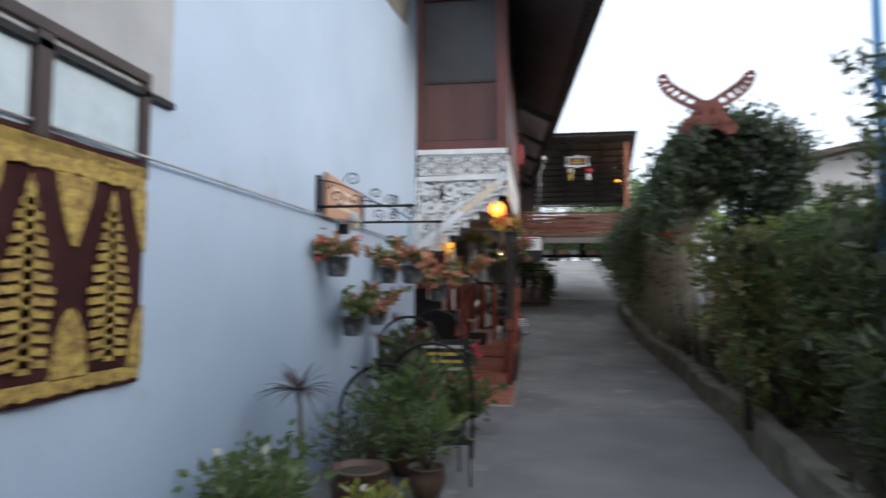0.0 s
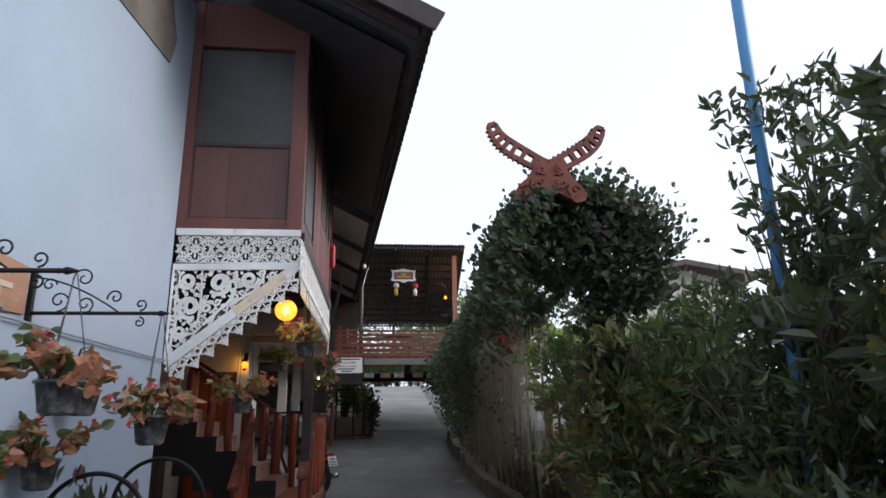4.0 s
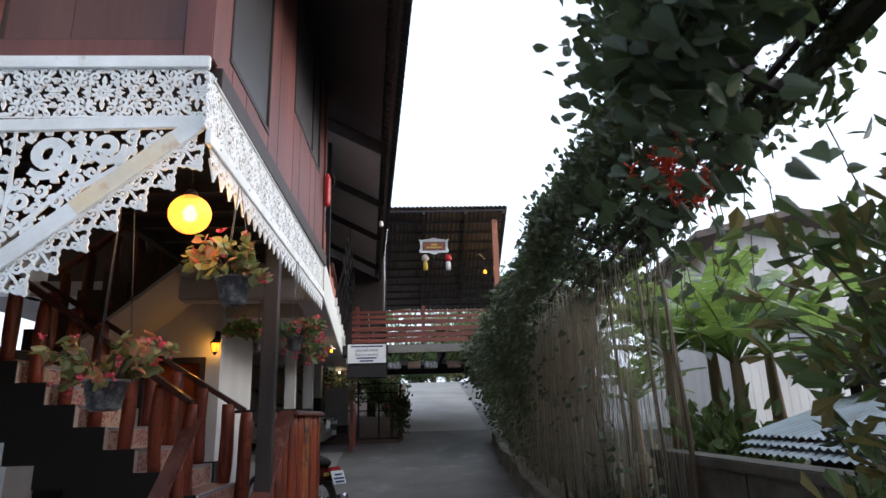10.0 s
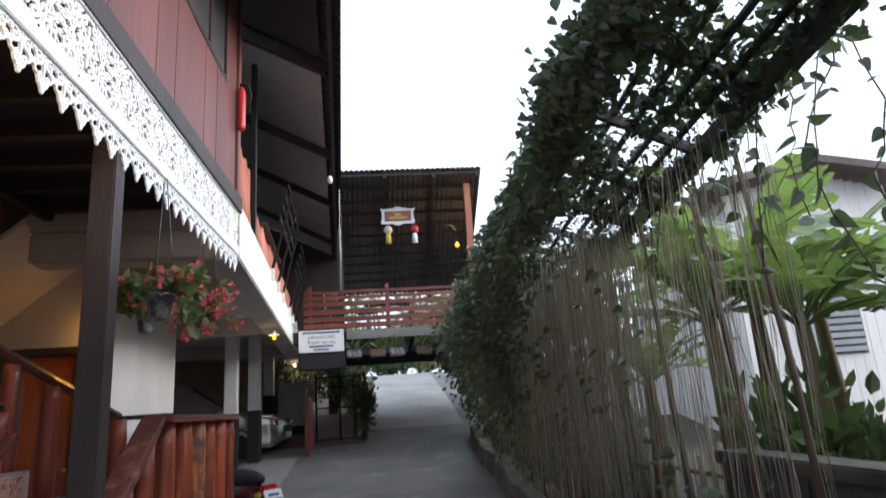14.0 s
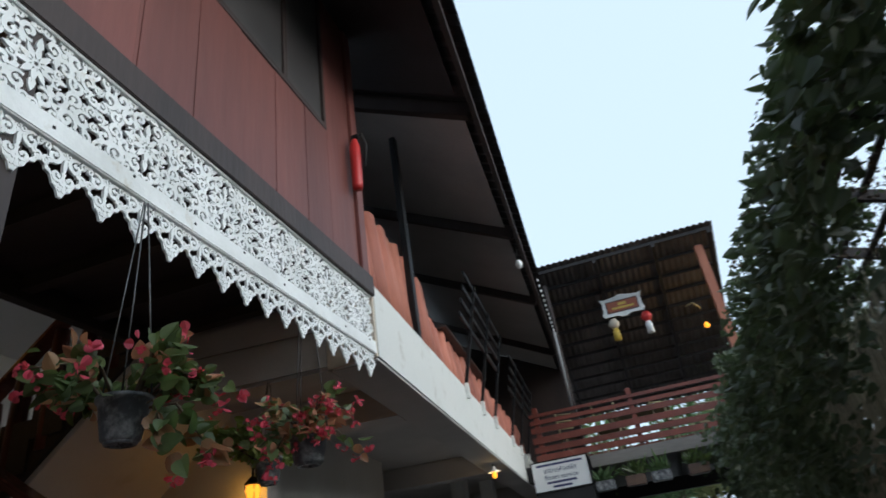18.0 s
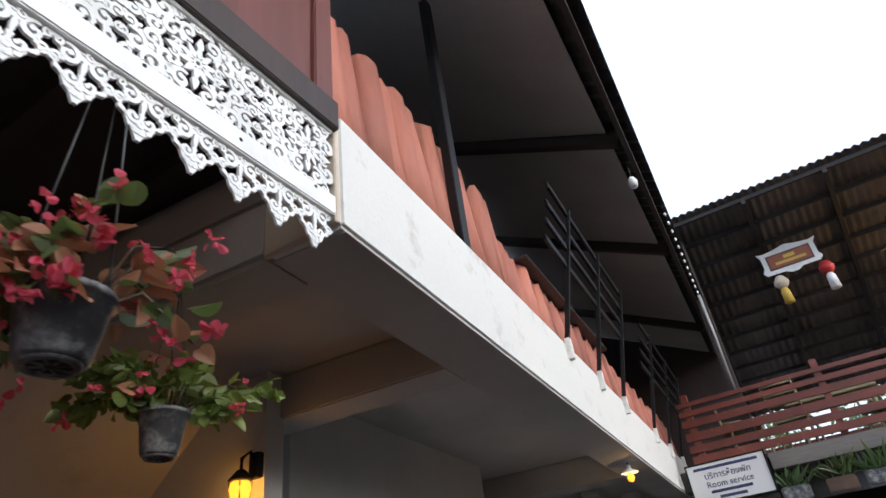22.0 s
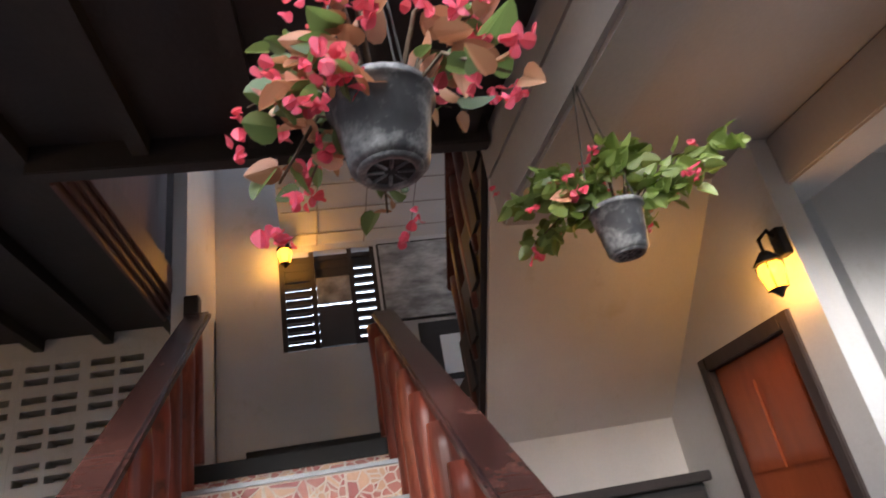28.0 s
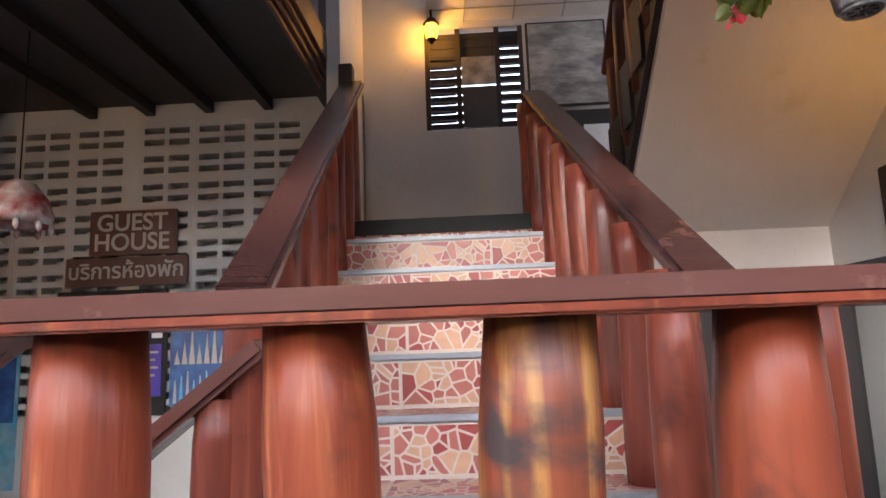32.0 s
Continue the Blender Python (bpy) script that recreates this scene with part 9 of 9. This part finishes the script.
shrub((2.5, 5.8, 0.22), (0.36, 0.36, 1.5), 3300, 0.095, M["leaf_mid"], "leafy croton leaning over the drive beside the arbour", 515, 0.62, 0.35, M["leaf_croton"], 0.4, shape=SPOON, lean=(-0.38, 0.05))
rosette("cordyline", (2.35, 2.15, 0.25), 22, 0.62, M["cordyline"], "purple and green cordyline with long leaves at the kerb", 520, 0.2, 1.0)
rosette("cordyline", (2.55, 2.9, 0.25), 16, 0.5, M["leaf_croton"], "striped green plant with long leaves at the kerb", 521, 0.18, 0.9)
rosette("strap_plant", (2.75, 8.6, 0.25), 20, 0.5, M["leaf_mid"], "narrow strap leaved plant at the kerb", 522, 0.08, 0.9)
rosette("strap_plant", (2.8, 11.0, 0.3), 18, 0.4, M["leaf"], "dark strap leaved plant at the kerb", 523, 0.1, 0.8)
rosette("strap_plant", (2.62, 6.6, 0.25), 18, 0.35, M["leaf_yellow"], "yellow-green strap leaved plant at the kerb", 524, 0.14, 0.8)
for k in range(9):
    bush("kerb_plant", (2.98 + 0.12 * (k % 3), 9.3 + 0.75 * k, 0.25 + rise(9.3 + 0.75 * k)), (0.16, 0.2, 0.32), 120, 0.09, M["leaf"], "small dark plant on the planted strip", 540 + k, 0.8, 0.3, 6)


# ---- distance ----
def tree(at, h, r, n, seed, label, leaf=0.22, m=None):
    """A tree: tapered trunk, forking limbs and a loose crown of leaf clumps."""
    g = np.random.default_rng(seed)
    t = thing("tree", label, "tree", at, "far trees")
    tube("trunk", [(0, 0, 0), (0.1 * g.normal(), 0.1 * g.normal(), h * 0.3), (0.2 * g.normal(), 0.2 * g.normal(), h * 0.62)], [0.16, 0.12, 0.07], M["stem"], t, "", 8)
    runs, P, W, S = [], [], [], []
    for k in range(16):
        a = g.uniform(0, 6.28)
        e = Vector((r * g.uniform(0.3, 1) * math.cos(a), r * g.uniform(0.3, 1) * math.sin(a), h * g.uniform(0.45, 1.0)))
        runs.append(([(0, 0, h * 0.35), Vector((e.x * 0.4, e.y * 0.4, e.z * 0.7)), e], [0.06, 0.035, 0.012]))
        for q in range(n // 16):
            P.append(e + Vector(g.normal(0, r * 0.22, 3))), W.append(g.normal(0, 1, 3)), S.append(leaf * g.uniform(0.6, 1.3))
    tagged(tubes("limb_stuff", runs, M["stem"], t, "", 5), kind="stuff")
    leaves("crown", P, W, S, m or M["far_leaf"], t, "", 0.7, 0.25, g)
    return t


for k, (x, y, h, r) in enumerate(((-1.5, 30, 4.6, 2.2), (1.0, 38, 4.2, 2.6), (3.6, 27, 4.4, 1.7), (4.6, 22.5, 4.9, 1.4), (6.5, 30, 5.2, 2.4), (-4.5, 34, 5.0, 2.6), (4.0, 36, 4.5, 2.6), (12, 28, 5.0, 3), (9.5, 22, 3.4, 2.0))):
    tree((x, y, rise(y) - 0.1), h * 0.8, r, 1500, 600 + k, "leafy tree beyond the terrace")
for k in range(7):
    x, y = -2.5 + 1.25 * k, 34.5 + 0.6 * math.sin(k)
    bush("far_shrub", (x, y, rise(y)), (0.9, 0.7, 1.7), 1300, 0.17, M["leaf_mid"] if k % 2 else M["far_leaf"], "dense shrub at the top of the drive", 640 + k, 0.8, 0.3, 16)
for k in range(9):
    x, y = -3.2 + 1.0 * k, 32.6 + 0.4 * math.sin(2.1 * k)
    bush("far_shrub", (x, y, rise(y) - 0.05), (0.75, 0.4, 0.75 + 0.15 * (k % 3)), 900, 0.13, M["far_leaf"] if k % 3 else M["leaf_pale"], "low border plants at the top of the drive", 680 + k, 0.6, 0.4, 18)
for k in range(5):
    bush("far_shrub", (3.6, 19.5 + 1.5 * k, rise(19.5 + 1.5 * k)), (0.7, 0.7, 1.9), 420, 0.13, M["leaf_vine"], "dark shrub beside the upper drive", 660 + k, 0.8, 0.3, 9)
# closing surfaces behind the camera and to the sides
struct(box("wall_behind", -1.9, 7, -6.3, -6.1, 0, 3.2, M["white_wall"]), "plain wall closing the lane behind", "wall")
# Unseen wall, made tall to block low sky and darken the stair bay
struct(box("wall_far_side", 9.8, 10.0, -6, 11, 0, 4.6, M["stained"]), "unseen side wall raised to block low sky beyond the garden", "wall")
